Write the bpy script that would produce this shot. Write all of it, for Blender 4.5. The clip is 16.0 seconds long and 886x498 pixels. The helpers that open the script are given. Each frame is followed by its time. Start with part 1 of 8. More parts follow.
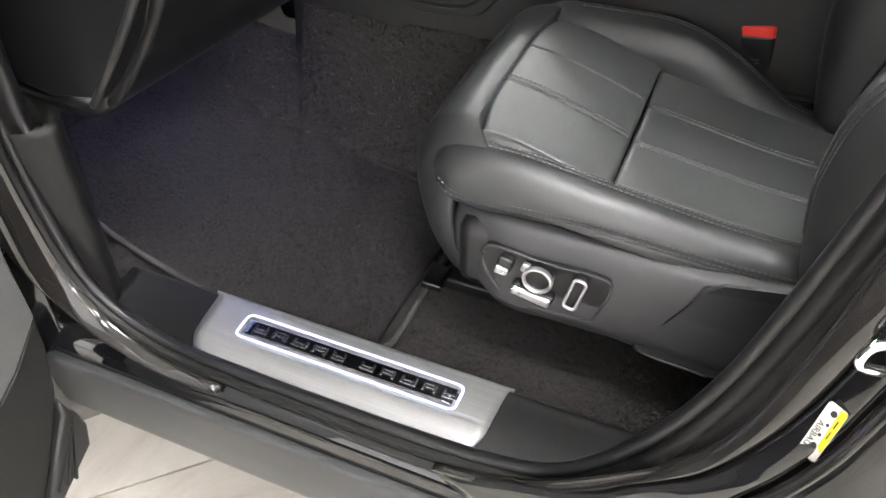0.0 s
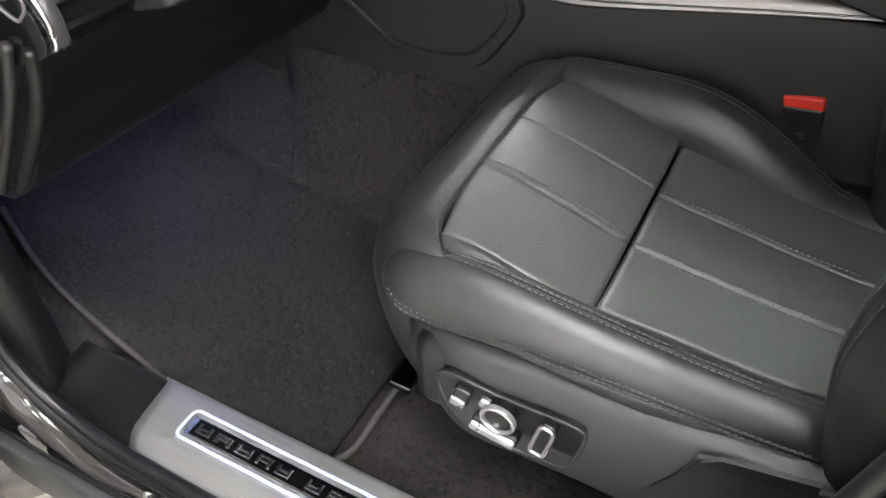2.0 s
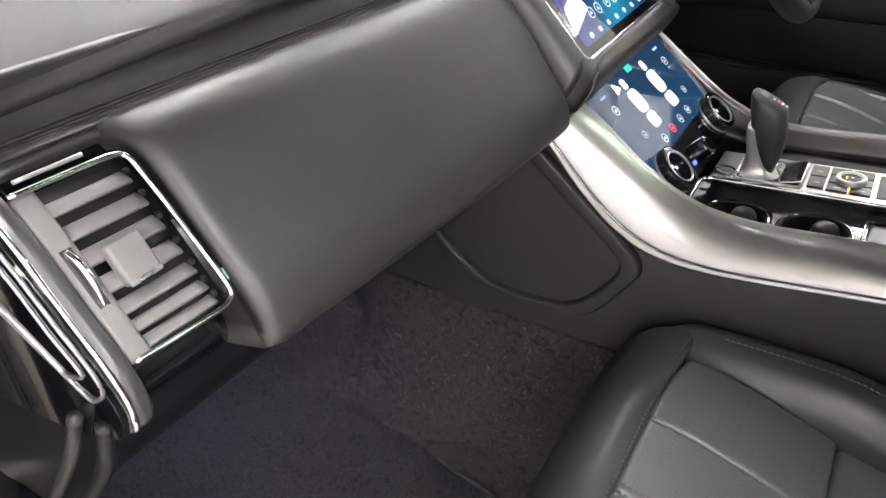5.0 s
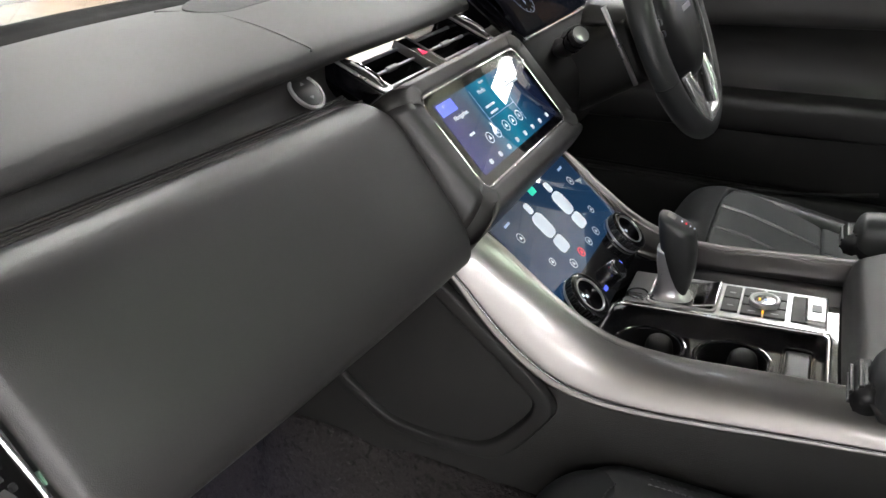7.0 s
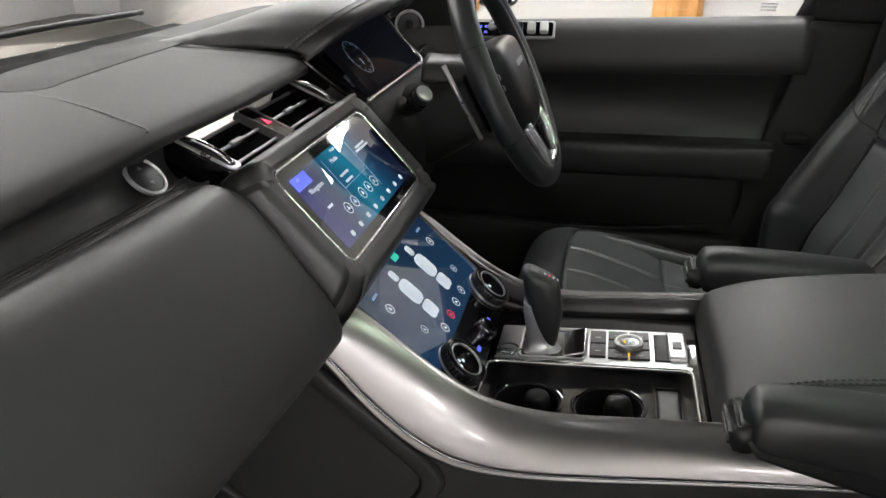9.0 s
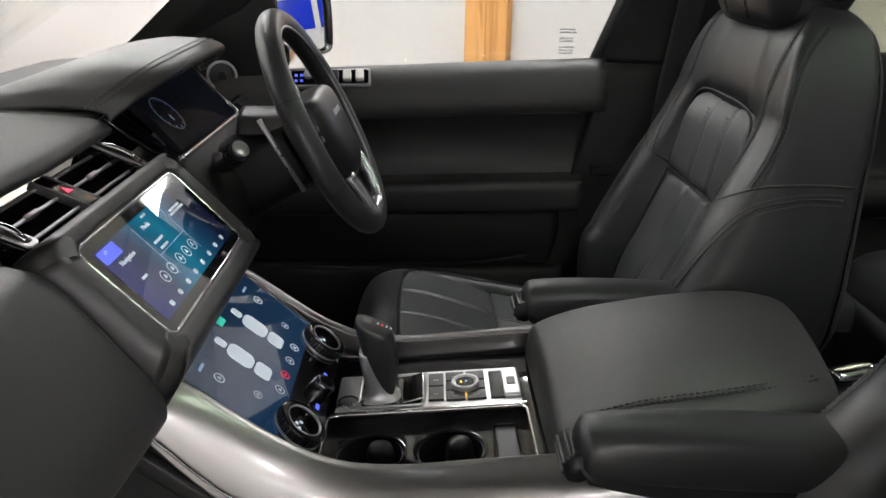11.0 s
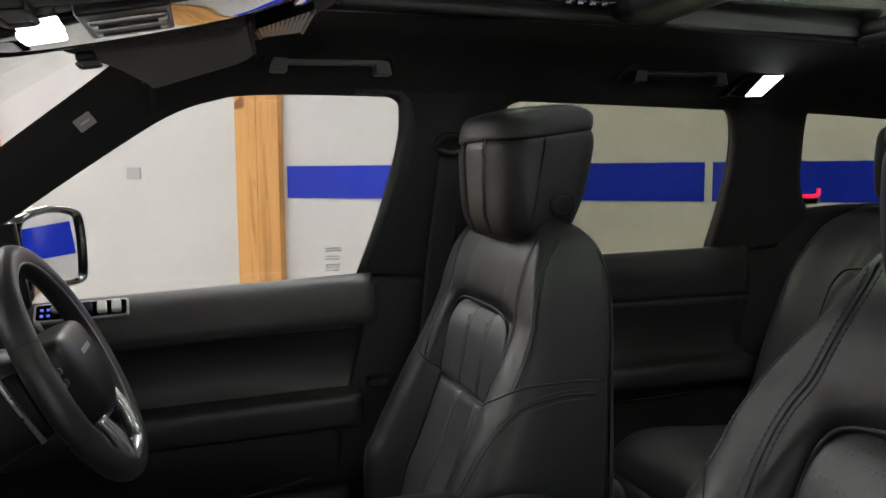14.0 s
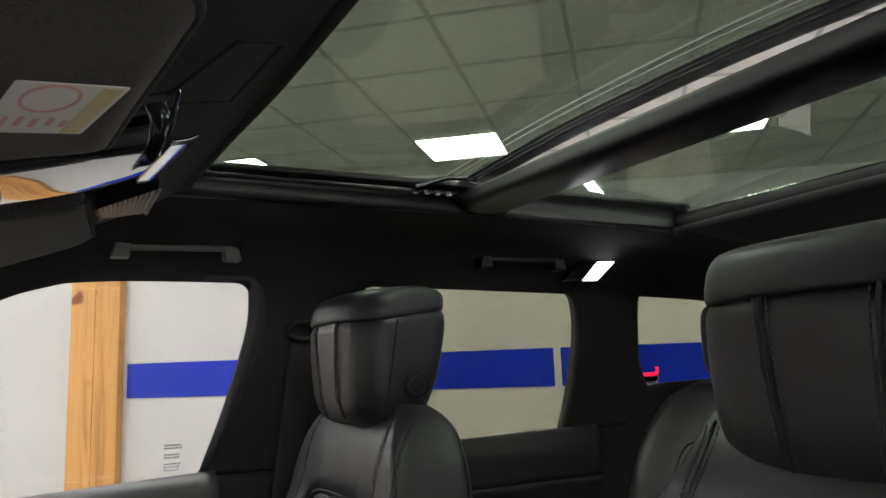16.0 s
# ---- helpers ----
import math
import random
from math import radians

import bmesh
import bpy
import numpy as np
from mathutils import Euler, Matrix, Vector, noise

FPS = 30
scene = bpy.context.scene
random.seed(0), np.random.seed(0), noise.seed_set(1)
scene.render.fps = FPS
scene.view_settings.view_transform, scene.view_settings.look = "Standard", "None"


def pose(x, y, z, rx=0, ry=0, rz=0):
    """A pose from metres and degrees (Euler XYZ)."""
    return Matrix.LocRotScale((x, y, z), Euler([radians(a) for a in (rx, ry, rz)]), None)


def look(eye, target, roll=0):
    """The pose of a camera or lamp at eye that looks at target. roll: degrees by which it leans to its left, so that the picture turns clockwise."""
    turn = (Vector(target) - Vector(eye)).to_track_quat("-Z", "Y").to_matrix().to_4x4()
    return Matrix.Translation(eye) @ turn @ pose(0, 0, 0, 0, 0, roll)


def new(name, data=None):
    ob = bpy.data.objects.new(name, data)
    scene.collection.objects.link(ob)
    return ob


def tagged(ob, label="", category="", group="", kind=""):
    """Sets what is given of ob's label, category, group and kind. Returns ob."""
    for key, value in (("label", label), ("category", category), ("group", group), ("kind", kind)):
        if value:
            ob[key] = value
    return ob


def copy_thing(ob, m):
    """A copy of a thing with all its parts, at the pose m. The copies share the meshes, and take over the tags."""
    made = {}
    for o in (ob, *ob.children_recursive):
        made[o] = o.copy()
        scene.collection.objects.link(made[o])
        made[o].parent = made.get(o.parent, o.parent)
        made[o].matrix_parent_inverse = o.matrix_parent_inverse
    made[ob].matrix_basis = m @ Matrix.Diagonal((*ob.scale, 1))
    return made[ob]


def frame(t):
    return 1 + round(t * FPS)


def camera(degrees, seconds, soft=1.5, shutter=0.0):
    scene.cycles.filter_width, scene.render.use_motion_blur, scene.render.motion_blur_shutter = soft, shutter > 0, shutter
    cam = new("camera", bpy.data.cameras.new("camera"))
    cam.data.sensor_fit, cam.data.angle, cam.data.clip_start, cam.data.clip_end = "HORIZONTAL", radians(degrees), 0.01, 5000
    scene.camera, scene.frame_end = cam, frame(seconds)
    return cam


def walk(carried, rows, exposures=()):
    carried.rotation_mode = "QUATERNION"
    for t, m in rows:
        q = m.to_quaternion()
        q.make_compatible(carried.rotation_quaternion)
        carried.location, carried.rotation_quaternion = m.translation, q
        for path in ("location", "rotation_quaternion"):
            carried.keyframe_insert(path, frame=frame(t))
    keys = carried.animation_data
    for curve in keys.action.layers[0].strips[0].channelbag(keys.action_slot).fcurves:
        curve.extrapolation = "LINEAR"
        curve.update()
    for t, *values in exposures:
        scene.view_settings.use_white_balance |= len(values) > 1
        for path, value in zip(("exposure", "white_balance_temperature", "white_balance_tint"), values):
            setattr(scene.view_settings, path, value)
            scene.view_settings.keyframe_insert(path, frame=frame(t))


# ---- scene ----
cam = camera(60.6, 16.0)
PATH = [
    (0, (0.09, -1.221, 1.265), (-0.477, 0.183, -0.041), 1.2),
    (0.5, (0.074, -1.196, 1.266), (-0.51, 0.197, -0.045), 1.0),
    (1, (0.087, -1.133, 1.262), (-0.541, 0.23, -0.06), 0.0),
    (1.5, (0.103, -1.059, 1.268), (-0.567, 0.268, -0.07), -0.7),
    (2, (0.119, -0.995, 1.273), (-0.611, 0.304, -0.061), -1.5),
    (2.5, (0.119, -0.967, 1.282), (-0.667, 0.328, -0.024), -1.7),
    (3, (0.098, -0.95, 1.296), (-0.729, 0.354, 0.025), -1.6),
    (3.5, (0.061, -0.921, 1.315), (-0.804, 0.389, 0.076), -1.8),
    (4, (0.01, -0.9, 1.327), (-0.86, 0.432, 0.115), -1.7),
    (4.5, (-0.034, -0.879, 1.347), (-0.901, 0.489, 0.174), -1.3),
    (4.7, (-0.051, -0.868, 1.355), (-0.915, 0.516, 0.199), -1.2),
    (6.8, (-0.075, -0.772, 1.361), (-0.849, 0.818, 0.428), 0.3),
    (7, (-0.069, -0.765, 1.363), (-0.825, 0.841, 0.442), 0.4),
    (7.5, (-0.067, -0.753, 1.371), (-0.762, 0.895, 0.476), 0.4),
    (8, (-0.088, -0.736, 1.372), (-0.679, 0.966, 0.502), 0.7),
    (10.3, (-0.112, -0.735, 1.387), (-0.21, 1.112, 0.624), 0.9),
    (10.5, (-0.112, -0.729, 1.389), (-0.165, 1.122, 0.634), 1.1),
    (11, (-0.099, -0.727, 1.391), (-0.057, 1.137, 0.668), 1.0),
    (11.5, (-0.093, -0.719, 1.394), (0.048, 1.155, 0.71), 1.1),
    (12, (-0.09, -0.714, 1.399), (0.146, 1.17, 0.769), 1.1),
    (12.5, (-0.081, -0.712, 1.408), (0.243, 1.18, 0.848), 1.0),
    (13, (-0.072, -0.712, 1.413), (0.337, 1.19, 0.946), 0.7),
    (13.5, (-0.072, -0.712, 1.41), (0.424, 1.195, 1.068), 0.2),
    (14, (-0.073, -0.719, 1.408), (0.522, 1.18, 1.209), -0.3),
    (14.5, (-0.081, -0.721, 1.402), (0.623, 1.151, 1.348), -0.7),
    (15, (-0.077, -0.716, 1.4), (0.721, 1.116, 1.487), -1.3),
    (15.5, (-0.069, -0.717, 1.394), (0.808, 1.068, 1.604), -1.7),
    (16, (-0.064, -0.713, 1.388), (0.876, 1.026, 1.692), -2.0),
]
EXPOSURE = [(0, 1.56), (0.6, 1.58), (2.0, 1.42), (3.0, 1.48), (4.5, 1.70), (5.5, 1.36), (7.0, 0.96), (7.5, 0.84), (8.2, 0.72), (9, 0.62), (10.5, 0.52), (11.5, 0.34), (12.5, 0.12), (13.5, 0.02), (14.6, 0.0), (16, 0.14)]
walk(cam, [(t, look(eye, target, roll)) for t, eye, target, roll in PATH], EXPOSURE)

# ---- world and light ----
world = bpy.data.worlds.new("showroom_air")
scene.world = world
world.use_nodes = True
bg = world.node_tree.nodes["Background"]
bg.inputs[0].default_value, bg.inputs[1].default_value = (1.0, 0.97, 1.0, 1), 0.04
CEILING = 2.95
LAMP_STRENGTH = 25
WINDOW_STRENGTH = 0.6

# ---- tools ----
def crs(pts, n, closed=False):
    """Catmull-Rom through the points, n samples."""
    p = np.array(pts, float)
    if len(p) == 2 and not closed:
        return p[0] + (p[1] - p[0]) * np.linspace(0, 1, n)[:, None]
    k = len(p)
    if closed:
        t = np.linspace(0, k, n, endpoint=False)
        i = np.floor(t).astype(int)
        a, b, c, d = p[(i - 1) % k], p[i % k], p[(i + 1) % k], p[(i + 2) % k]
    else:
        q = np.vstack([2 * p[0] - p[1], p, 2 * p[-1] - p[-2]])
        t = np.linspace(0, k - 1, n)
        i = np.minimum(np.floor(t).astype(int), k - 2)
        a, b, c, d = q[i], q[i + 1], q[i + 2], q[i + 3]
    f = (t - i)[:, None]
    return 0.5 * (2 * b + (c - a) * f + (2 * a - 5 * b + 4 * c - d) * f ** 2 + (3 * b - a - 3 * c + d) * f ** 3)


def grid(sections, nu, nv, closed=False):
    """Sections (lists of places) smoothed both ways to an nv x nu grid of places."""
    rows = np.array([crs(s, nu, closed) for s in sections])
    return np.array([crs(rows[:, j], nv) for j in range(nu)]).transpose(1, 0, 2)


def normals(g):
    du, dv = np.gradient(g, axis=1), np.gradient(g, axis=0)
    n = np.cross(du, dv)
    return n / np.maximum(np.linalg.norm(n, axis=2, keepdims=True), 1e-9)


def mesh_of(verts, faces, smooth=True):
    me = bpy.data.meshes.new("mesh")
    me.from_pydata([tuple(v) for v in verts], [], faces)
    bm = bmesh.new()
    bm.from_mesh(me)
    bmesh.ops.remove_doubles(bm, verts=bm.verts, dist=1e-5)
    bmesh.ops.recalc_face_normals(bm, faces=bm.faces)
    for f in bm.faces:
        f.smooth = smooth
    bm.to_mesh(me)
    bm.free()
    return me


def skin(sections, nu=24, nv=24, thick=0.006, out=(0, 0, 1), sink=0.0, width=0.012, groove=(), bump=None):
    """A padded sheet: the smooth surface through the sections, its rim drawn in by sink over width (a sewn edge),
    grooves at fractions across, and a back at thick behind it."""
    g = grid(sections, nu, nv)
    n = normals(g)
    if (n.reshape(-1, 3).mean(0) @ np.array(out)) < 0:
        n = -n
    lu = np.linalg.norm(np.diff(g, axis=1), axis=2)
    lv = np.linalg.norm(np.diff(g, axis=0), axis=2)
    cu = np.concatenate([np.zeros((nv, 1)), lu.cumsum(1)], 1)
    cv = np.concatenate([np.zeros((1, nu)), lv.cumsum(0)], 0)
    d = np.minimum(np.minimum(cu, cu[:, -1:] - cu), np.minimum(cv, cv[-1:] - cv))
    off = np.zeros((nv, nu))
    if sink:
        off -= sink * np.clip(1 - d / width, 0, 1) ** 2
    for frac, depth, wide in groove:
        off -= depth * np.exp(-((cu - frac * cu[:, -1:]) / wide) ** 2)
    if bump is not None:
        off += bump(cu / np.maximum(cu[:, -1:], 1e-6), cv / np.maximum(cv[-1:], 1e-6))
    top = g + n * off[..., None]
    low = g - n * thick
    v = np.concatenate([top.reshape(-1, 3), low.reshape(-1, 3)])
    m, f = nu * nv, []
    for i in range(nv - 1):
        for j in range(nu - 1):
            a = i * nu + j
            f.append((a, a + 1, a + nu + 1, a + nu))
            f.append((m + a, m + a + nu, m + a + nu + 1, m + a + 1))
    rim = [j for j in range(nu)] + [i * nu + nu - 1 for i in range(1, nv)] + [(nv - 1) * nu + j for j in range(nu - 2, -1, -1)] + [i * nu for i in range(nv - 2, 0, -1)]
    for a, b in zip(rim, rim[1:] + rim[:1]):
        f.append((a, m + a, m + b, b))
    return mesh_of(v, f)


def loft(sections, nu=24, nv=24, caps=True):
    """A closed tube through closed sections."""
    g = grid(sections, nu, nv, True)
    v, f = g.reshape(-1, 3), []
    for i in range(nv - 1):
        for j in range(nu):
            a, b = i * nu + j, i * nu + (j + 1) % nu
            f.append((a, b, b + nu, a + nu))
    if caps:
        f += [tuple(range(nu)), tuple((nv - 1) * nu + j for j in range(nu))]
    return mesh_of(v, f)


def tube(path, r, n=10, smooth=24, closed=False, flat=1.0, up=(0, 0, 1)):
    """A round bar along a path; r: a radius or one for each point of the path."""
    p = crs(path, smooth, closed)
    rs = np.interp(np.linspace(0, 1, smooth), np.linspace(0, 1, len(np.atleast_1d(r))), np.atleast_1d(r)) if np.ndim(r) else np.full(smooth, r)
    t = np.gradient(p, axis=0)
    if closed:
        t = np.roll(p, -1, 0) - np.roll(p, 1, 0)
    t /= np.maximum(np.linalg.norm(t, axis=1, keepdims=True), 1e-9)
    u = np.array(up, float) - t * (t @ np.array(up, float))[:, None]
    bad = np.linalg.norm(u, axis=1) < 1e-3
    u[bad] = np.cross(t[bad], (1, 0, 0))
    u /= np.maximum(np.linalg.norm(u, axis=1, keepdims=True), 1e-9)
    w = np.cross(t, u)
    a = np.linspace(0, 2 * math.pi, n, endpoint=False)
    v = (p[:, None] + rs[:, None, None] * (np.cos(a)[None, :, None] * u[:, None] * flat + np.sin(a)[None, :, None] * w[:, None])).reshape(-1, 3)
    f, k = [], smooth if closed else smooth - 1
    for i in range(k):
        for j in range(n):
            x, y = i * n + j, i * n + (j + 1) % n
            z = ((i + 1) % smooth) * n
            f.append((x, y, z + (j + 1) % n, z + j))
    if not closed:
        f += [tuple(range(n)), tuple((smooth - 1) * n + j for j in range(n))]
    return mesh_of(v, f)


def flat_shaded(me, angle=38):
    """Rounded edges keep their big faces flat: corner normals weighed by area, or sharp edges where there is no rounding."""
    if angle:
        me.shade_smooth()
        me.set_sharp_from_angle(angle=radians(angle))
        return me
    n = [Vector((0, 0, 0)) for _ in me.vertices]
    for p in me.polygons:
        w = Vector(p.normal) * p.area
        for v in p.vertices:
            n[v] += w
    me.normals_split_custom_set_from_vertices([q.normalized()[:] if q.length > 0 else (0, 0, 1) for q in n])
    return me


def box(sx, sy, sz, bevel=0.0, at=None, seg=2):
    """A block of that size round the origin (or the pose at), with rounded edges."""
    bm = bmesh.new()
    bmesh.ops.create_cube(bm, size=1, matrix=Matrix.Diagonal((sx, sy, sz, 1)))
    if bevel:
        bmesh.ops.bevel(bm, geom=bm.edges[:], offset=bevel, segments=seg, profile=0.5, affect="EDGES")
    if at is not None:
        bm.transform(at)
    for f in bm.faces:
        f.smooth = bool(bevel)
    me = bpy.data.meshes.new("mesh")
    bm.to_mesh(me)
    bm.free()
    return flat_shaded(me, 0) if bevel else me


def prism(outline, axis, a, b, bevel=0.0, seg=2, smooth=True):
    """An outline (pairs) drawn along an axis from a to b. axis y: pairs are x, z; axis x: y, z; axis z: x, y."""
    place = {"y": lambda p, h: (p[0], h, p[1]), "x": lambda p, h: (h, p[0], p[1]), "z": lambda p, h: (p[0], p[1], h)}[axis]
    bm = bmesh.new()
    lo, hi = [bm.verts.new(place(p, a)) for p in outline], [bm.verts.new(place(p, b)) for p in outline]
    bm.faces.new(lo), bm.faces.new(hi)
    k = len(lo)
    for i in range(k):
        bm.faces.new((lo[i], lo[(i + 1) % k], hi[(i + 1) % k], hi[i]))
    bmesh.ops.recalc_face_normals(bm, faces=bm.faces)
    if bevel:
        edges = [e for e in bm.edges if len(e.link_faces) == 2 and any(len(f.verts) > 4 or f in () for f in e.link_faces) or k <= 4]
        bmesh.ops.bevel(bm, geom=edges, offset=bevel, segments=seg, profile=0.5, affect="EDGES", clamp_overlap=True)
    for f in bm.faces:
        f.smooth = smooth
    me = bpy.data.meshes.new("mesh")
    bm.to_mesh(me)
    bm.free()
    return flat_shaded(me, 0 if bevel else 38) if smooth else me


def ring(r0, r1, h, n=40, at=None, bevel=0.0):
    """A flat ring (a disc where r0 is 0) of height h along z."""
    bm = bmesh.new()
    prof = [(r0, 0), (r1, 0), (r1, h), (r0, h)] if not bevel else [(r0, 0), (r1, 0), (r1, h - bevel), (r1 - bevel * 0.3, h - bevel * 0.3), (r1 - bevel, h), (r0 + (bevel if r0 else 0), h), (r0, h - (bevel if r0 else 0))]
    rows = []
    for i in range(n):
        a = 2 * math.pi * i / n
        rows.append([bm.verts.new((r * math.cos(a), r * math.sin(a), z)) for r, z in prof])
    for i in range(n):
        for j in range(len(prof)):
            q = [rows[i][j], rows[(i + 1) % n][j], rows[(i + 1) % n][(j + 1) % len(prof)], rows[i][(j + 1) % len(prof)]]
            bm.faces.new(q)
    bmesh.ops.remove_doubles(bm, verts=bm.verts, dist=1e-6)
    bmesh.ops.dissolve_degenerate(bm, edges=bm.edges, dist=1e-7)
    bmesh.ops.recalc_face_normals(bm, faces=bm.faces)
    if at is not None:
        bm.transform(at)
    me = bpy.data.meshes.new("mesh")
    bm.to_mesh(me)
    bm.free()
    me.shade_smooth()
    me.set_sharp_from_angle(angle=radians(40))
    return me


def join(*meshes):
    bm = bmesh.new()
    for me in meshes:
        bm.from_mesh(me)
    me = bpy.data.meshes.new("mesh")
    bm.to_mesh(me)
    bm.free()
    return me


def part(name, me, mat, parent=None, label=""):
    me.name = name
    ob = new(name, me)
    if mat is not None:
        me.materials.clear()
        me.materials.append(mat)
    if parent is not None:
        ob.parent = parent
    if label:
        ob["label"] = label
    return ob


def thing(name, label, category, at=(0, 0, 0), group="", kind=""):
    """An Empty that holds the parts of a thing, at its base; parts are written in world places."""
    ob = new(name)
    ob.empty_display_size = 0.05
    return tagged(ob, label, category, group, kind)


def stitch(path, step=0.0062, length=0.0042, r=0.0008, up=(0, 0, 1), lift=0.0004):
    """A row of thread stitches along a path."""
    p = crs(path, 300)
    s = np.concatenate([[0], np.linalg.norm(np.diff(p, axis=0), axis=1).cumsum()])
    v, f = [], []
    for k in range(int(s[-1] / step)):
        a, b = [np.array([np.interp(k * step + o, s, p[:, i]) for i in range(3)]) for o in (0, length)]
        t = (b - a) / max(np.linalg.norm(b - a), 1e-9)
        w = np.cross(t, up)
        w /= max(np.linalg.norm(w), 1e-9)
        u = np.cross(w, t)
        m = len(v)
        mid = (a + b) / 2 + u * lift
        for q, h in ((a, 0), (mid, 1), (b, 0)):
            v += [q + w * r, q + u * r * (1 + h), q - w * r, q - u * r]
        for i in (0, 4):
            for j in range(4):
                f.append((m + i + j, m + i + (j + 1) % 4, m + i + 4 + (j + 1) % 4, m + i + 4 + j))
    me = bpy.data.meshes.new("mesh")
    me.from_pydata([tuple(q) for q in v], [], f)
    me.shade_smooth()
    return me


def words(text, size, at, mat, parent, name="lettering", depth=0.0002, align="CENTER"):
    cu = bpy.data.curves.new("text", "FONT")
    cu.body, cu.size, cu.extrude, cu.align_x, cu.align_y, cu.resolution_u = text, size, depth, align, "CENTER", 2
    ob = bpy.data.objects.new("text", cu)
    scene.collection.objects.link(ob)
    me = bpy.data.meshes.new_from_object(ob.evaluated_get(bpy.context.evaluated_depsgraph_get()))
    bpy.data.objects.remove(ob)
    me.transform(at)
    return part(name, me, mat, parent)


def rrect(w, h, r, n=8):
    pts = []
    for cx, cy, a0 in ((w / 2 - r, h / 2 - r, 0), (-w / 2 + r, h / 2 - r, 90), (-w / 2 + r, -h / 2 + r, 180), (w / 2 - r, -h / 2 + r, 270)):
        pts += [(cx + r * math.cos(radians(a0 + 90 * k / (n - 1))), cy + r * math.sin(radians(a0 + 90 * k / (n - 1)))) for k in range(n)]
    return pts


def flat(outline, z0, z1, m, bevel=0.0):
    me = prism(outline, "z", z0, z1, bevel)
    me.transform(m)
    return me


def even(outline, n):
    """A closed outline at n even steps."""
    p = np.array([tuple(q) for q in outline] + [tuple(outline[0])], float)
    s = np.concatenate([[0], np.linalg.norm(np.diff(p, axis=0), axis=1).cumsum()])
    return [(float(np.interp(a, s, p[:, 0])), float(np.interp(a, s, p[:, 1]))) for a in np.linspace(0, s[-1], n, endpoint=False)]


def loop(outline, r, z, m, flatness=1.0):
    me = tube([(p[0], p[1], z) for p in even(outline, 120)], r, 8, 120, True, flatness)
    me.transform(m)
    return me



# ---- materials ----
def material(name):
    m = bpy.data.materials.new(name)
    m.use_nodes = True
    t = m.node_tree
    return m, t, t.nodes["Principled BSDF"]


def noise_tex(t, scale, detail=4, rough=0.5, coords="Object"):
    c = t.nodes.new("ShaderNodeTexCoord")
    n = t.nodes.new("ShaderNodeTexNoise")
    n.inputs["Scale"].default_value, n.inputs["Detail"].default_value, n.inputs["Roughness"].default_value = scale, detail, rough
    t.links.new(c.outputs[coords], n.inputs["Vector"])
    return n


def ramp(t, src, stops):
    r = t.nodes.new("ShaderNodeValToRGB")
    e = r.color_ramp.elements
    while len(e) < len(stops):
        e.new(0.5)
    for q, (pos, col) in zip(e, stops):
        q.position, q.color = pos, (*col, 1) if len(col) == 3 else col
    t.links.new(src, r.inputs[0])
    return r


def bump_of(t, src, strength, dist, after=None):
    b = t.nodes.new("ShaderNodeBump")
    b.inputs["Strength"].default_value, b.inputs["Distance"].default_value = strength, dist
    t.links.new(src, b.inputs["Height"])
    if after is not None:
        t.links.new(after.outputs[0], b.inputs["Normal"])
    return b


def basic(name, col, rough, metal=0.0, var=0.15, vscale=6, rvar=0.08, grain=0, gscale=900, gdist=0.0003, spec=0.5, coat=0.0, crease=0.0):
    """A paint, leather, plastic or metal: colour and gloss that vary broadly, and a fine relief."""
    m, t, p = material(name)
    n = noise_tex(t, vscale, 5)
    r = ramp(t, n.outputs[0], [(0.3, tuple(c * (1 - var) for c in col)), (0.7, tuple(c * (1 + var) for c in col))])
    t.links.new(r.outputs[0], p.inputs["Base Color"])
    q = ramp(t, n.outputs[0], [(0.3, (rough - rvar,) * 3), (0.7, (rough + rvar,) * 3)])
    t.links.new(q.outputs[0], p.inputs["Roughness"])
    p.inputs["Metallic"].default_value, p.inputs["Specular IOR Level"].default_value = metal, spec
    p.inputs["Coat Weight"].default_value = coat
    p.inputs["Coat Roughness"].default_value = 0.03
    if grain:
        c = t.nodes.new("ShaderNodeTexCoord")
        v = t.nodes.new("ShaderNodeTexVoronoi")
        v.inputs["Scale"].default_value = gscale
        t.links.new(c.outputs["Object"], v.inputs["Vector"])
        g = noise_tex(t, gscale * 0.4, 3)
        b1 = bump_of(t, v.outputs["Distance"], grain, gdist)
        b2 = bump_of(t, g.outputs[0], grain * 0.5, gdist, b1)
        if crease:
            soft = noise_tex(t, 22, 3, 0.55)
            soft.inputs["Distortion"].default_value = 0.8
            b2 = bump_of(t, soft.outputs[0], crease, 0.006, b2)
        t.links.new(b2.outputs[0], p.inputs["Normal"])
    return m


LEATHER = basic("black_leather", (0.0175, 0.0185, 0.0190), 0.40, var=0.10, vscale=9, rvar=0.03, grain=0.22, gscale=1000, gdist=0.0003, spec=0.62, crease=0.05)
LEATHER_DASH = basic("dash_leather", (0.0245, 0.0239, 0.0236), 0.42, var=0.07, vscale=5, rvar=0.03, grain=0.3, gscale=1300, gdist=0.0003, spec=0.6)
PERF = basic("dark_speaker_mesh", (0.020, 0.0196, 0.0192), 0.6, var=0.1, vscale=9, grain=0.8, gscale=500, gdist=0.0005, spec=0.25)
DASH_TOP = basic("dash_top_leather", (0.030, 0.0292, 0.0286), 0.56, var=0.06, vscale=5, rvar=0.03, grain=0.35, gscale=1300, gdist=0.0003, spec=0.3)
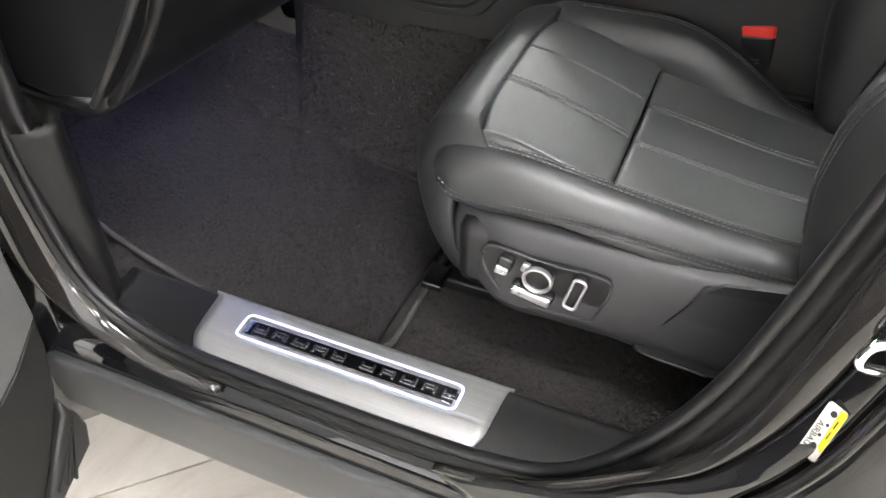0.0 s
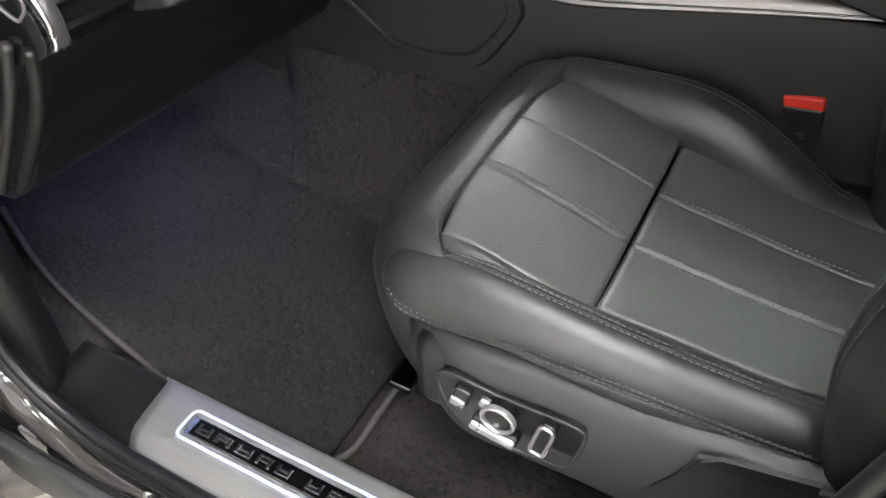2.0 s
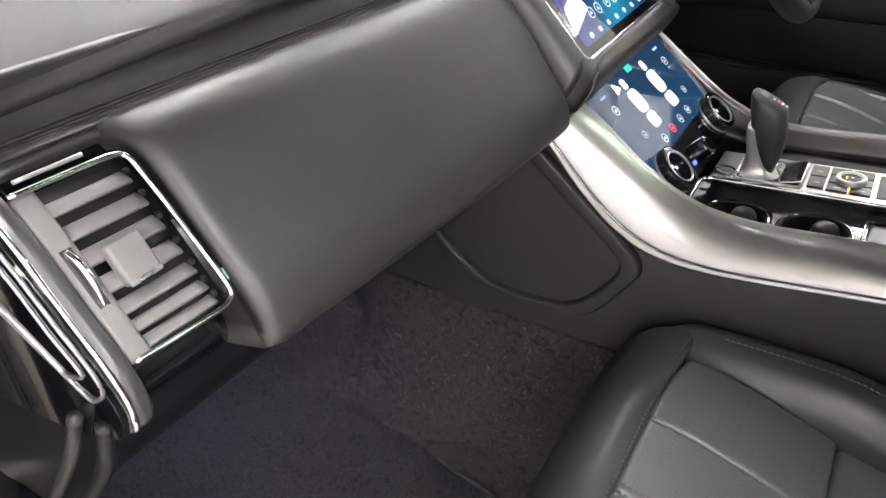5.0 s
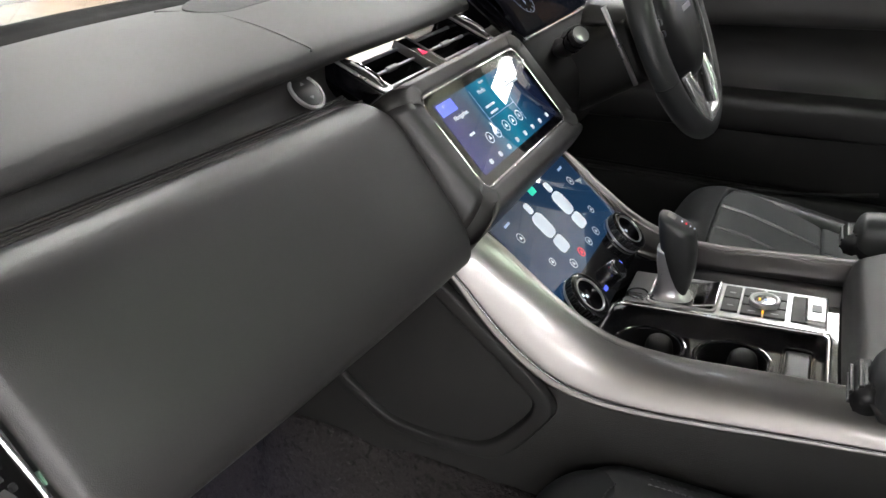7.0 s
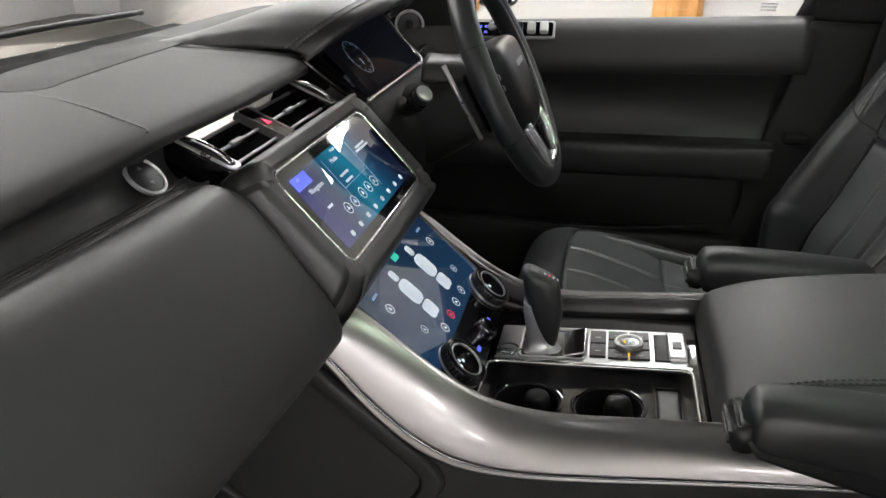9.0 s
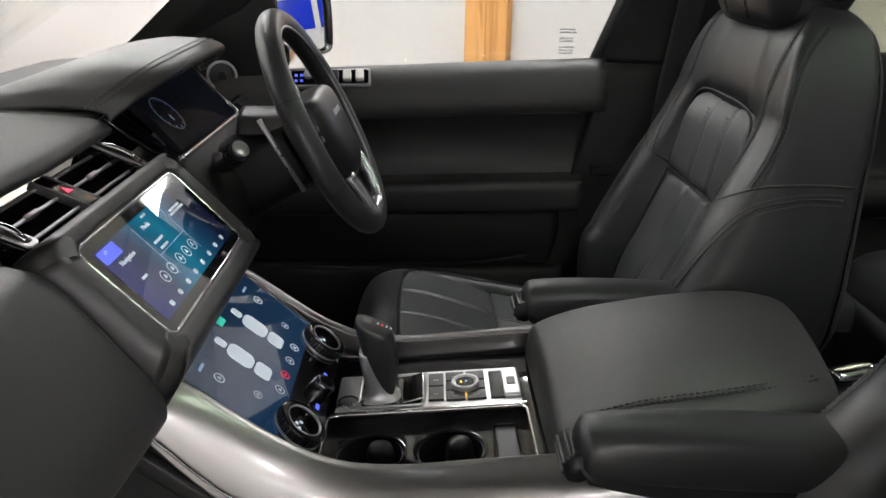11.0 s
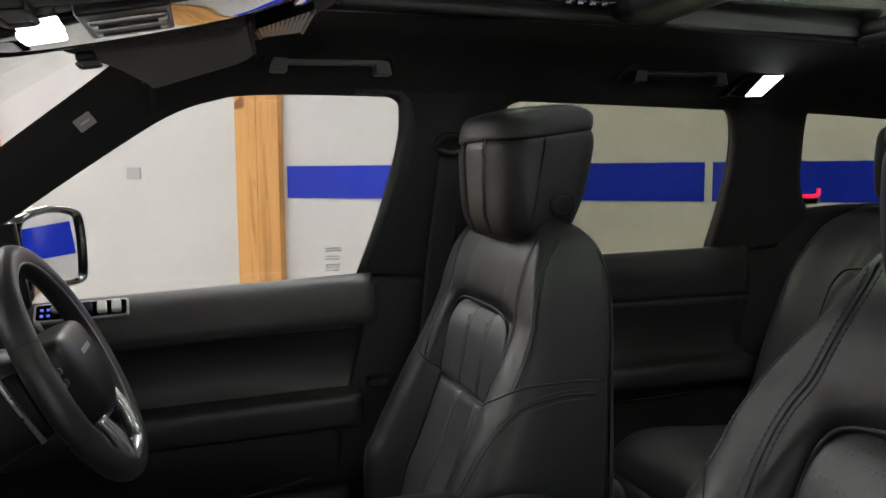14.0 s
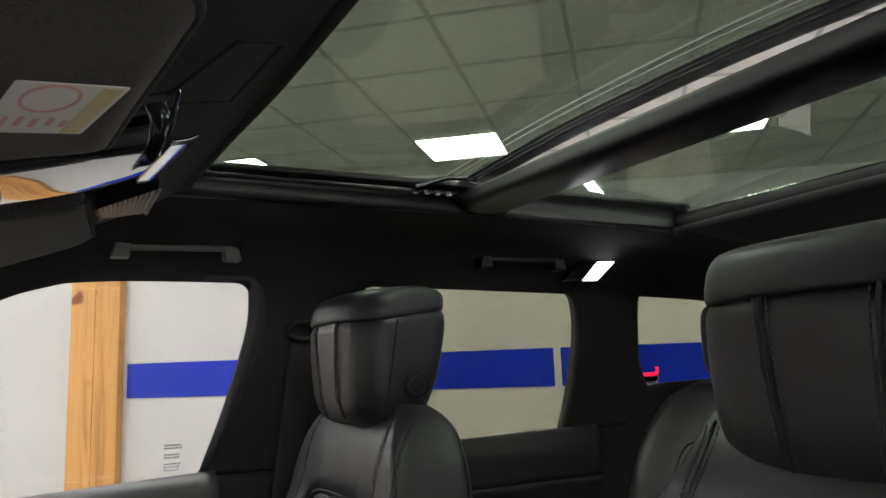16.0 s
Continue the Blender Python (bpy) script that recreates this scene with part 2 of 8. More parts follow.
# Black leather with the light on the door top put into its base colour.
LIT_DOOR_TOP = basic("lit_door_top_leather", (0.042, 0.041, 0.040), 0.46, var=0.06, vscale=5, rvar=0.03, grain=0.35, gscale=1300, gdist=0.0003, spec=0.45)
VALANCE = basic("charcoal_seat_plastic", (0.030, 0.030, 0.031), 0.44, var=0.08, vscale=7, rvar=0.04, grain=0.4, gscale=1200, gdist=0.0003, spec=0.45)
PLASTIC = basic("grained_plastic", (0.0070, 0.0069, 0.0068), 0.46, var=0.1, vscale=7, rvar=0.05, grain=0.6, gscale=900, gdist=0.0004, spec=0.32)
CONSOLE_SIDE = basic("soft_console_plastic", (0.0180, 0.0176, 0.0172), 0.5, var=0.1, vscale=7, rvar=0.05, grain=0.6, gscale=900, gdist=0.0004, spec=0.34)
KEY_PRINT = basic("pale_key_print", (0.22, 0.22, 0.23), 0.5, var=0.1, vscale=40)
DOOR_FRAME = basic("satin_door_frame", (0.035, 0.034, 0.035), 0.38, var=0.1, vscale=9, grain=0.2, gscale=900)
PLASTIC_SOFT = basic("satin_black_plastic", (0.0070, 0.0070, 0.0076), 0.36, var=0.1, vscale=7, rvar=0.06, grain=0.1, gscale=1800, gdist=0.0001)
SEAL = basic("black_seal_rubber", (0.006, 0.006, 0.006), 0.5, var=0.2, vscale=12, grain=0.2, gscale=500, spec=0.3)
BINDING = basic("grey_mat_binding", (0.060, 0.056, 0.055), 0.8, var=0.2, vscale=60, grain=0.5, gscale=900, spec=0.15)
RUBBER = basic("door_rubber", (0.016, 0.0156, 0.0152), 0.45, var=0.2, vscale=12, grain=0.2, gscale=500)
SILVER = basic("satin_silver_trim", (0.265, 0.253, 0.248), 0.34, metal=0.95, var=0.03, vscale=4, rvar=0.015, coat=0.6)
CHROME = basic("bright_chrome", (0.82, 0.82, 0.83), 0.08, metal=1.0, var=0.02, vscale=5, rvar=0.03)
DARK_CHROME = basic("dark_chrome", (0.18, 0.18, 0.19), 0.2, metal=1.0, var=0.05, vscale=5, rvar=0.05)
KEY_SILVER = basic("satin_key_metal", (0.50, 0.50, 0.51), 0.30, metal=0.8, var=0.05, vscale=20, rvar=0.05)
SPOKE_SILVER = basic("bright_satin_silver", (0.72, 0.72, 0.73), 0.24, metal=0.9, var=0.03, vscale=20, rvar=0.04)
PIANO = basic("gloss_black", (0.004, 0.004, 0.005), 0.05, var=0.1, vscale=6, rvar=0.02, coat=0.5)
PAINT = basic("black_car_paint", (0.006, 0.006, 0.007), 0.07, var=0.1, vscale=4, rvar=0.03, coat=1.0)
DOOR_SHELL = basic("satin_grey_door_paint", (0.085, 0.085, 0.083), 0.34, var=0.08, vscale=3, rvar=0.03, grain=0.05, gscale=900)
SATIN_PAINT = basic("satin_grey_cladding", (0.045, 0.046, 0.047), 0.36, var=0.12, vscale=3, rvar=0.05, grain=0.08, gscale=700)
# Body black with a paler base that stands in for bright reflections.
SHEEN_PAINT = basic("sheen_toned_paint", (0.020, 0.0185, 0.0175), 0.06, metal=0.0, var=0.16, vscale=14, rvar=0.03, coat=0.6)
THREAD = basic("grey_thread", (0.066, 0.067, 0.070), 0.5, var=0.2, vscale=200)
RED = basic("red_plastic", (0.62, 0.03, 0.018), 0.4, var=0.06, vscale=30, grain=0.05)
WHITE_PLASTIC = basic("white_plastic", (0.72, 0.72, 0.70), 0.4, var=0.04, vscale=20)
SOCKET_GREY = basic("pale_grey_plastic", (0.36, 0.355, 0.36), 0.4, var=0.04, vscale=20)
PAPER = basic("white_label_paper", (0.75, 0.73, 0.70), 0.5, var=0.05, vscale=30)
YELLOW = basic("yellow_print", (0.75, 0.6, 0.02), 0.5, var=0.05, vscale=30)
VOID = basic("matt_black_duct", (0.003, 0.003, 0.003), 0.8, var=0.1, vscale=20, spec=0.1)
INK = basic("black_print", (0.012, 0.012, 0.012), 0.5, var=0.1, vscale=40)
ETCH = basic("pale_etched_glass", (0.24, 0.24, 0.25), 0.6, var=0.1, vscale=40)
GREY_INK = basic("grey_print", (0.10, 0.10, 0.11), 0.6, var=0.1, vscale=40)
PINK_INK = basic("pale_red_print", (0.70, 0.42, 0.38), 0.6, var=0.1, vscale=40)
PALE_YELLOW = basic("pale_yellow_print", (0.72, 0.62, 0.36), 0.6, var=0.08, vscale=40)


def alloy():
    """Brushed aluminium: fine lines along x."""
    m, t, p = material("brushed_alloy")
    c = t.nodes.new("ShaderNodeTexCoord")
    mp = t.nodes.new("ShaderNodeMapping")
    mp.inputs["Scale"].default_value = (8, 900, 900)
    n = t.nodes.new("ShaderNodeTexNoise")
    n.inputs["Scale"].default_value, n.inputs["Detail"].default_value = 1.0, 3
    t.links.new(c.outputs["Object"], mp.inputs[0])
    t.links.new(mp.outputs[0], n.inputs["Vector"])
    r = ramp(t, n.outputs[0], [(0.3, (0.29, 0.29, 0.288)), (0.7, (0.345, 0.345, 0.34))])
    t.links.new(r.outputs[0], p.inputs["Base Color"])
    p.inputs["Metallic"].default_value, p.inputs["Roughness"].default_value = 0.75, 0.5
    b = bump_of(t, n.outputs[0], 0.1, 0.0002)
    t.links.new(b.outputs[0], p.inputs["Normal"])
    return m


def cloth(name, col, scale, dist, var=0.35, strength=0.9, big=7):
    """Pile carpet or suede: clumped tufts over broad brushed patches."""
    m, t, p = material(name)
    a, b, fine = noise_tex(t, scale, 2, 0.6), noise_tex(t, big, 4), noise_tex(t, scale * 3.5, 3, 0.8)
    b.inputs["Distortion"].default_value = 0.9
    mix = t.nodes.new("ShaderNodeMath")
    mix.operation = "MULTIPLY_ADD"
    mix.inputs[1].default_value = 1.1
    t.links.new(a.outputs[0], mix.inputs[0])
    soft = ramp(t, b.outputs[0], [(0.3, (0.44, 0.44, 0.44)), (0.7, (0.58, 0.58, 0.58))])
    t.links.new(soft.outputs[0], mix.inputs[2])
    r = ramp(t, mix.outputs[0], [(0.90, tuple(c * (1 - var) for c in col)), (1.22, tuple(c * (1 + var) for c in col))])
    t.links.new(r.outputs[0], p.inputs["Base Color"])
    p.inputs["Roughness"].default_value, p.inputs["Specular IOR Level"].default_value = 0.95, 0.15
    p.inputs["Sheen Weight"].default_value, p.inputs["Sheen Roughness"].default_value = 0.35, 0.5
    p.inputs["Sheen Tint"].default_value = (col[0] * 6, col[1] * 6, col[2] * 6, 1)
    b1 = bump_of(t, a.outputs[0], strength, dist)
    b2 = bump_of(t, fine.outputs[0], strength, dist * 0.5, b1)
    t.links.new(b2.outputs[0], p.inputs["Normal"])
    return m


TAG_GREEN = basic("pale_green_tag", (0.22, 0.42, 0.30), 0.4, var=0.05)
SATIN_STRIP = basic("satin_grey_strip", (0.32, 0.31, 0.32), 0.38, metal=0.9, var=0.05, vscale=6)
EDGE_GREY = basic("dark_satin_strip", (0.075, 0.074, 0.075), 0.3, metal=0.5, var=0.05, vscale=6)
VENT_GREY = basic("grey_vent_plastic", (0.135, 0.131, 0.127), 0.5, var=0.06, vscale=12, grain=0.3, gscale=900)
ALLOY = alloy()
CARPET = cloth("charcoal_carpet", (0.0225, 0.0202, 0.0200), 120, 0.008, var=0.42, big=9)
MAT_PILE = cloth("charcoal_mat_pile", (0.0212, 0.0193, 0.0197), 170, 0.008, var=0.45, big=11)
VISOR_CLOTH = cloth("visor_suede", (0.048, 0.046, 0.044), 500, 0.0006, var=0.3, strength=0.4, big=9)
SUEDE = cloth("black_suede_lining", (0.023, 0.0221, 0.0219), 600, 0.0006, var=0.3, strength=0.4, big=9)


def leather_insert():
    """Perforated leather: rows of fine holes in chevrons."""
    m, t, p = material("perforated_leather")
    c = t.nodes.new("ShaderNodeTexCoord")
    v = t.nodes.new("ShaderNodeTexVoronoi")
    v.inputs["Scale"].default_value, v.inputs["Randomness"].default_value = 175, 0.0
    t.links.new(c.outputs["Object"], v.inputs["Vector"])
    w = t.nodes.new("ShaderNodeTexWave")
    w.inputs["Scale"].default_value, w.inputs["Distortion"].default_value = 9, 6.0
    t.links.new(c.outputs["Object"], w.inputs["Vector"])
    hole = ramp(t, v.outputs["Distance"], [(0.16, (0, 0, 0)), (0.24, (1, 1, 1))])
    chev = ramp(t, w.outputs[0], [(0.35, (1, 1, 1)), (0.6, (0, 0, 0))])
    mx = t.nodes.new("ShaderNodeMath")
    mx.operation = "MAXIMUM"
    t.links.new(hole.outputs[0], mx.inputs[0])
    t.links.new(chev.outputs[0], mx.inputs[1])
    n = noise_tex(t, 10, 4)
    base = ramp(t, n.outputs[0], [(0.3, (0.046, 0.0485, 0.0485)), (0.7, (0.055, 0.058, 0.058))])
    mul = t.nodes.new("ShaderNodeMixRGB")
    mul.blend_type = "MULTIPLY"
    mul.inputs[0].default_value = 0.6
    t.links.new(base.outputs[0], mul.inputs[1])
    t.links.new(mx.outputs[0], mul.inputs[2])
    t.links.new(mul.outputs[0], p.inputs["Base Color"])
    p.inputs["Roughness"].default_value, p.inputs["Specular IOR Level"].default_value = 0.42, 0.8
    g = noise_tex(t, 500, 3)
    b1 = bump_of(t, g.outputs[0], 0.5, 0.0004)
    b2 = bump_of(t, mx.outputs[0], 0.35, 0.0005, b1)
    t.links.new(b2.outputs[0], p.inputs["Normal"])
    return m


INSERT = leather_insert()


def glass(name, col, gloss=0.03, edge=0.9):
    m, t, p = material(name)
    out = t.nodes["Material Output"]
    tr = t.nodes.new("ShaderNodeBsdfTransparent")
    tr.inputs[0].default_value = col
    gl = t.nodes.new("ShaderNodeBsdfGlossy")
    gl.inputs["Roughness"].default_value = 0.01
    lw = t.nodes.new("ShaderNodeLayerWeight")
    lw.inputs[0].default_value = 0.5
    pw = t.nodes.new("ShaderNodeMath")
    pw.operation = "POWER"
    pw.inputs[1].default_value = 5.0
    t.links.new(lw.outputs["Facing"], pw.inputs[0])
    fr = t.nodes.new("ShaderNodeMath")
    fr.operation = "MULTIPLY_ADD"
    fr.inputs[1].default_value, fr.inputs[2].default_value = edge, gloss
    t.links.new(pw.outputs[0], fr.inputs[0])
    mx = t.nodes.new("ShaderNodeMixShader")
    t.links.new(fr.outputs[0], mx.inputs[0])
    t.links.new(tr.outputs[0], mx.inputs[1])
    t.links.new(gl.outputs[0], mx.inputs[2])
    t.links.new(mx.outputs[0], out.inputs[0])
    return m


CLEAR = glass("clear_glass", (0.97, 0.98, 0.97, 1), 0.02, 0.35)
# Darker than the opposite rear glass, to cut the side light.
DIM_GLASS = glass("light_cutting_glass", (0.40, 0.41, 0.37, 1))
TINT = glass("tinted_glass", (0.68, 0.69, 0.60, 1))
ROOF_GLASS = glass("roof_tinted_glass", (0.52, 0.575, 0.51, 1), 0.06)


def mirror_mat():
    m, t, p = material("mirror_silver")
    p.inputs["Base Color"].default_value = (0.9, 0.9, 0.9, 1)
    p.inputs["Metallic"].default_value, p.inputs["Roughness"].default_value = 1.0, 0.005
    return m


MIRROR = mirror_mat()
DARK_MIRROR = basic("mirror_gloss_black", (0.42, 0.42, 0.43), 0.015, metal=1.0, var=0.02, rvar=0.005)


def glow(name, col, strength):
    m, t, p = material(name)
    p.inputs["Base Color"].default_value = (*col, 1)
    p.inputs["Emission Color"].default_value, p.inputs["Emission Strength"].default_value = (*col, 1), strength
    return m


LAMP_PANEL = glow("ceiling_panel_light", (1.0, 0.985, 0.985), LAMP_STRENGTH)
DOME_LIGHT = glow("dome_light", (0.9, 0.95, 1.0), 9)
SILL_GLOW = glow("sill_light", (0.50, 0.60, 1.0), 0.75)
RED_GLOW = glow("red_lamp_line", (1.0, 0.02, 0.12), 1.6)
DAYLIGHT = glow("daylight", (1.0, 0.985, 1.0), WINDOW_STRENGTH)
FOOT_LIGHT = glow("footwell_light", (0.25, 0.28, 1.0), 3)


def screen(name, stops, axis, strength):
    """A lit display: smooth gradient under gloss glass."""
    m, t, p = material(name)
    c = t.nodes.new("ShaderNodeTexCoord")
    s = t.nodes.new("ShaderNodeSeparateXYZ")
    t.links.new(c.outputs["Generated"], s.inputs[0])
    n = noise_tex(t, 9, 2)
    ad = t.nodes.new("ShaderNodeMath")
    ad.operation = "MULTIPLY_ADD"
    ad.inputs[1].default_value = 0.25
    t.links.new(n.outputs[0], ad.inputs[0])
    t.links.new(s.outputs[axis], ad.inputs[2])
    r = ramp(t, ad.outputs[0], stops)
    p.inputs["Base Color"].default_value = (0.004, 0.004, 0.005, 1)
    p.inputs["Roughness"].default_value, p.inputs["Specular IOR Level"].default_value = 0.015, 1.0
    t.links.new(r.outputs[0], p.inputs["Emission Color"])
    p.inputs["Emission Strength"].default_value = strength
    return m


UP_SCREEN = screen("navigation_display", [(0.1, (0.02, 0.02, 0.16)), (0.35, (0.015, 0.04, 0.11)), (0.62, (0.01, 0.22, 0.36)), (0.85, (0.01, 0.05, 0.12)), (1.0, (0.005, 0.01, 0.03))], 1, 0.5)
LOW_SCREEN = screen("climate_display", [(0.1, (0.012, 0.03, 0.07)), (0.5, (0.015, 0.045, 0.10)), (0.95, (0.012, 0.05, 0.12))], 0, 0.4)
CLUSTER = screen("instrument_display", [(0.1, (0.003, 0.003, 0.004)), (0.9, (0.004, 0.005, 0.008))], 1, 0.5)
CLUSTER.node_tree.nodes["Principled BSDF"].inputs["Roughness"].default_value = 0.08
CLUSTER.node_tree.nodes["Principled BSDF"].inputs["IOR"].default_value = 1.12
CLUSTER.node_tree.nodes["Principled BSDF"].inputs["Specular IOR Level"].default_value = 0.06
UI_WHITE = glow("display_white", (0.55, 0.62, 0.70), 0.36)
UI_DIM = glow("display_grey_blue", (0.16, 0.24, 0.36), 0.6)
UI_FAINT = glow("display_faint_blue", (0.10, 0.16, 0.26), 0.22)
UI_BLUE = glow("display_blue", (0.07, 0.10, 0.6), 0.8)
UI_GREEN = glow("display_green", (0.02, 0.35, 0.25), 0.7)
UI_RED = glow("display_red", (0.7, 0.03, 0.04), 0.8)
HAZARD = glow("hazard_red", (0.75, 0.04, 0.12), 0.6)
UI_AMBER = glow("display_amber", (0.9, 0.45, 0.03), 0.9)


def wall_paint(name, col):
    m, t, p = material(name)
    n, f = noise_tex(t, 0.8, 4), noise_tex(t, 90, 3)
    r = ramp(t, n.outputs[0], [(0.3, tuple(c * 0.96 for c in col)), (0.7, col)])
    t.links.new(r.outputs[0], p.inputs["Base Color"])
    p.inputs["Roughness"].default_value = 0.6
    b = bump_of(t, f.outputs[0], 0.08, 0.001)
    t.links.new(b.outputs[0], p.inputs["Normal"])
    return m


WALL = wall_paint("white_wall_panel", (0.51, 0.50, 0.494))
CEIL_TILE = wall_paint("ceiling_tile", (0.72, 0.72, 0.70))
CEIL_GRID = basic("ceiling_grid_metal", (0.42, 0.42, 0.41), 0.5, var=0.05)
BLUE = basic("blue_gloss_band", (0.012, 0.03, 0.42), 0.1, var=0.08, vscale=2, coat=0.3)
ALU_STRIP = basic("grey_strip", (0.5, 0.5, 0.48), 0.4, var=0.05)


def wood():
    m, t, p = material("oiled_pine")
    c = t.nodes.new("ShaderNodeTexCoord")
    mp = t.nodes.new("ShaderNodeMapping")
    mp.inputs["Scale"].default_value = (16, 16, 0.9)
    n = t.nodes.new("ShaderNodeTexNoise")
    n.inputs["Scale"].default_value, n.inputs["Detail"].default_value, n.inputs["Distortion"].default_value = 1.6, 6, 1.2
    t.links.new(c.outputs["Object"], mp.inputs[0])
    t.links.new(mp.outputs[0], n.inputs["Vector"])
    r = ramp(t, n.outputs[0], [(0.28, (0.36, 0.155, 0.042)), (0.45, (0.50, 0.245, 0.075)), (0.62, (0.57, 0.29, 0.095)), (0.8, (0.45, 0.205, 0.06))])
    info = t.nodes.new("ShaderNodeObjectInfo")
    tone = ramp(t, info.outputs["Random"], [(0.0, (0.82, 0.76, 0.70)), (0.5, (1.0, 1.0, 1.0)), (1.0, (1.10, 1.12, 1.15))])
    k = noise_tex(t, 7, 1)
    kn = ramp(t, k.outputs[0], [(0.72, (1, 1, 1)), (0.78, (0.35, 0.22, 0.15))])
    mul = t.nodes.new("ShaderNodeMixRGB")
    mul.blend_type = "MULTIPLY"
    mul.inputs[0].default_value = 1
    t.links.new(r.outputs[0], mul.inputs[1])
    t.links.new(kn.outputs[0], mul.inputs[2])
    mul2 = t.nodes.new("ShaderNodeMixRGB")
    mul2.blend_type = "MULTIPLY"
    mul2.inputs[0].default_value = 1
    t.links.new(mul.outputs[0], mul2.inputs[1])
    t.links.new(tone.outputs[0], mul2.inputs[2])
    t.links.new(mul2.outputs[0], p.inputs["Base Color"])
    p.inputs["Roughness"].default_value = 0.45
    b = bump_of(t, n.outputs[0], 0.15, 0.002)
    t.links.new(b.outputs[0], p.inputs["Normal"])
    return m


WOOD = wood()


def marble():
    m, t, p = material("cream_marble_tile")
    n = noise_tex(t, 3.5, 8, 0.62)
    n.inputs["Distortion"].default_value = 1.4
    r = ramp(t, n.outputs[0], [(0.3, (0.40, 0.35, 0.29)), (0.45, (0.50, 0.47, 0.42)), (0.6, (0.56, 0.54, 0.49)), (0.8, (0.46, 0.42, 0.35))])
    t.links.new(r.outputs[0], p.inputs["Base Color"])
    p.inputs["Roughness"].default_value = 0.22
    return m


MARBLE = marble()
GROUT = basic("dark_grout", (0.12, 0.11, 0.10), 0.8, var=0.2, vscale=30)

# ---- showroom ----
WALL_TURN = math.degrees(math.atan2(-1.288, 1.605))   # the display wall runs obliquely past the car
WALL_AT = (0.338, 3.256)


def on_wall(s, z, out=0.0):
    """A place s metres along the display wall from the blue band's end, out metres before it."""
    c, n = math.cos(radians(WALL_TURN)), math.sin(radians(WALL_TURN))
    return Vector((WALL_AT[0] + s * c + out * n, WALL_AT[1] + s * n - out * c, z))


def wall_box(name, s0, s1, z0, z1, thick, mat, parent=None, out=0.0, bevel=0.0):
    c = on_wall((s0 + s1) / 2, (z0 + z1) / 2, out + thick / 2)
    return part(name, box(s1 - s0, thick, z1 - z0, bevel, Matrix.Translation(c) @ pose(0, 0, 0, 0, 0, WALL_TURN)), mat, parent)


wall = thing("wall_north", "white showroom wall with timber posts and a blue band", "wall", kind="structure")
PARTITION = 2.165
wall_box("wall_panel", -9, 7, 0, PARTITION, 0.12, WALL, wall, -0.12)
POST_S = -0.282
for k in range(2):
    wall_box("timber_plank", POST_S + 0.1315 * k, POST_S + 0.1315 * k + 0.1290, 0, PARTITION, 0.05, WOOD, wall, 0.0, 0.002)
for k in range(6):
    wall_box("timber_plank", -2.83 + 0.134 * k, -2.83 + 0.134 * k + 0.131, 0, PARTITION, 0.05, WOOD, wall, 0.0, 0.003)
for s0, s1 in ((0.0, 2.03), (2.06, 4.6)):
    wall_box("blue_band", s0, s1, 1.285, 1.448, 0.004, BLUE, wall, 0.002)
wall_box("joint_strip", 2.03, 2.06, 0, PARTITION, 0.012, ALU_STRIP, wall, 0.0)
soc = wall_box("wall_socket", -1.055, -0.955, 1.383, 1.449, 0.012, SOCKET_GREY, None, 0.0, 0.004)
tagged(soc, "pale grey square socket plate on the white wall", "wall socket")

floor = thing("floor", "cream marble tiled showroom floor", "floor", kind="structure")
part("grout_bed", box(18, 18, 0.05, 0, pose(0, 0, -0.031)), GROUT, floor)
TILE_POSE = pose(-0.707, -0.693, -0.006, 0, 0, 45.4)       # tiles laid on the diagonal
tile = box(0.596, 0.596, 0.012, 0.0015, None, 1)
tile.materials.append(MARBLE)
for i in range(-5, 5):
    for j in range(-6, 4):
        o = new("tile", tile)
        o.parent, o.matrix_basis = floor, TILE_POSE @ pose(0.02 + 0.6 * i, 0.3 + 0.6 * j, 0)
far = []
for i in range(-14, 15):
    for j in range(-14, 15):
        if not (-5 <= i < 5 and -6 <= j < 4):
            m = box(0.596, 0.596, 0.012, 0, TILE_POSE @ pose(0.02 + 0.6 * i, 0.3 + 0.6 * j, 0))
            far.append(m)
ob = part("tiles_beyond", join(*far), MARBLE, floor)
ob["kind"] = "stuff"
for m in far:
    bpy.data.meshes.remove(m)

# other walls close the room; a shop window lets daylight in from the street side
for name, m in (("wall_west", box(0.15, 20, CEILING, 0, pose(-7.5, 0, CEILING / 2))),
                ("wall_east", box(0.15, 20, CEILING, 0, pose(6.5, 0, CEILING / 2)))):
    tagged(part(name, m, WALL), "plain white showroom wall", "wall", kind="structure")
tagged(part("wall_back", box(20, 0.15, CEILING, 0, pose(2, 9.0, CEILING / 2)), WALL), "plain white wall beyond the partition", "wall", kind="structure")
for k in range(8):
    tagged(part("timber_plank", box(0.04, 0.131, 2.2, 0.003, pose(-7.40, 4.95 + 0.134 * k, 1.1)), WOOD), "oiled pine plank on the white wall", "wall plank", "timber planks on the wall")
south = thing("wall_south", "white showroom wall with a wide shop window", "wall", kind="structure")
WY, WX0, WX1, WZ0, WZ1 = -5.2, -5.0, 3.6, 0.25, 2.65
for x0, x1, z0, z1 in ((-8, WX0, 0, CEILING), (WX1, 8, 0, CEILING), (WX0, WX1, 0, WZ0), (WX0, WX1, WZ1, CEILING)):
    part("wall_panel", box(x1 - x0, 0.2, z1 - z0, 0, pose((x0 + x1) / 2, WY, (z0 + z1) / 2)), WALL, south)
shop = thing("window_3", "wide shop window with slim dark frames", "window", kind="structure")
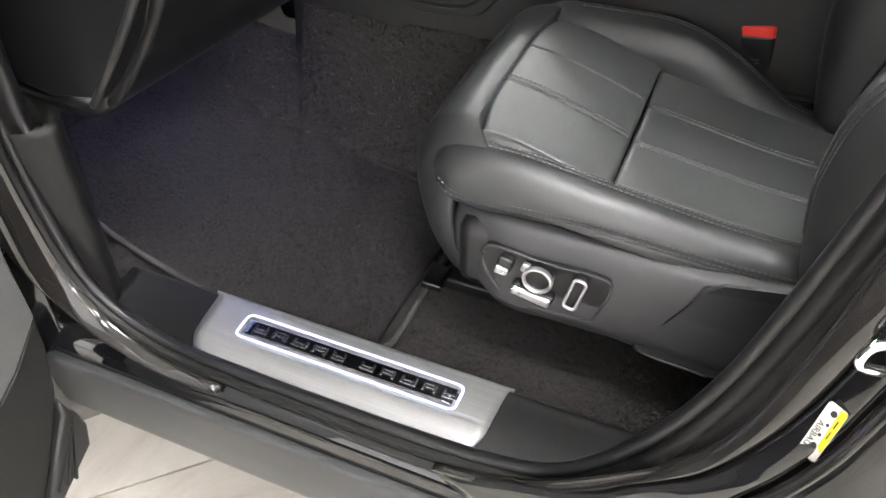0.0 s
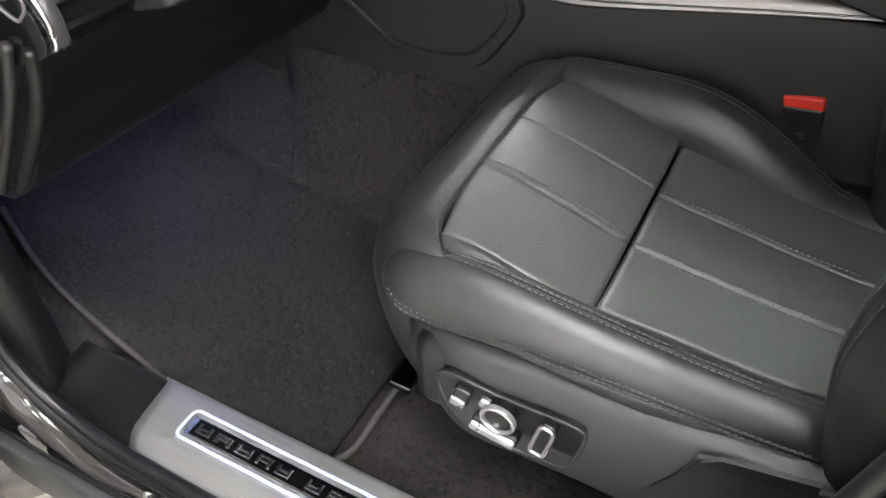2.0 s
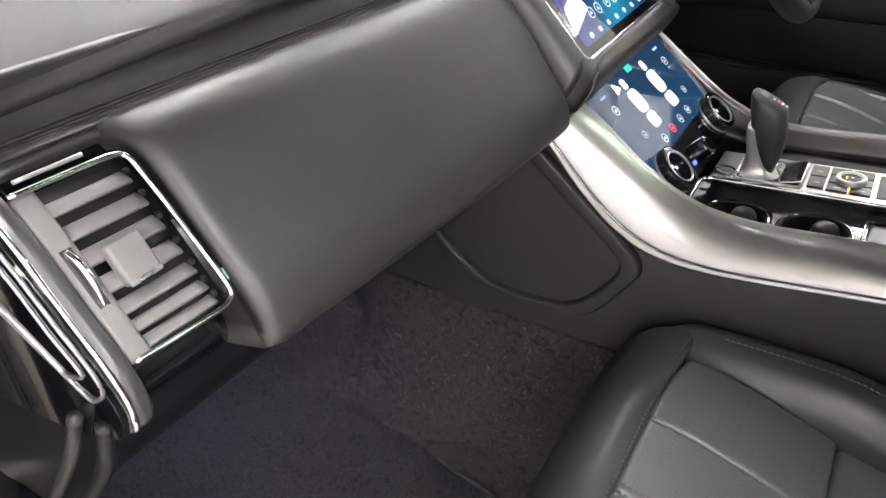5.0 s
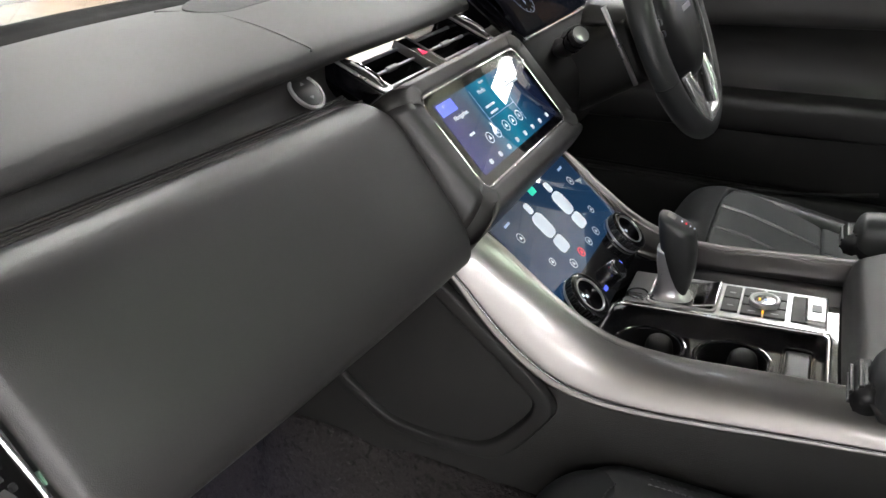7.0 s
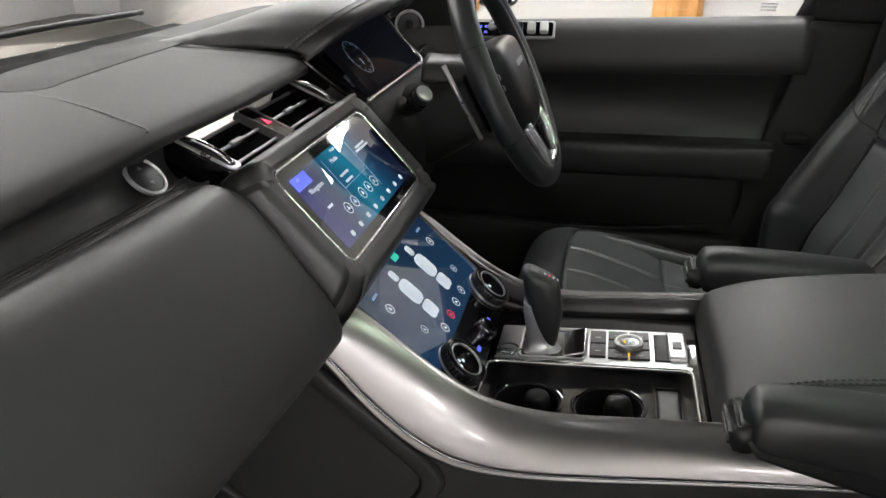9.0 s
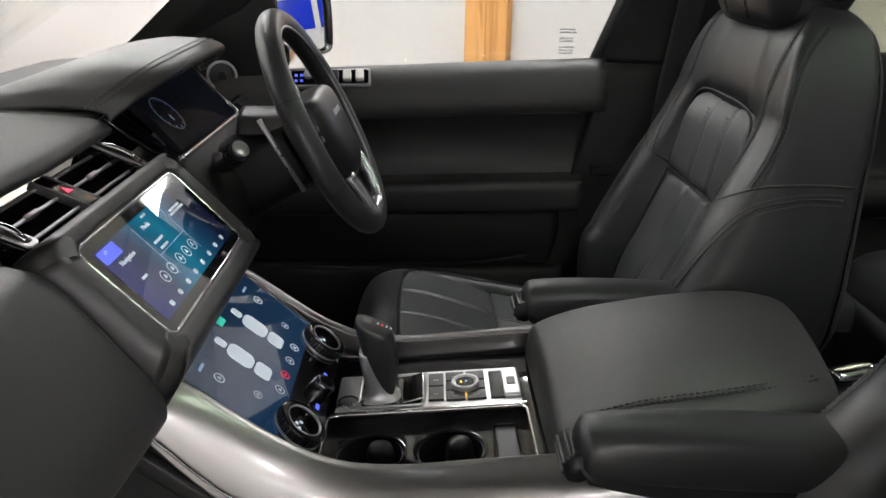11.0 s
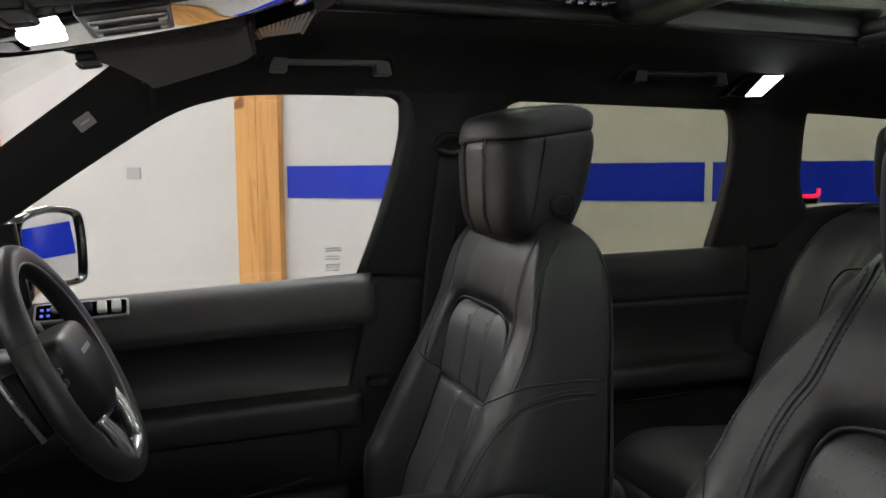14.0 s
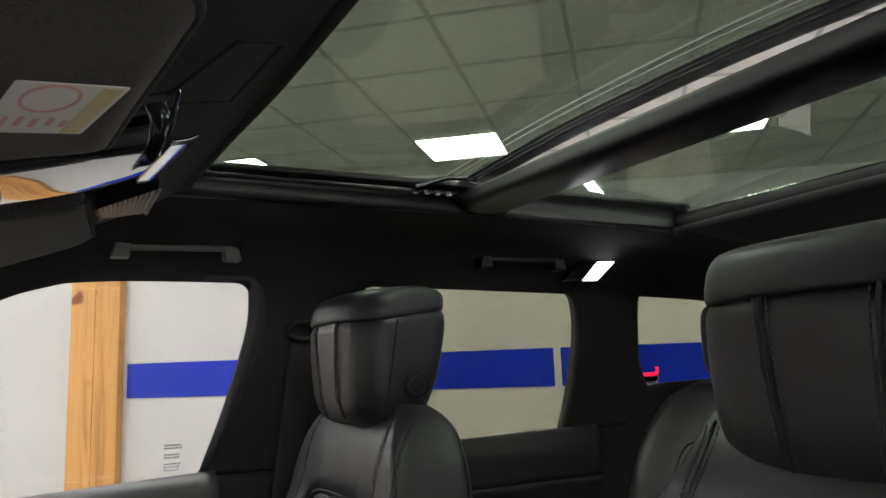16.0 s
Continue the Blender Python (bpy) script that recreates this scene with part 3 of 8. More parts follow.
for k in range(5):
    part("window_frame", box(0.07, 0.08, WZ1 - WZ0, 0.005, pose(WX0 + (WX1 - WX0) * k / 4, WY, (WZ0 + WZ1) / 2)), DARK_CHROME, shop)
for z in (WZ0, WZ1):
    part("window_frame", box(WX1 - WX0, 0.08, 0.07, 0.005, pose((WX0 + WX1) / 2, WY, z)), DARK_CHROME, shop)
tagged(part("backdrop", box(16, 0.05, 5, 0, pose(-0.7, WY - 1.0, 1.6)), DAYLIGHT), "bright hazy daylight outside the shop window", "backdrop", kind="structure")

# suspended ceiling: tiles on a visible grid with lit panels
CEIL_TURN = -42.0
LAMP_AT = (2.63, 3.91)
LIT = []
CEIL_POSE = pose(LAMP_AT[0], LAMP_AT[1], CEILING, 0, 0, CEIL_TURN) @ pose(-0.6, 0, 0)


def ceiling_mesh():
    tiles = []
    for i in range(-13, 14):
        for j in range(-13, 14):
            spot = CEIL_POSE @ Vector((0.6 * i, 0.6 * j, 0))
            # Panels out of view are added or left out to balance the cabin light.
            if i % 3 == 1 and (j % 3 == 0 if j <= -6 or spot.x < 0.5 else j % 6 == 0):
                if (i, j) not in ((1, -12), (4, -12), (1, -9)):
                    LIT.append((i, j))
                    continue
            tiles.append(box(0.585, 0.585, 0.02, 0, pose(0.6 * i, 0.6 * j, 0.012)))
    me = join(*tiles)
    for m in tiles:
        bpy.data.meshes.remove(m)
    return me


me = ceiling_mesh()
me.transform(CEIL_POSE)
tagged(part("ceiling", me, CEIL_TILE), "white suspended tile ceiling", "ceiling", kind="structure")
grid_bars = [box(0.024, 17, 0.03, 0, CEIL_POSE @ pose(0.6 * (i - 0.5), 0, 0.012)) for i in range(-13, 15)]
grid_bars += [box(17, 0.024, 0.03, 0, CEIL_POSE @ pose(0, 0.6 * (j - 0.5), 0.013)) for j in range(-13, 15)]
tagged(part("ceiling_grid", join(*grid_bars), CEIL_GRID), "thin grey metal ceiling grid", "ceiling grid", kind="structure")
panel = box(0.575, 0.575, 0.016)
panel.materials.append(LAMP_PANEL)
for i, j in LIT:
    o = new("ceiling_light", panel)
    o.matrix_basis = CEIL_POSE @ pose(0.6 * i, 0.6 * j, 0.01)
    tagged(o, "square white lit panel in the suspended ceiling", "ceiling light", "lit ceiling panels")
tagged(part("ceiling_slab", box(20, 20, 0.1, 0, pose(0, 0, CEILING + 0.3)), CEIL_TILE), "slab over the suspended ceiling", "ceiling", kind="structure")

# ---- seats ----
def seat(o, yc, dx, lean, label, group, controls, head, rise=0.0, hinge=(0.245, 0.80), pad=0.0, slim=0.0):
    """A front seat. o: the side (-1 or 1) that its outer edge faces; yc: its middle; lean: degrees of recline; head: the headrest's
    place along x and z from the top of the back."""
    s = thing("front_seat", label, "car seat", group=group)

    def P(x, y, z):
        return (x + dx, yc + o * y, z + rise * min(1.0, max(0.0, (0.93 - z) / 0.06)))

    def S(rows):
        return [[P(*p) for p in r] for r in rows]

    w = 0.155
    # cushion; its front seam bends back at the corners
    bend = lambda y: 0.010 * max(0.0, abs(y) / w - 0.45) ** 2 / 0.3
    pleats = ((0.345, 0.0030, 0.0022), (0.655, 0.0030, 0.0022))
    front = [[(x + f * bend(y), y * (0.93 if y < 0 else 1.0), z + 0.004 * (1 - (y / w) ** 2) - 0.03 * y - 0.45 * f * bend(y)) for y in (-w, -0.10, -0.05, 0, 0.05, 0.10, w)] for x, z, f in ((-0.155, 0.822, 1), (-0.11, 0.815, 0.4), (-0.05, 0.797, 0), (0.0065, 0.777, 0))]
    part("seat_panel", skin(S(front), 150, 60, 0.03, sink=0.0030, width=0.005, groove=pleats), INSERT, s)
    rear = [[(x, y * k * (0.95 if y < 0 else 0.96), z - 0.004 * (1 - (y / w) ** 2)) for y in (-w, -0.10, -0.05, 0, 0.05, 0.10, w)] for x, z, k in ((0.0075, 0.777, 0.98), (0.08, 0.765, 0.94), (0.16, 0.752, 0.90), (0.235, 0.745, 0.86), (0.32, 0.75, 0.84))]
    part("seat_panel", skin(S(rear), 150, 70, 0.03, sink=0.0030, width=0.005, groove=pleats), INSERT, s)
    for y0 in (-0.048, 0.048):
        for off in (-0.0045, 0.0045):
            part("stitching", stitch([P(x, y0 + off, z + 0.0030) for x, z in ((-0.152, 0.8225), (-0.11, 0.8155), (-0.05, 0.7975), (0.004, 0.7785))]), THREAD, s)
            part("stitching", stitch([P(x, (y0 + off) * q, z - 0.0032) for x, z, q in ((0.012, 0.7765, 0.98), (0.08, 0.7652, 0.94), (0.16, 0.7522, 0.90), (0.225, 0.7462, 0.86))]), THREAD, s)
    # leather rolled over the cushion's outer edge
    lip = []
    for x, z, y in ((-0.146, 0.8165, 0.1545), (-0.13, 0.8165, 0.1548), (-0.10, 0.8125, 0.1550), (-0.05, 0.7970, 0.1550), (0.0, 0.7790, 0.1545)):
        zp = z - 0.03 * y
        lip.append([(x, y - 0.003, zp - 0.002), (x, y + 0.001, zp - 0.0008), (x, y + 0.006, zp - 0.0025), (x, y + 0.012, zp - 0.009), (x, y + 0.015, zp - 0.020), (x, y + 0.0155, zp - 0.034)])
    part("edge_roll", skin(S(lip), 24, 30, 0.01, out=(0, o, 0.5)), LEATHER, s)
    # rounded front edge
    roll = []
    for y, back in ((-0.205, 0.06), (-0.196, 0.030), (-0.18, 0.012), (-0.14, 0.003), (0, 0), (0.12, 0.002), (0.15, 0.007), (0.172, 0.022), (0.183, 0.045), (0.187, 0.07)):
        drop = 0.45 * back
        roll.append([(x + back, y, z - drop - 0.03 * y) for x, z in ((-0.154, 0.823), (-0.18, 0.825), (-0.210, 0.812), (-0.232, 0.775), (-0.235, 0.735), (-0.222, 0.68), (-0.20, 0.64))])
    part("front_roll", skin(S(roll), 36, 60, 0.04, out=(-1, 0, 0.6), sink=0.003, width=0.006), LEATHER, s)
    part("stitching", stitch([P(r[0][0] - 0.005, r[0][1], r[0][2] + 0.0008) for r in roll[2:8]]), THREAD, s)
    # side bolsters: padded bodies with a blunt nose
    for e in (1, -1):
        rows, crest, foot = [], [], []
        if e > 0:
            line = ((-0.192, 0.152, 0.800, 0.755, 0.12), (-0.188, 0.152, 0.801, 0.750, 0.45), (-0.178, 0.152, 0.802, 0.745, 0.74), (-0.160, 0.152, 0.803, 0.740, 0.93), (-0.13, 0.150, 0.804, 0.738, 1), (-0.08, 0.149, 0.801, 0.740, 1), (0.0, 0.147, 0.788, 0.742, 1), (0.06, 0.144, 0.778, 0.738, 1), (0.12, 0.140, 0.768, 0.732, 1), (0.18, 0.136, 0.761, 0.728, 1), (0.26, 0.132, 0.760, 0.728, 1), (0.34, 0.130, 0.770, 0.735, 1))
            thick = 0.062
        else:
            line = ((-0.186, 0.150, 0.822, 0.775, 0.12), (-0.182, 0.150, 0.825, 0.765, 0.45), (-0.170, 0.148, 0.829, 0.755, 0.74), (-0.150, 0.146, 0.831, 0.750, 0.93), (-0.12, 0.143, 0.832, 0.745, 1), (-0.06, 0.142, 0.834, 0.740, 1), (0.0, 0.140, 0.834, 0.735, 1), (0.05, 0.137, 0.824, 0.730, 1), (0.10, 0.132, 0.802, 0.725, 1), (0.15, 0.126, 0.772, 0.720, 1), (0.19, 0.122, 0.752, 0.715, 1), (0.26, 0.120, 0.744, 0.71, 1), (0.34, 0.118, 0.745, 0.71, 1))
            thick = 0.074
        for x, wi, zc, zb, k in line:
            wo = wi + thick
            m, zm = wi + thick * 0.5, (zc + zb) / 2
            ring_pts = ((wi, zb + 0.01), (wi, zc - 0.020), (wi + 0.003, zc - 0.008), (wi + 0.010, zc - 0.001), (wi + 0.018, zc + 0.0015), (wi + 0.5 * thick, zc + 0.0005), (wi + 0.75 * thick, zc - 0.009), (wi + 0.93 * thick, zc - 0.024), (wo, zc - 0.042), (wo - 0.002, zb + 0.010), (wo - 0.010, zb + 0.001), (wo - 0.03, zb - 0.004), (wi + 0.01, zb - 0.004))
            if e < 0:
                ring_pts = ((wi, zb + 0.01), (wi + 0.001, zc - 0.045), (wi + 0.006, zc - 0.025), (wi + 0.018, zc - 0.008), (wi + 0.035, zc), (wi + 0.6 * thick, zc + 0.001), (wi + 0.82 * thick, zc - 0.008), (wi + 0.95 * thick, zc - 0.022), (wo, zc - 0.045), (wo, zb + 0.010), (wo - 0.010, zb + 0.001), (wo - 0.03, zb - 0.004), (wi + 0.01, zb - 0.004))
            pts = [(x, e * (m + (y - m) * k), zm + (z - zm) * k) for y, z in ring_pts]
            rows.append(pts)
            if k == 1:
                crest.append(pts[4])
            if k > 0.7:
                foot.append(pts[9])
        part("side_bolster", loft(S(rows), 60, 70), LEATHER, s)
        for off in (0.0, 0.007):
            part("stitching", stitch([P(c[0], c[1] + e * off, c[2] + 0.0008) for c in crest]), THREAD, s)
            part("stitching", stitch([P(c[0], c[1] + e * 0.0012, c[2] + 0.004 + off) for c in foot], up=(0, e * o, 0.1)), THREAD, s)
        part("crest_seam", tube([P(c[0], c[1] + e * 0.0035, c[2] + 0.0002) for c in crest], 0.0008, 6, 60), INK, s)
        part("foot_seam", tube([P(c[0], c[1] + e * 0.0006, c[2] + 0.0075) for c in foot], 0.0008, 6, 60), INK, s)
    # base under the cushion
    part("seat_base", box(0.46, 0.44, 0.10, 0.02, pose(0.08 + dx, yc, 0.68)), PLASTIC_SOFT, s)
    for y in (-0.16, 0.139):
        part("seat_rail", box(0.50, 0.034, 0.022, 0.005, pose(0.04 + dx, yc + (y - 0.045 * (y > 0)) * o, 0.514)), PLASTIC_SOFT, s, "black seat rail")
        part("rail_end", box(0.03, 0.045, 0.012, 0.003, pose(-0.205 + dx, yc + y * o, 0.550)), DARK_CHROME, s)
        part("seat_leg", box(0.30, 0.03, 0.12, 0.006, pose(0.05 + dx, yc + (y - 0.06 * (y > 0)) * o, 0.60)), PLASTIC_SOFT, s)
    # valance with the seat switches on the outer side
    up = [(-0.156, 0.742), (-0.10, 0.741), (-0.03, 0.740), (0.05, 0.738), (0.13, 0.738), (0.22, 0.745), (0.31, 0.76)]
    lo = [(-0.150, 0.655), (-0.09, 0.622), (-0.02, 0.618), (0.05, 0.618), (0.12, 0.611), (0.21, 0.61), (0.31, 0.63)]
    rows = []
    for k, ym in ((0.0, 0.198), (0.08, 0.214), (0.30, 0.224), (0.6, 0.229), (0.85, 0.229), (1.0, 0.220)):
        rows.append([(a[0] + (b[0] - a[0]) * k - (0.006 * math.sin(k * 3.1) if i == 0 else 0), ym - (0.028 if i == 0 else 0), a[1] + (b[1] - a[1]) * k) for i, (a, b) in enumerate(zip(up, lo))])
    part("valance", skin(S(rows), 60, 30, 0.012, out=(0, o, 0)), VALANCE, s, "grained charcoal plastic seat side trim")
    inner = [[(x, -0.218 - b, z) for x in (-0.15, 0.0, 0.15, 0.31)] for z, b in ((0.75, 0), (0.70, 0.008), (0.62, 0))]
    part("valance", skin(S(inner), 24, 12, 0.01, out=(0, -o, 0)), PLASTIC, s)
    if controls:
        yo = 0.2305

        def F(x, z, rot=0, out=0.0):
            return Matrix.Translation(P(x, yo + out, z)) @ (pose(0, 0, 0, 90, rot, 0) if o < 0 else pose(0, 0, 0, -90, rot, 0))

        pocket = [(-0.108, 0.712), (-0.100, 0.665), (-0.06, 0.642), (0.010, 0.642), (0.026, 0.654), (0.036, 0.696), (0.026, 0.710), (-0.04, 0.710)]
        part("switch_recess", prism([(p[0] + dx, p[1]) for p in crs(pocket, 40, True)], "y", yc + o * (yo - 0.012), yc + o * (yo - 0.0015), 0.002), PLASTIC_SOFT, s, "dark recessed switch panel")
        part("recess_rim", tube([P(x, yo - 0.0015, z) for x, z in pocket], 0.0022, 8, 60, True), VALANCE, s)
        k1 = part("memory_switch", box(0.018, 0.022, 0.012, 0.003, F(-0.083, 0.697, 12, 0.002)), PLASTIC_SOFT, s)
        part("switch_cap", box(0.015, 0.011, 0.004, 0.0015, F(-0.085, 0.692, 12, 0.010)), KEY_SILVER, k1, "satin silver cap")
        d = part("lumbar_dial", ring(0, 0.0165, 0.012, 36, F(-0.042, 0.695, 0, 0.0), 0.002), PLASTIC_SOFT, s)
        part("dial_ring", ring(0.0135, 0.0178, 0.006, 36, F(-0.042, 0.695, 0, 0.010), 0.002), KEY_SILVER, d, "satin silver ring")
        part("dial_tab", box(0.010, 0.012, 0.007, 0.002, F(-0.058, 0.703, 15, 0.006)), KEY_SILVER, d)
        c = part("cushion_switch", box(0.050, 0.015, 0.014, 0.004, F(-0.047, 0.6685, 10, 0.004)), PLASTIC_SOFT, s)
        part("switch_cap", box(0.047, 0.012, 0.006, 0.003, F(-0.048, 0.6675, 10, 0.012)), KEY_SILVER, c, "satin silver cap")
        b = part("backrest_switch", box(0.016, 0.048, 0.014, 0.004, F(0.001, 0.688, 12, 0.004)), PLASTIC_SOFT, s)
        part("switch_frame", loop(rrect(0.0140, 0.044, 0.005), 0.0021, 0.0, F(0.001, 0.688, 12, 0.0115)), KEY_SILVER, b, "satin silver frame")
        rc = [(0.128, 0.733), (0.125, 0.722), (0.118, 0.705), (0.10, 0.672), (0.082, 0.650), (0.075, 0.632), (0.085, 0.617), (0.16, 0.610), (0.30, 0.62), (0.30, 0.75), (0.20, 0.745), (0.145, 0.737)]
        part("rear_cover", prism([(p[0] + dx, p[1]) for p in crs(rc, 60, True)], "y", yc + o * (yo - 0.010), yc + o * (yo - 0.0035), 0.002), VALANCE, s)
        part("cover_gap", tube([P(x, yo - 0.003, z) for x, z in rc[:8]], 0.0014, 6, 60), INK, s)
        sl = [(0.130, 0.731), (0.215, 0.744), (0.215, 0.760), (0.145, 0.745)]
        part("cover_slot", prism([(p[0] + dx, p[1]) for p in sl], "y", yc + o * (yo - 0.006), yc + o * (yo - 0.0005)), INK, s)

    # backrest, built in its own frame: q up the back, d forwards
    hx, hz, a = hinge[0], hinge[1], radians(lean)

    def B(q, y, d):
        return P(hx + q * math.sin(a) - d * math.cos(a), y, hz + q * math.cos(a) + d * math.sin(a))

    def T(rows):
        return [[B(*p) for p in r] for r in rows]

    outd = (-math.cos(a), 0, math.sin(a))
    low = [[(q, y * k, d - 0.010 * (1 - (y / 0.13) ** 2)) for y in (-0.13, -0.085, -0.03, 0.03, 0.085, 0.13)] for q, d, k in ((-0.06, 0.02, 1.03), (0.05, 0.024, 1.03), (0.15, 0.024, 1.03), (0.262, 0.014, 1.02))]
    part("back_panel", skin(T(low), 56, 40, 0.03, out=outd, sink=0.006, width=0.011, groove=((0.34, 0.006, 0.003), (0.66, 0.006, 0.003))), INSERT, s)
    upp = [[(q, y * k, d - 0.008 * (1 - (y / 0.13) ** 2)) for y in (-0.13, -0.085, -0.03, 0.03, 0.085, 0.13)] for q, d, k in ((0.266, 0.017, 1.02), (0.32, 0.022, 0.99), (0.360, 0.025, 0.96), (0.385, 0.022, 0.92), (0.399, 0.017, 0.84), (0.406, 0.012, 0.72), (0.410, 0.005, 0.60))]
    part("back_panel", skin(T(upp), 56, 40, 0.03, out=outd, sink=0.005, width=0.011, groove=((0.34, 0.006, 0.003), (0.66, 0.006, 0.003))), INSERT, s)
    for y in (-0.042, 0.042):
        for off in (-0.004, 0.004):
            part("stitching", stitch([B(q, (y + off) * k, d) for q, d, k in ((0.0, 0.0165, 1.02), (0.05, 0.0165, 1.02), (0.15, 0.0172, 1.0), (0.258, 0.0075, 1.0))], up=outd), THREAD, s)
            part("stitching", stitch([B(q, (y + off) * k, d) for q, d, k in ((0.27, 0.0115, 1.0), (0.32, 0.0165, 0.98), (0.365, 0.0205, 0.95), (0.393, 0.0208, 0.90))], up=outd), THREAD, s)
    # padded body of the back: half sections from the front's middle round the crest and the side to the rear
    body = []
    for q, yi, h, yo2, d, th in ((-0.10, 0.132, 0.02, 0.215, 0.012, 0.10), (-0.04, 0.133, 0.045, 0.235, 0.016, 0.14), (0.03, 0.133, 0.060, 0.250, 0.020, 0.158), (0.11, 0.132, 0.063, 0.255, 0.022, 0.165), (0.20, 0.130, 0.054, 0.252, 0.016, 0.155), (0.275, 0.129, 0.044, 0.243, 0.011, 0.138), (0.34, 0.126, 0.028, 0.232, 0.012, 0.124), (0.38, 0.120, 0.016, 0.224, 0.016, 0.116), (0.410, 0.108, 0.009, 0.217, 0.020, 0.112), (0.432, 0.09, 0.004, 0.211, 0.026, 0.108), (0.48, 0.08, 0.003, 0.194, 0.028, 0.100), (0.515, 0.07, 0.002, 0.176, 0.023, 0.090), (0.545, 0.06, 0.0, 0.150, 0.012, 0.076), (0.562, 0.045, 0.0, 0.115, 0.0, 0.055), (0.569, 0.03, 0.0, 0.075, -0.012, 0.036)):
        yo2 -= slim * min(1.0, max(0.0, (q - 0.39) / 0.09)) * min(1.0, max(0.0, (0.56 - q) / 0.05))
        m, h = yo2 - yi, h + pad * math.exp(-((q - 0.10) / 0.12) ** 2)
        sunk = d - 0.026 if q < 0.405 else d - 0.004 if q < 0.42 else d
        body.append([(q, 0, sunk), (q, 0.7 * yi, sunk), (q, yi - 0.004, sunk + 0.006 if q < 0.42 else d), (q, yi + 0.16 * m, d + 0.62 * h), (q, yi + 0.40 * m, d + h), (q, yi + 0.66 * m, d + 0.93 * h), (q, yi + 0.90 * m, d + 0.50 * h), (q, yo2, d - 0.024), (q, yo2 + 0.002, -0.30 * th - 0.02), (q, 0.985 * yo2, -0.8 * th), (q, 0.82 * yo2, -th), (q, 0.4 * yo2, -th - 0.005), (q, 0, -th - 0.006)])
    NQ, NU = 96, 96
    lines = [crs(r, NU) for r in body]
    G = np.array([crs([tuple(l[k]) for l in lines], NQ) for k in range(NU)])
    # the rows follow the cross seam, which climbs towards the rear
    cutq = 60
    for i in range(NU):
        col, mid = G[i].copy(), float(np.interp(i / (NU - 1), (0, 0.2, 0.36, 0.5, 0.62, 0.75), (0.268, 0.272, 0.296, 0.330, 0.352, 0.366)))
        qs = np.interp(np.arange(NQ), (0, cutq, NQ - 1), (col[0, 0], mid, col[-1, 0]))
        G[i] = np.stack([qs, np.interp(qs, col[:, 0], col[:, 1]), np.interp(qs, col[:, 0], col[:, 2])], 1)

    def at(q, u):
        """A point of the padded body, by its height and its turn from the front (0) to the rear (1)."""
        i = min(max(u, 0.0), 1.0) * (NU - 1)
        i0 = min(int(i), NU - 2)
        a2, b2 = [np.array([q] + [np.interp(q, G[k, :, 0], G[k, :, c]) for c in (1, 2)]) for k in (i0, i0 + 1)]
        return a2 + (b2 - a2) * (i - i0)

    def normal(q, u):
        n = np.cross(at(q + 0.006, u) - at(q - 0.006, u), at(q, u + 0.02) - at(q, u - 0.02))
        n = n / (np.linalg.norm(n) + 1e-9)
        p = at(q, u)
        return n if n[1] * p[1] + n[2] * (p[2] + 0.05) > 0 else -n

    def piece(name, j0, j1, i0, i1, sides, label=""):
        """A stretch of the body as a mesh of its own, on one side or across both."""
        vs, fs = [], []
        cols = ([("m", i) for i in range(i1 - 1, i0, -1)] if -1 in sides else []) + ([("p", i) for i in range(i0, i1)] if 1 in sides else [])
        for c, i in cols:
            for j in range(j0, j1):
                p = G[i, j]
                vs.append(B(p[0], p[1] * (-1 if c == "m" else 1), p[2]))
        n = j1 - j0
        for a2 in range(len(cols) - 1):
            for b2 in range(n - 1):
                fs.append((a2 * n + b2, (a2 + 1) * n + b2, (a2 + 1) * n + b2 + 1, a2 * n + b2 + 1))
        return part(name, mesh_of(vs, fs), LEATHER, s, label)

    rear = int(0.74 * NU)
    for e in (1, -1):
        piece("side_bolster", 0, cutq + 1, 0, rear + 1, (e,))
    piece("shoulder_panel", cutq, NQ, 0, rear + 1, (1, -1), "smooth leather shoulder piece over the back")
    piece("back_shell", 0, NQ, rear, NU, (1,))
    piece("back_shell", 0, NQ, rear, NU, (-1,))
    cap = [B(p[0], p[1] * e, p[2]) for e, ks in ((1, range(NU)), (-1, range(NU - 2, 0, -1))) for p in (G[k, NQ - 1] for k in ks)]
    part("top_cap", mesh_of(cap, [tuple(range(len(cap)))]), LEATHER, s)

    def seam(e, pts, offs, r=0.0019):
        """A sewn seam on the body: a dark joint and a row of thread at each offset beside it."""
        fine = crs([(q, u, 0) for q, u in pts], 40)
        base, ns = [at(p[0], p[1]) for p in fine], [normal(p[0], p[1]) for p in fine]
        run = [base[min(i + 1, 39)] - base[max(i - 1, 0)] for i in range(40)]
        side = [np.cross(n, t2) / (np.linalg.norm(np.cross(n, t2)) + 1e-9) for n, t2 in zip(ns, run)]
        part("panel_seam", tube([B(p[0], e * p[1], p[2]) for p in (b2 - 0.0004 * n for b2, n in zip(base, ns))], r, 6, 80), INK, s)
        mid = ns[20]
        upv = Vector(B(mid[0], e * mid[1], mid[2])) - Vector(B(0, 0, 0))
        for off in offs:
            part("stitching", stitch([B(p[0], e * p[1], p[2]) for p in (b2 + off * d2 + 0.0002 * n for b2, d2, n in zip(base, side, ns))], step=0.0060, length=0.0042, r=0.0007, lift=0.0002, up=tuple(upv)), THREAD, s)

    for e in (1, -1):
        seam(e, [(0.286, 0.27), (0.34, 0.30), (0.42, 0.345), (0.49, 0.40), (0.535, 0.45)], (0.006, -0.006))
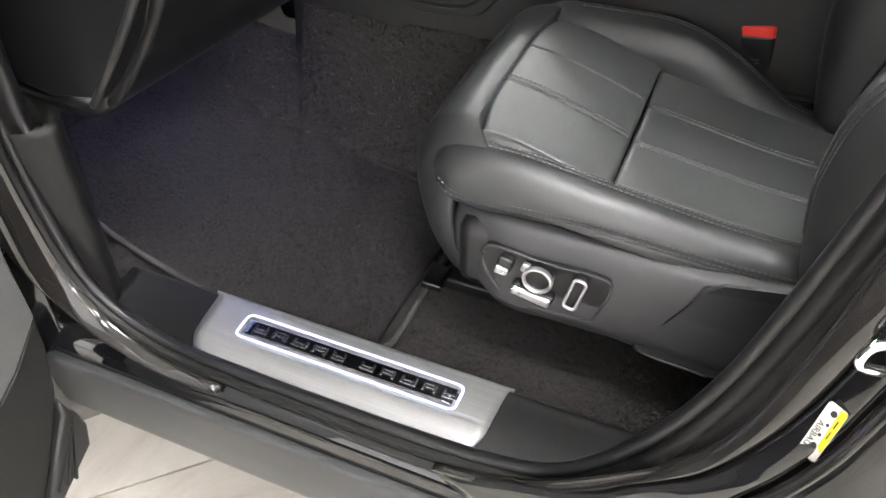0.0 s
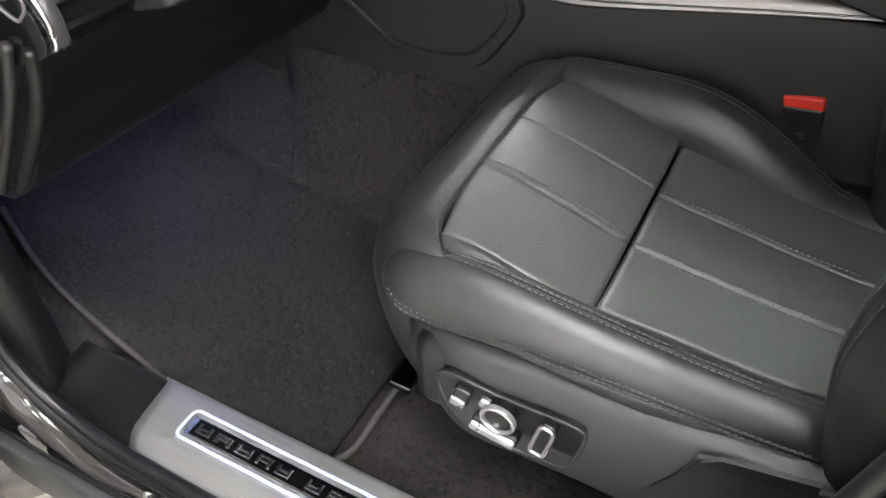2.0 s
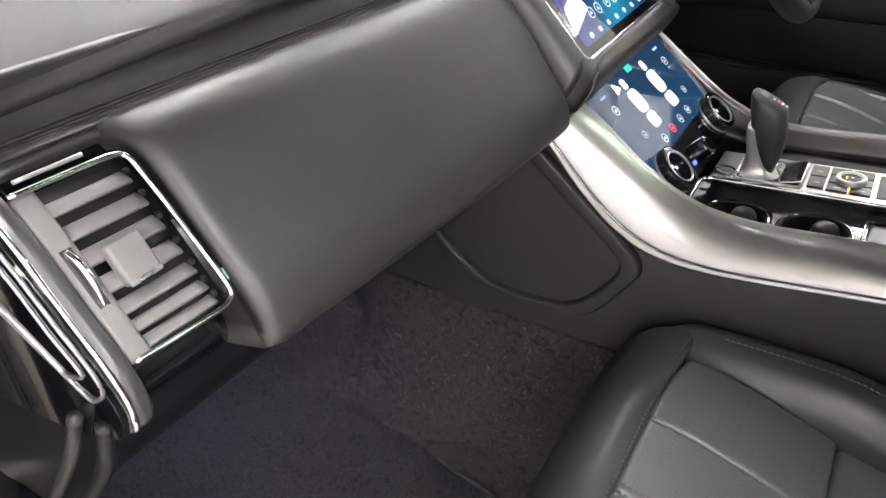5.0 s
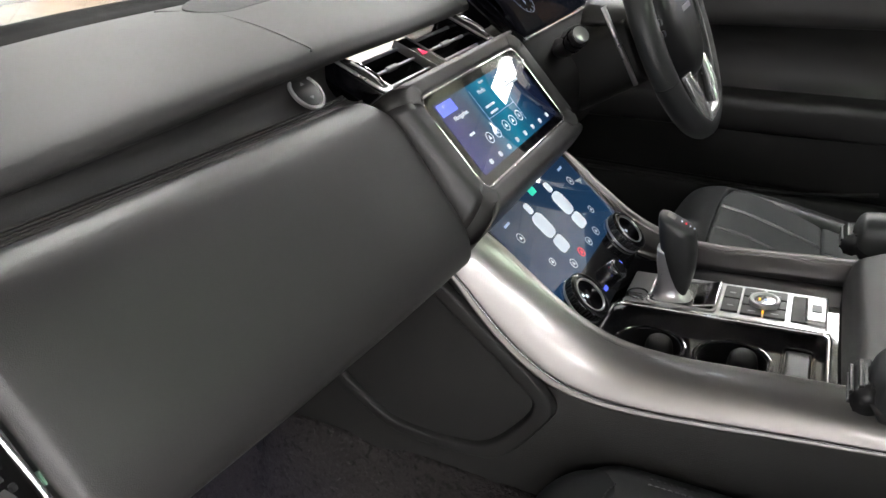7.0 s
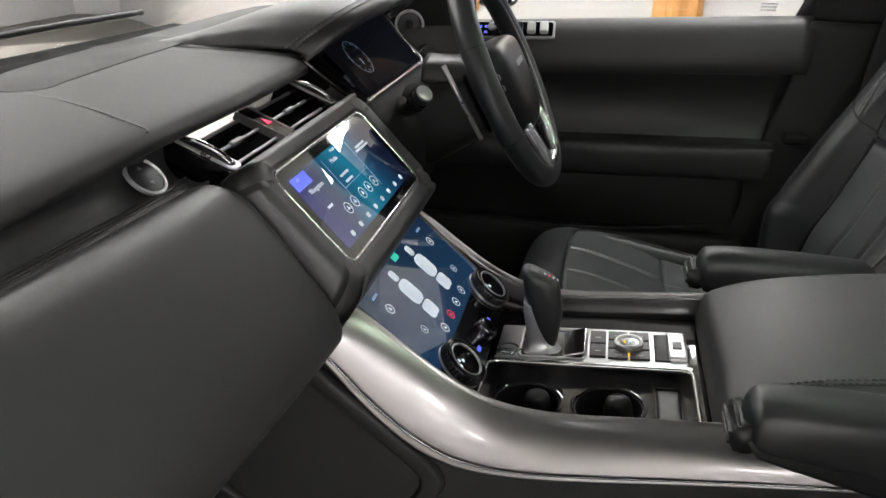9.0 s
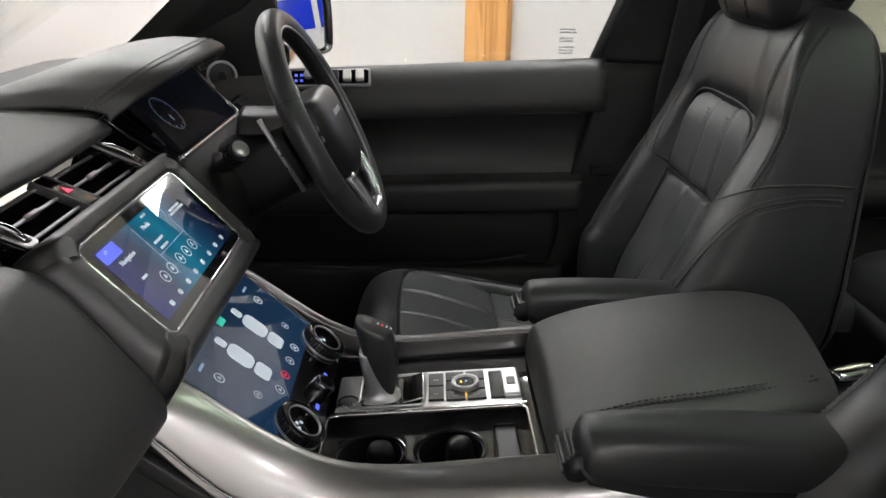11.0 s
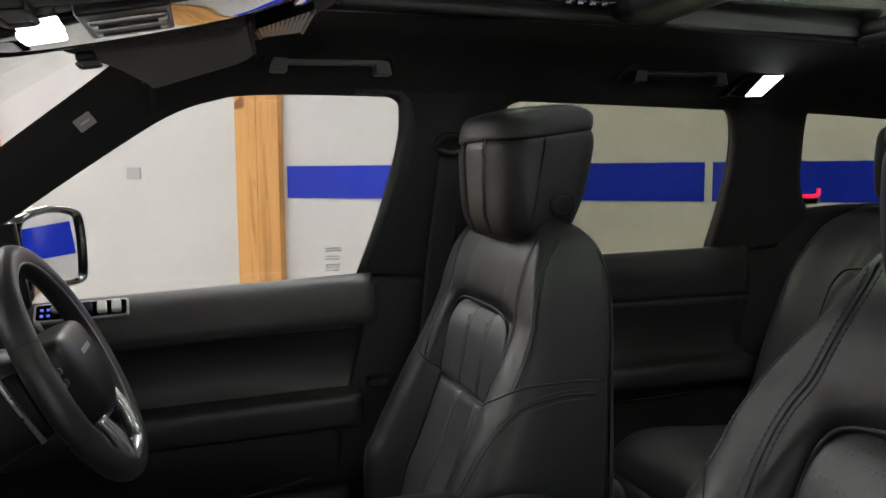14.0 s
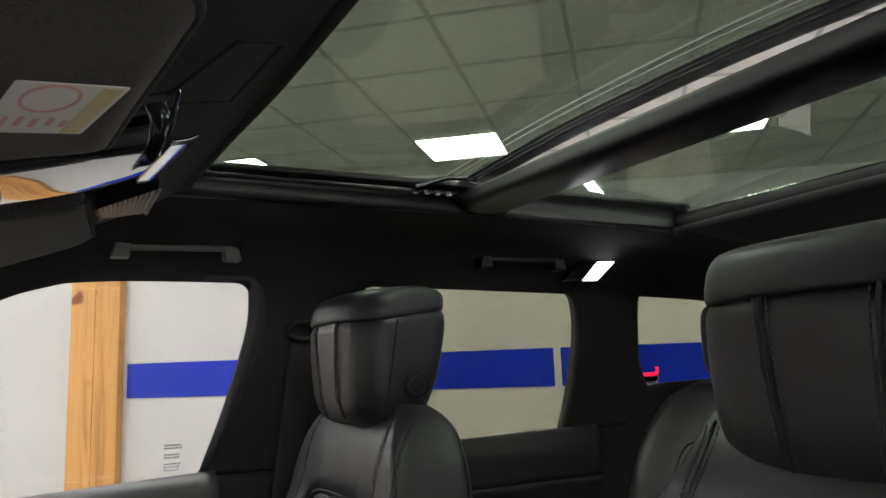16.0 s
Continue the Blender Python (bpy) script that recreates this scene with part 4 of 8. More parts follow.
        seam(e, [(0.326, 0.47), (0.36, 0.485), (0.42, 0.51), (0.49, 0.54), (0.535, 0.57)], (0.005, -0.005))
        seam(e, [(0.272, 0.19), (0.278, 0.25), (0.296, 0.36), (0.330, 0.5), (0.352, 0.62), (0.364, 0.73)], ())
        seam(e, [(0.344, 0.70), (0.330, 0.60), (0.296, 0.50), (0.235, 0.44), (0.14, 0.405), (0.04, 0.385), (-0.05, 0.37)], (-0.0065, 0.0065, 0.0))
        seam(e, [(-0.08, 0.742), (0.05, 0.742), (0.2, 0.742), (0.35, 0.742), (0.5, 0.742)], ())
    arch = [(0.27, 0.1335), (0.32, 0.130), (0.360, 0.126), (0.387, 0.118), (0.403, 0.100), (0.4105, 0.06), (0.4115, 0.0)]
    arch = [(q, -y) for q, y in arch] + [(q, y) for q, y in arch[-2::-1]]
    part("panel_seam", tube([B(q, y, 0.014 + 0.06 * (q - 0.27)) for q, y in arch], 0.0022, 6, 90), INK, s)
    part("panel_seam", tube([B(0.264, y, 0.012 - 0.008 * (1 - (y / 0.13) ** 2)) for y in (-0.13, -0.085, -0.03, 0.03, 0.085, 0.13)], 0.0022, 6, 40), INK, s)
    for e in (1, -1):
        part("panel_seam", tube([B(q, e * 0.1345, d - 0.001) for q, d in ((-0.03, 0.02), (0.05, 0.024), (0.15, 0.024), (0.262, 0.014))], 0.002, 6, 40), INK, s)
    # headrest on two posts
    top = B(0.655, 0, 0.045)
    hc = (top[0] + head[0], 0, top[2] + head[1])
    tilt = radians(9)

    def Hd(u, y, v):
        return (hc[0] + u * math.cos(tilt) + v * math.sin(tilt), yc + o * y, hc[2] - u * math.sin(tilt) + v * math.cos(tilt))

    for y in (-0.06, 0.06):
        part("headrest_post", tube([Hd(0.02, y, -0.13), Hd(0.02, y, -0.06)], 0.006, 10, 6), CHROME, s)
    rows = []
    for v, wy, f, b in ((-0.094, 0.085, -0.018, 0.035), (-0.088, 0.108, -0.034, 0.052), (-0.06, 0.124, -0.050, 0.066), (-0.01, 0.131, -0.062, 0.076), (0.036, 0.131, -0.070, 0.080), (0.052, 0.1305, -0.0695, 0.077), (0.058, 0.1285, -0.068, 0.072)):
        rows.append([Hd(u, y * wy, v * 0.862 + 0.30 * max(0.0, u + 0.05) * max(0.0, v / 0.058) + (0.138 * v if v < 0 else 0)) for u, y in ((f, 0), (f + 0.002, 0.42), (f + 0.012, 0.80), (f + 0.042, 0.99), (0.5 * (f + b) + 0.02, 1.0), (b - 0.012, 0.93), (b, 0.6), (b + 0.003, 0), (b, -0.6), (b - 0.012, -0.93), (0.5 * (f + b) + 0.02, -1.0), (f + 0.042, -0.99), (f + 0.012, -0.80), (f + 0.002, -0.42))])
    hr = part("headrest", loft(rows, 70, 30), LEATHER, s)
    rows = []
    for k, g in ((0.0, -0.006), (0.04, -0.001), (0.30, 0.0), (0.66, -0.002), (0.88, -0.009), (0.97, -0.028), (1.0, -0.056)):
        f, b, wy = -0.074 - g, 0.074 + g, 0.130 + g
        ring_pts = []
        for u, y in ((f, 0), (f + 0.002, 0.42), (f + 0.012, 0.80), (f + 0.042, 0.99), (0.5 * (f + b) + 0.02, 1.0), (b - 0.012, 0.93), (b, 0.6), (b + 0.003, 0), (b, -0.6), (b - 0.012, -0.93), (0.5 * (f + b) + 0.02, -1.0), (f + 0.042, -0.99), (f + 0.012, -0.80), (f + 0.002, -0.42)):
            lowv = 0.050 + 0.30 * max(0.0, u + 0.05)
            ring_pts.append(Hd(u, y * wy, lowv + (min(0.118, 0.096 + 0.22 * (u + 0.074)) - lowv) * k))
        rows.append(ring_pts)
    part("headrest_cap", loft(rows, 70, 24), LEATHER, hr, "separate padded leather top")
    fv = lambda t: float(np.interp(-0.094 + 0.158 * t, (-0.094, -0.088, -0.06, -0.01, 0.04, 0.062), (-0.018, -0.034, -0.050, -0.062, -0.070, -0.069)))
    for y in (-0.045, 0.045):
        part("pleat", tube([Hd(fv(t) + 0.0005, y * (0.8 + 0.25 * t), -0.094 + 0.158 * t) for t in (0.05, 0.12, 0.22, 0.38, 0.53, 0.7, 0.85, 0.97)], 0.0024, 6, 30), INK, hr)
        for off in (-0.006, 0.006):
            part("stitching", stitch([Hd(fv(t) - 0.0006, (y + off) * (0.8 + 0.25 * t), -0.094 + 0.158 * t) for t in (0.06, 0.12, 0.22, 0.38, 0.53, 0.7, 0.85, 0.97)], up=(-1, 0, 0)), THREAD, hr)
    for e in (-1, 1):
        part("side_seam", tube([Hd(-0.012 + 0.0 * t, e * 0.1325 * (0.93 + 0.07 * min(1, t * 2)) + e * 0.0004, -0.08 + 0.14 * t) for t in (0, 0.3, 0.6, 1)], 0.0016, 6, 24), INK, hr)
        q = Hd(0.030, e * 0.1285, -0.03)
        part("release_button", ring(0, 0.0195, 0.005, 32, Matrix.Translation(q) @ pose(0, 0, 0, -90 * e * o, 0, 0), 0.002), PLASTIC_SOFT, hr, "round black release button")
        part("button_ring", ring(0.0115, 0.0135, 0.0012, 32, Matrix.Translation(Hd(0.030, e * 0.1332, -0.03)) @ pose(0, 0, 0, -90 * e * o, 0, 0)), LEATHER, hr)
    part("headrest_collar", box(0.05, 0.15, 0.012, 0.004, Matrix.Translation(B(0.565, 0, -0.012)) @ pose(0, 0, 0, 0, lean, 0)), PLASTIC_SOFT, s)
    # inner armrest on a ribbed hinge
    ai = -0.192 if o < 0 else -0.20
    zt = 1.025 if o < 0 else 0.986
    rows = []
    for x, hw, top, bot in ((0.028, 0.008, zt - 0.020, zt - 0.032), (0.034, 0.022, zt - 0.006, zt - 0.044), (0.05, 0.027, zt, zt - 0.050), (0.12, 0.029, zt + 0.002, zt - 0.055), (0.22, 0.029, zt - 0.001, zt - 0.060), (0.36, 0.028, zt - 0.007, zt - 0.065), (0.47, 0.028, zt - 0.012, zt - 0.068)):
        rows.append([P(x - dx, ai + y * hw, z) for y, z in ((-0.6, top - 0.003), (0, top), (0.6, top - 0.003), (1, top - 0.015), (1, bot + 0.012), (0.7, bot), (0, bot - 0.001), (-0.7, bot), (-1, bot + 0.012), (-1, top - 0.015))])
    part("armrest", loft(rows, 40, 40), LEATHER, s, "padded black leather armrest folded down")
    arm = [(0.030, -0.036), (0.040, -0.052), (0.066, -0.059), (0.168, -0.082), (0.30, -0.106), (0.42, -0.116), (0.44, -0.05), (0.05, -0.030)]
    part("armrest_arm", prism([(x, zt + z) for x, z in arm], "y", yc + o * (ai - 0.025), yc + o * (ai + 0.025), 0.006), PLASTIC_SOFT, s)
    kn = part("height_knob", tube([P(0.030 - dx, ai - 0.022, zt - 0.036), P(0.030 - dx, ai + 0.022, zt - 0.036)], 0.0125, 24, 6), PLASTIC_SOFT, s, "ribbed black armrest knob")
    for k in range(9):
        t = k / 9 * 2 * math.pi
        part("knob_rib", box(0.004, 0.040, 0.004, 0.001, Matrix.Translation(P(0.030 - dx + 0.0125 * math.cos(t), ai, zt - 0.036 + 0.0125 * math.sin(t)))), PLASTIC_SOFT, kn)
    return s


SEAT_P = seat(-1, -0.372, 0.0, 19.5, "black leather front passenger seat with pleated perforated panels and power switches", "front seats", True, (0.020, -0.086), 0.0, (0.278, 0.824), 0.03, 0.035)
SEAT_D = seat(1, 0.400, 0.012, 15.0, "black leather driver seat with pleated perforated panels behind the steering wheel", "front seats", False, (0.009, -0.048), 0.036)

# ---- car cabin: floor, sill, body ----
def sheet(name, rows, mat, parent=None, out=(0, 0, 1), thick=0.01, nu=24, nv=24, label="", **kw):
    return part(name, skin(rows, nu, nv, thick, out, **kw), mat, parent, label)


carpet = thing("cabin_floor", "charcoal carpeted car floor with a raised tunnel", "car floor", kind="structure")
sheet("carpet", [[(x, y, z) for y, z in ((-0.66, 0.50), (-0.40, 0.495), (-0.30, 0.497), (-0.235, 0.53), (-0.205, 0.60), (-0.185, 0.68), (-0.165, 0.74))] for x in (-0.60, -0.4, -0.2, 0.2, 0.8)], CARPET, carpet, nu=60, nv=30,
      bump=lambda u, v: 0.008 * np.sin(9 * v * 6 + 5 * u) * np.clip(u - 0.55, 0, 1) + 0.005 * np.sin(23 * v + 14 * u) * np.clip(u - 0.5, 0, 1))
sheet("toe_board", [[(x, y, z + dz) for y, dz in ((-0.66, 0.0), (-0.45, 0.0), (-0.28, 0.01), (-0.20, 0.07), (-0.15, 0.16))] for x, z in ((-0.59, 0.502), (-0.75, 0.53), (-0.88, 0.60), (-0.98, 0.72), (-1.04, 0.90), (-1.06, 1.05))], CARPET, carpet, nu=40, nv=40)
sheet("carpet", [[(x, y, z) for y, z in ((0.165, 0.74), (0.20, 0.60), (0.26, 0.50), (0.66, 0.495))] for x in (-0.9, 0.2, 0.8)], CARPET, carpet)
part("floor_pan", box(3.2, 1.5, 0.06, 0.01, pose(0.3, 0, 0.44)), PLASTIC_SOFT, carpet)

mat = thing("floor_mat", "charcoal pile passenger floor mat with a bound edge", "floor mat")
outl = [(-0.245, -0.640), (-0.30, -0.654), (-0.41, -0.648), (-0.53, -0.628), (-0.66, -0.605), (-0.76, -0.585), (-0.84, -0.56)]
inl = [(-0.245, -0.36), (-0.335, -0.275), (-0.42, -0.255), (-0.49, -0.232), (-0.58, -0.21), (-0.70, -0.18), (-0.86, -0.16)]
zf = [0.0, 0.0, 0.0, 0.0, 0.008, 0.035, 0.10]
rows = []
for a, b, dz in zip(outl, inl, zf):
    rows.append([(a[0] + (b[0] - a[0]) * k, a[1] + (b[1] - a[1]) * k, 0.522 + dz) for k in (0, 0.3, 0.6, 1)])
rng = np.random.RandomState(4)
part("mat_surface", skin(rows, 150, 190, 0.018, sink=0.008, width=0.012, bump=lambda u, v: rng.uniform(-0.0032, 0.0032, u.shape) + 0.002 * np.sin(11 * u + 3 * v) * np.sin(7 * v)), MAT_PILE, mat)
part("binding", tube([(p[0], p[1], 0.513 + z) for p, z in zip(outl, zf)][::-1] + [(-0.232, -0.625, 0.512), (-0.224, -0.60, 0.512), (-0.226, -0.50, 0.512), (-0.228, -0.40, 0.512)] + [(p[0], p[1], 0.513 + z) for p, z in zip(inl, zf)], 0.005, 8, 120), BINDING, mat)
for x, y in ((-0.295, -0.557), (-0.285, -0.36)):
    part("mat_stud", ring(0, 0.006, 0.008, 16, pose(x, y, 0.518), 0.002), INK, mat)
part("footwell_lamp", box(0.03, 0.05, 0.01, 0.002, pose(-0.62, -0.40, 0.815)), FOOT_LIGHT, tagged(thing("footwell_light", "small blue footwell lamp under the dashboard", "lamp")))
lamp = bpy.data.lights.new("footwell_glow", "AREA")
lamp.shape, lamp.size, lamp.energy, lamp.color = "DISK", 0.04, 0.32, (0.30, 0.34, 1.0)
new("footwell_glow", lamp).matrix_world = pose(-0.64, -0.42, 0.80, 0, 25, 0)

# door sill with its lit tread plate
sill = thing("door_sill", "black car door sill with lit tread plate", "door sill", kind="structure")
sheet("sill_trim", [[(x, y, z) for y, z in ((-0.632, 0.485), (-0.640, 0.526), (-0.66, 0.528), (-0.70, 0.523), (-0.735, 0.512), (-0.745, 0.49))] for x in (-0.62, -0.5, -0.3, 0.0, 0.12, 0.2)], PLASTIC, sill, nu=30, nv=20, label="grained black plastic sill trim")
plate = thing("tread_plate", "brushed aluminium tread plate with a blue lit border", "tread plate")
rows = [[(x + sk * k, y, z) for k, y, z in ((0, -0.639, 0.5315), (0.3, -0.648, 0.5335), (0.45, -0.685, 0.5315), (0.55, -0.712, 0.5275), (0.8, -0.728, 0.5215), (1, -0.737, 0.5165))] for x, sk in ((-0.480, 0.028), (-0.25, 0.0), (-0.046, -0.022))]
part("plate", skin(rows, 50, 30, 0.004, groove=((0.62, 0.0009, 0.0012), (0.09, 0.0007, 0.0012))), ALLOY, plate)


def plate_pt(x, y, up=0.0):
    return (x, y, 0.5333 - (abs(y + 0.64) * 0.042) + up)


fr = [(p[0] - 0.2575, p[1] - 0.6795) for p in even(rrect(0.309, 0.038, 0.008), 120)]
part("lit_border", tube([plate_pt(p[0], p[1], 0.0006) for p in fr], 0.0017, 8, 120, True, 0.6), SILL_GLOW, plate, "glowing pale blue border")
part("name_panel", skin([[plate_pt(x, y, 0.0006) for y in (-0.692, -0.68, -0.667)] for x in (-0.405, -0.26, -0.109)], 8, 20, 0.001), DARK_CHROME, plate, "dark panel with raised bright marks")
x = -0.394
for k, wd in enumerate((0.024, 0.026, 0.026, 0.024, 0.022, 0, 0.024, 0.024, 0.026, 0.022, 0.024)):
    if wd:
        m = join(box(wd * 0.15, 0.0120, 0.0016, 0.0004, Matrix.Translation(plate_pt(x + wd * 0.12, -0.6795, 0.0014))), box(wd * 0.15, 0.0120, 0.0016, 0.0004, Matrix.Translation(plate_pt(x + wd * 0.80, -0.6795, 0.0014))), box(wd * 0.5, 0.0024, 0.0016, 0.0004, Matrix.Translation(plate_pt(x + wd * 0.46, -0.6795 + 0.0048 * (1 if k % 2 else -1), 0.0014))), box(wd * 0.5, 0.0024, 0.0016, 0.0004, Matrix.Translation(plate_pt(x + wd * 0.46, -0.6795, 0.0014))))
        part("raised_mark", m, CHROME, plate)
        x += wd + 0.004
    else:
        x += 0.014
rub = [(-0.66, -0.742, 1.06), (-0.655, -0.742, 0.88), (-0.645, -0.742, 0.72), (-0.60, -0.746, 0.585), (-0.50, -0.748, 0.519), (-0.38, -0.748, 0.508), (-0.20, -0.748, 0.507), (-0.04, -0.748, 0.516), (0.055, -0.747, 0.546), (0.123, -0.744, 0.632), (0.173, -0.738, 0.754), (0.209, -0.730, 0.90), (0.24, -0.72, 1.05), (0.28, -0.70, 1.25)]
seal = thing("door_seal", "black rubber seal round the door opening", "door seal")
part("seal_lip", tube(rub, 0.009, 12, 160), SEAL, seal)
part("seal_bead", tube([(p[0] - 0.012 * (1 if p[0] > 0.05 else -1 if p[0] < -0.5 else 0), p[1] + 0.006, p[2] + 0.012 * (abs(p[0] + 0.2) < 0.34)) for p in rub], 0.008, 10, 160), PLASTIC_SOFT, seal)
# painted body round the opening
body = thing("car_body", "glossy black car body side round the open doorway", "car body", kind="structure")
sheet("painted_sill", [[(x, y, z) for y, z in ((-0.742, 0.498), (-0.752, 0.494), (-0.760, 0.487), (-0.766, 0.478), (-0.770, 0.462), (-0.772, 0.440))] for x in (-1.2, -0.7, -0.2, 0.1, 0.3, 1.2)], PAINT, body, out=(0, -0.6, 0.8), thick=0.02, nu=30, nv=20)
# Highlight along the sill's paint edge, built as a thin paler bar.
part("sill_ridge", tube([(-0.56, -0.764, 0.472), (-0.48, -0.765, 0.472), (-0.38, -0.766, 0.480), (-0.1, -0.767, 0.480), (0.3, -0.767, 0.480)], 0.0028, 8, 60), SHEEN_PAINT, body, "raised paler line standing in for a highlight on the sill")
sheet("cladding", [[(x, y, z) for y, z in ((-0.770, 0.458), (-0.778, 0.457), (-0.783, 0.450), (-0.785, 0.41), (-0.782, 0.37), (-0.776, 0.345), (-0.75, 0.335))] for x in (-1.3, -0.4, 0.4, 1.2)], SATIN_PAINT, body, out=(0, -0.8, 0.5), thick=0.02, nu=20, nv=12, label="satin grey lower sill cladding")
# rear part of the doorway: painted pillar face, striker and label
def band(name, inner, outer, mat, lift, label="", nv=70):
    """A rounded painted flange between two lines of the doorway."""
    rows = []
    for p, q in zip(inner, outer):
        p, q = Vector(p), Vector(q)
        rows.append([tuple(p.lerp(q, k) + Vector((-0.4 * h, -h, 0.5 * h))) for k, h in ((0, -0.004), (0.12, 0.4 * lift), (0.4, lift), (0.7, lift), (0.9, 0.5 * lift), (1, -0.003))])
    return sheet(name, rows, mat, body, out=(-0.3, -1, 0.4), thick=0.012, nu=30, nv=nv, label=label)


FL_IN = [(-0.10, -0.757, 0.510), (-0.014, -0.757, 0.530), (0.046, -0.757, 0.560), (0.108, -0.757, 0.617), (0.158, -0.757, 0.683), (0.182, -0.757, 0.742), (0.198, -0.757, 0.809), (0.209, -0.757, 0.876), (0.222, -0.754, 0.955), (0.25, -0.745, 1.08), (0.28, -0.73, 1.22)]
FL_OUT = [(-0.10, -0.766, 0.500), (-0.010, -0.770, 0.524), (0.052, -0.775, 0.570), (0.112, -0.775, 0.622), (0.160, -0.775, 0.666), (0.190, -0.775, 0.719), (0.212, -0.775, 0.778), (0.227, -0.775, 0.841), (0.240, -0.775, 0.915), (0.272, -0.77, 1.05), (0.30, -0.755, 1.20)]
# Flange and door edge get the paler tone in place of mirrored surroundings.
band("jamb_flange", FL_IN, FL_OUT, SHEEN_PAINT, 0.004, "grey reflective painted jamb flange")
RIM_IN = [(0.02, -0.795, 0.470), (0.10, -0.80, 0.530), (0.165, -0.80, 0.620), (0.203, -0.80, 0.697), (0.222, -0.80, 0.739), (0.238, -0.80, 0.791), (0.249, -0.80, 0.853), (0.264, -0.80, 0.93), (0.295, -0.795, 1.06), (0.325, -0.78, 1.22)]
RIM_OUT = [(0.03, -0.806, 0.455), (0.115, -0.812, 0.520), (0.185, -0.812, 0.645), (0.214, -0.812, 0.700), (0.230, -0.812, 0.740), (0.245, -0.812, 0.788), (0.256, -0.812, 0.848), (0.272, -0.812, 0.925), (0.302, -0.805, 1.055), (0.333, -0.79, 1.215)]
band("pillar_paint", [FL_OUT[0]] + FL_OUT[2:], [(p[0], p[1] + 0.006, p[2]) for p in RIM_IN], PAINT, 0.002)
band("door_rim", RIM_IN, RIM_OUT, SHEEN_PAINT, 0.003, "grey reflective rear door edge")
sheet("rear_door_skin", [[p, (p[0] + 0.03, -0.83, p[2] - 0.01), (p[0] + 0.10, -0.84, p[2] - 0.02), (p[0] + 0.5, -0.86, p[2] - 0.04)] for p in [(q[0], q[1] + 0.002, q[2]) for q in RIM_OUT]], PAINT, body, out=(-0.3, -1, 0), thick=0.02, nu=20, nv=30)
A_IN = [(-0.652, -0.757, 0.90), (-0.642, -0.757, 0.763), (-0.632, -0.757, 0.693), (-0.614, -0.757, 0.620), (-0.583, -0.757, 0.575), (-0.548, -0.757, 0.545), (-0.482, -0.757, 0.515), (-0.40, -0.757, 0.500)]
A_OUT = [(-0.700, -0.775, 0.85), (-0.690, -0.775, 0.72), (-0.676, -0.775, 0.64), (-0.650, -0.775, 0.595), (-0.606, -0.775, 0.556), (-0.560, -0.775, 0.525), (-0.480, -0.775, 0.502), (-0.40, -0.766, 0.492)]
band("jamb_flange", A_IN, A_OUT, SHEEN_PAINT, 0.004)
sk = thing("door_striker", "bright steel door latch striker on the pillar", "door striker")


def facing(place, out, up):
    """The pose of a small plate at place: z out of it, y upwards."""
    z = Vector(out).normalized()
    y = (Vector(up) - z * z.dot(Vector(up))).normalized()
    x = y.cross(z)
    return Matrix(((x.x, y.x, z.x, place[0]), (x.y, y.y, z.y, place[1]), (x.z, y.z, z.z, place[2]), (0, 0, 0, 1)))


KM0 = facing((0.2600, -0.780, 0.880), (-0.52, -0.84, 0.12), (0.25, 0, 0.95))
part("striker_plate", flat(rrect(0.034, 0.056, 0.010), 0, 0.004, KM0), CHROME, sk)
for y in (-0.018, 0.018):
    part("screw_head", ring(0, 0.006, 0.003, 16, KM0 @ pose(0.004, y, 0.003), 0.001), CHROME, sk)
me = tube([(0, -0.013, 0.0), (-0.004, -0.013, 0.018), (-0.016, -0.012, 0.034), (-0.020, -0.002, 0.037), (-0.018, 0.010, 0.034), (-0.006, 0.013, 0.018), (0, 0.013, 0)], 0.0042, 10, 50)
me.transform(KM0)
part("striker_loop", me, CHROME, sk)
hk = thing("rubber_hook", "black rubber covered hook above the striker", "hook")
me = tube([(0.004, 0.0, 0.0), (-0.012, -0.008, 0.010), (-0.022, 0.0, 0.014), (-0.018, 0.012, 0.014), (0.0, 0.016, 0.006)], 0.0042, 8, 40, True)
me.transform(facing((0.2515, -0.772, 0.925), (-0.52, -0.84, 0.1), (0.25, 0, 0.95)))
part("hook_loop", me, INK, hk)
lb = thing("airbag_label", "white and yellow airbag warning sticker on the black pillar", "sticker")
LM = facing((0.2285, -0.7900, 0.790), (-0.52, -0.85, 0.08), (0.06, 0, 1))
LM = LM @ Matrix.Diagonal((0.72, 0.92, 1, 1))
part("paper", flat(rrect(0.022, 0.066, 0.004), 0, 0.0006, LM), PAPER, lb)
part("yellow_field", flat([(0.003, 0.032), (0.0105, 0.032), (0.0105, -0.016), (0.0095, -0.020), (0.004, -0.014)], 0.0006, 0.0009, LM), YELLOW, lb)
words("AIRBAG", 0.0095, LM @ pose(-0.0062, -0.006, 0.0008, 0, 0, -90), INK, lb)
for k in range(4):
    part("pictogram", ring(0, 0.0034 if k in (0, 3) else 0.0018, 0.0005, 14, LM @ pose(-0.0005 + 0.001 * (k % 2), 0.024 - 0.0135 * k, 0.0008)), INK, lb)
for k in range(2):
    part("print_bar", box(0.0012, 0.009, 0.0004, 0, LM @ pose(0.0068, 0.016 - 0.014 * k, 0.001)), INK, lb)

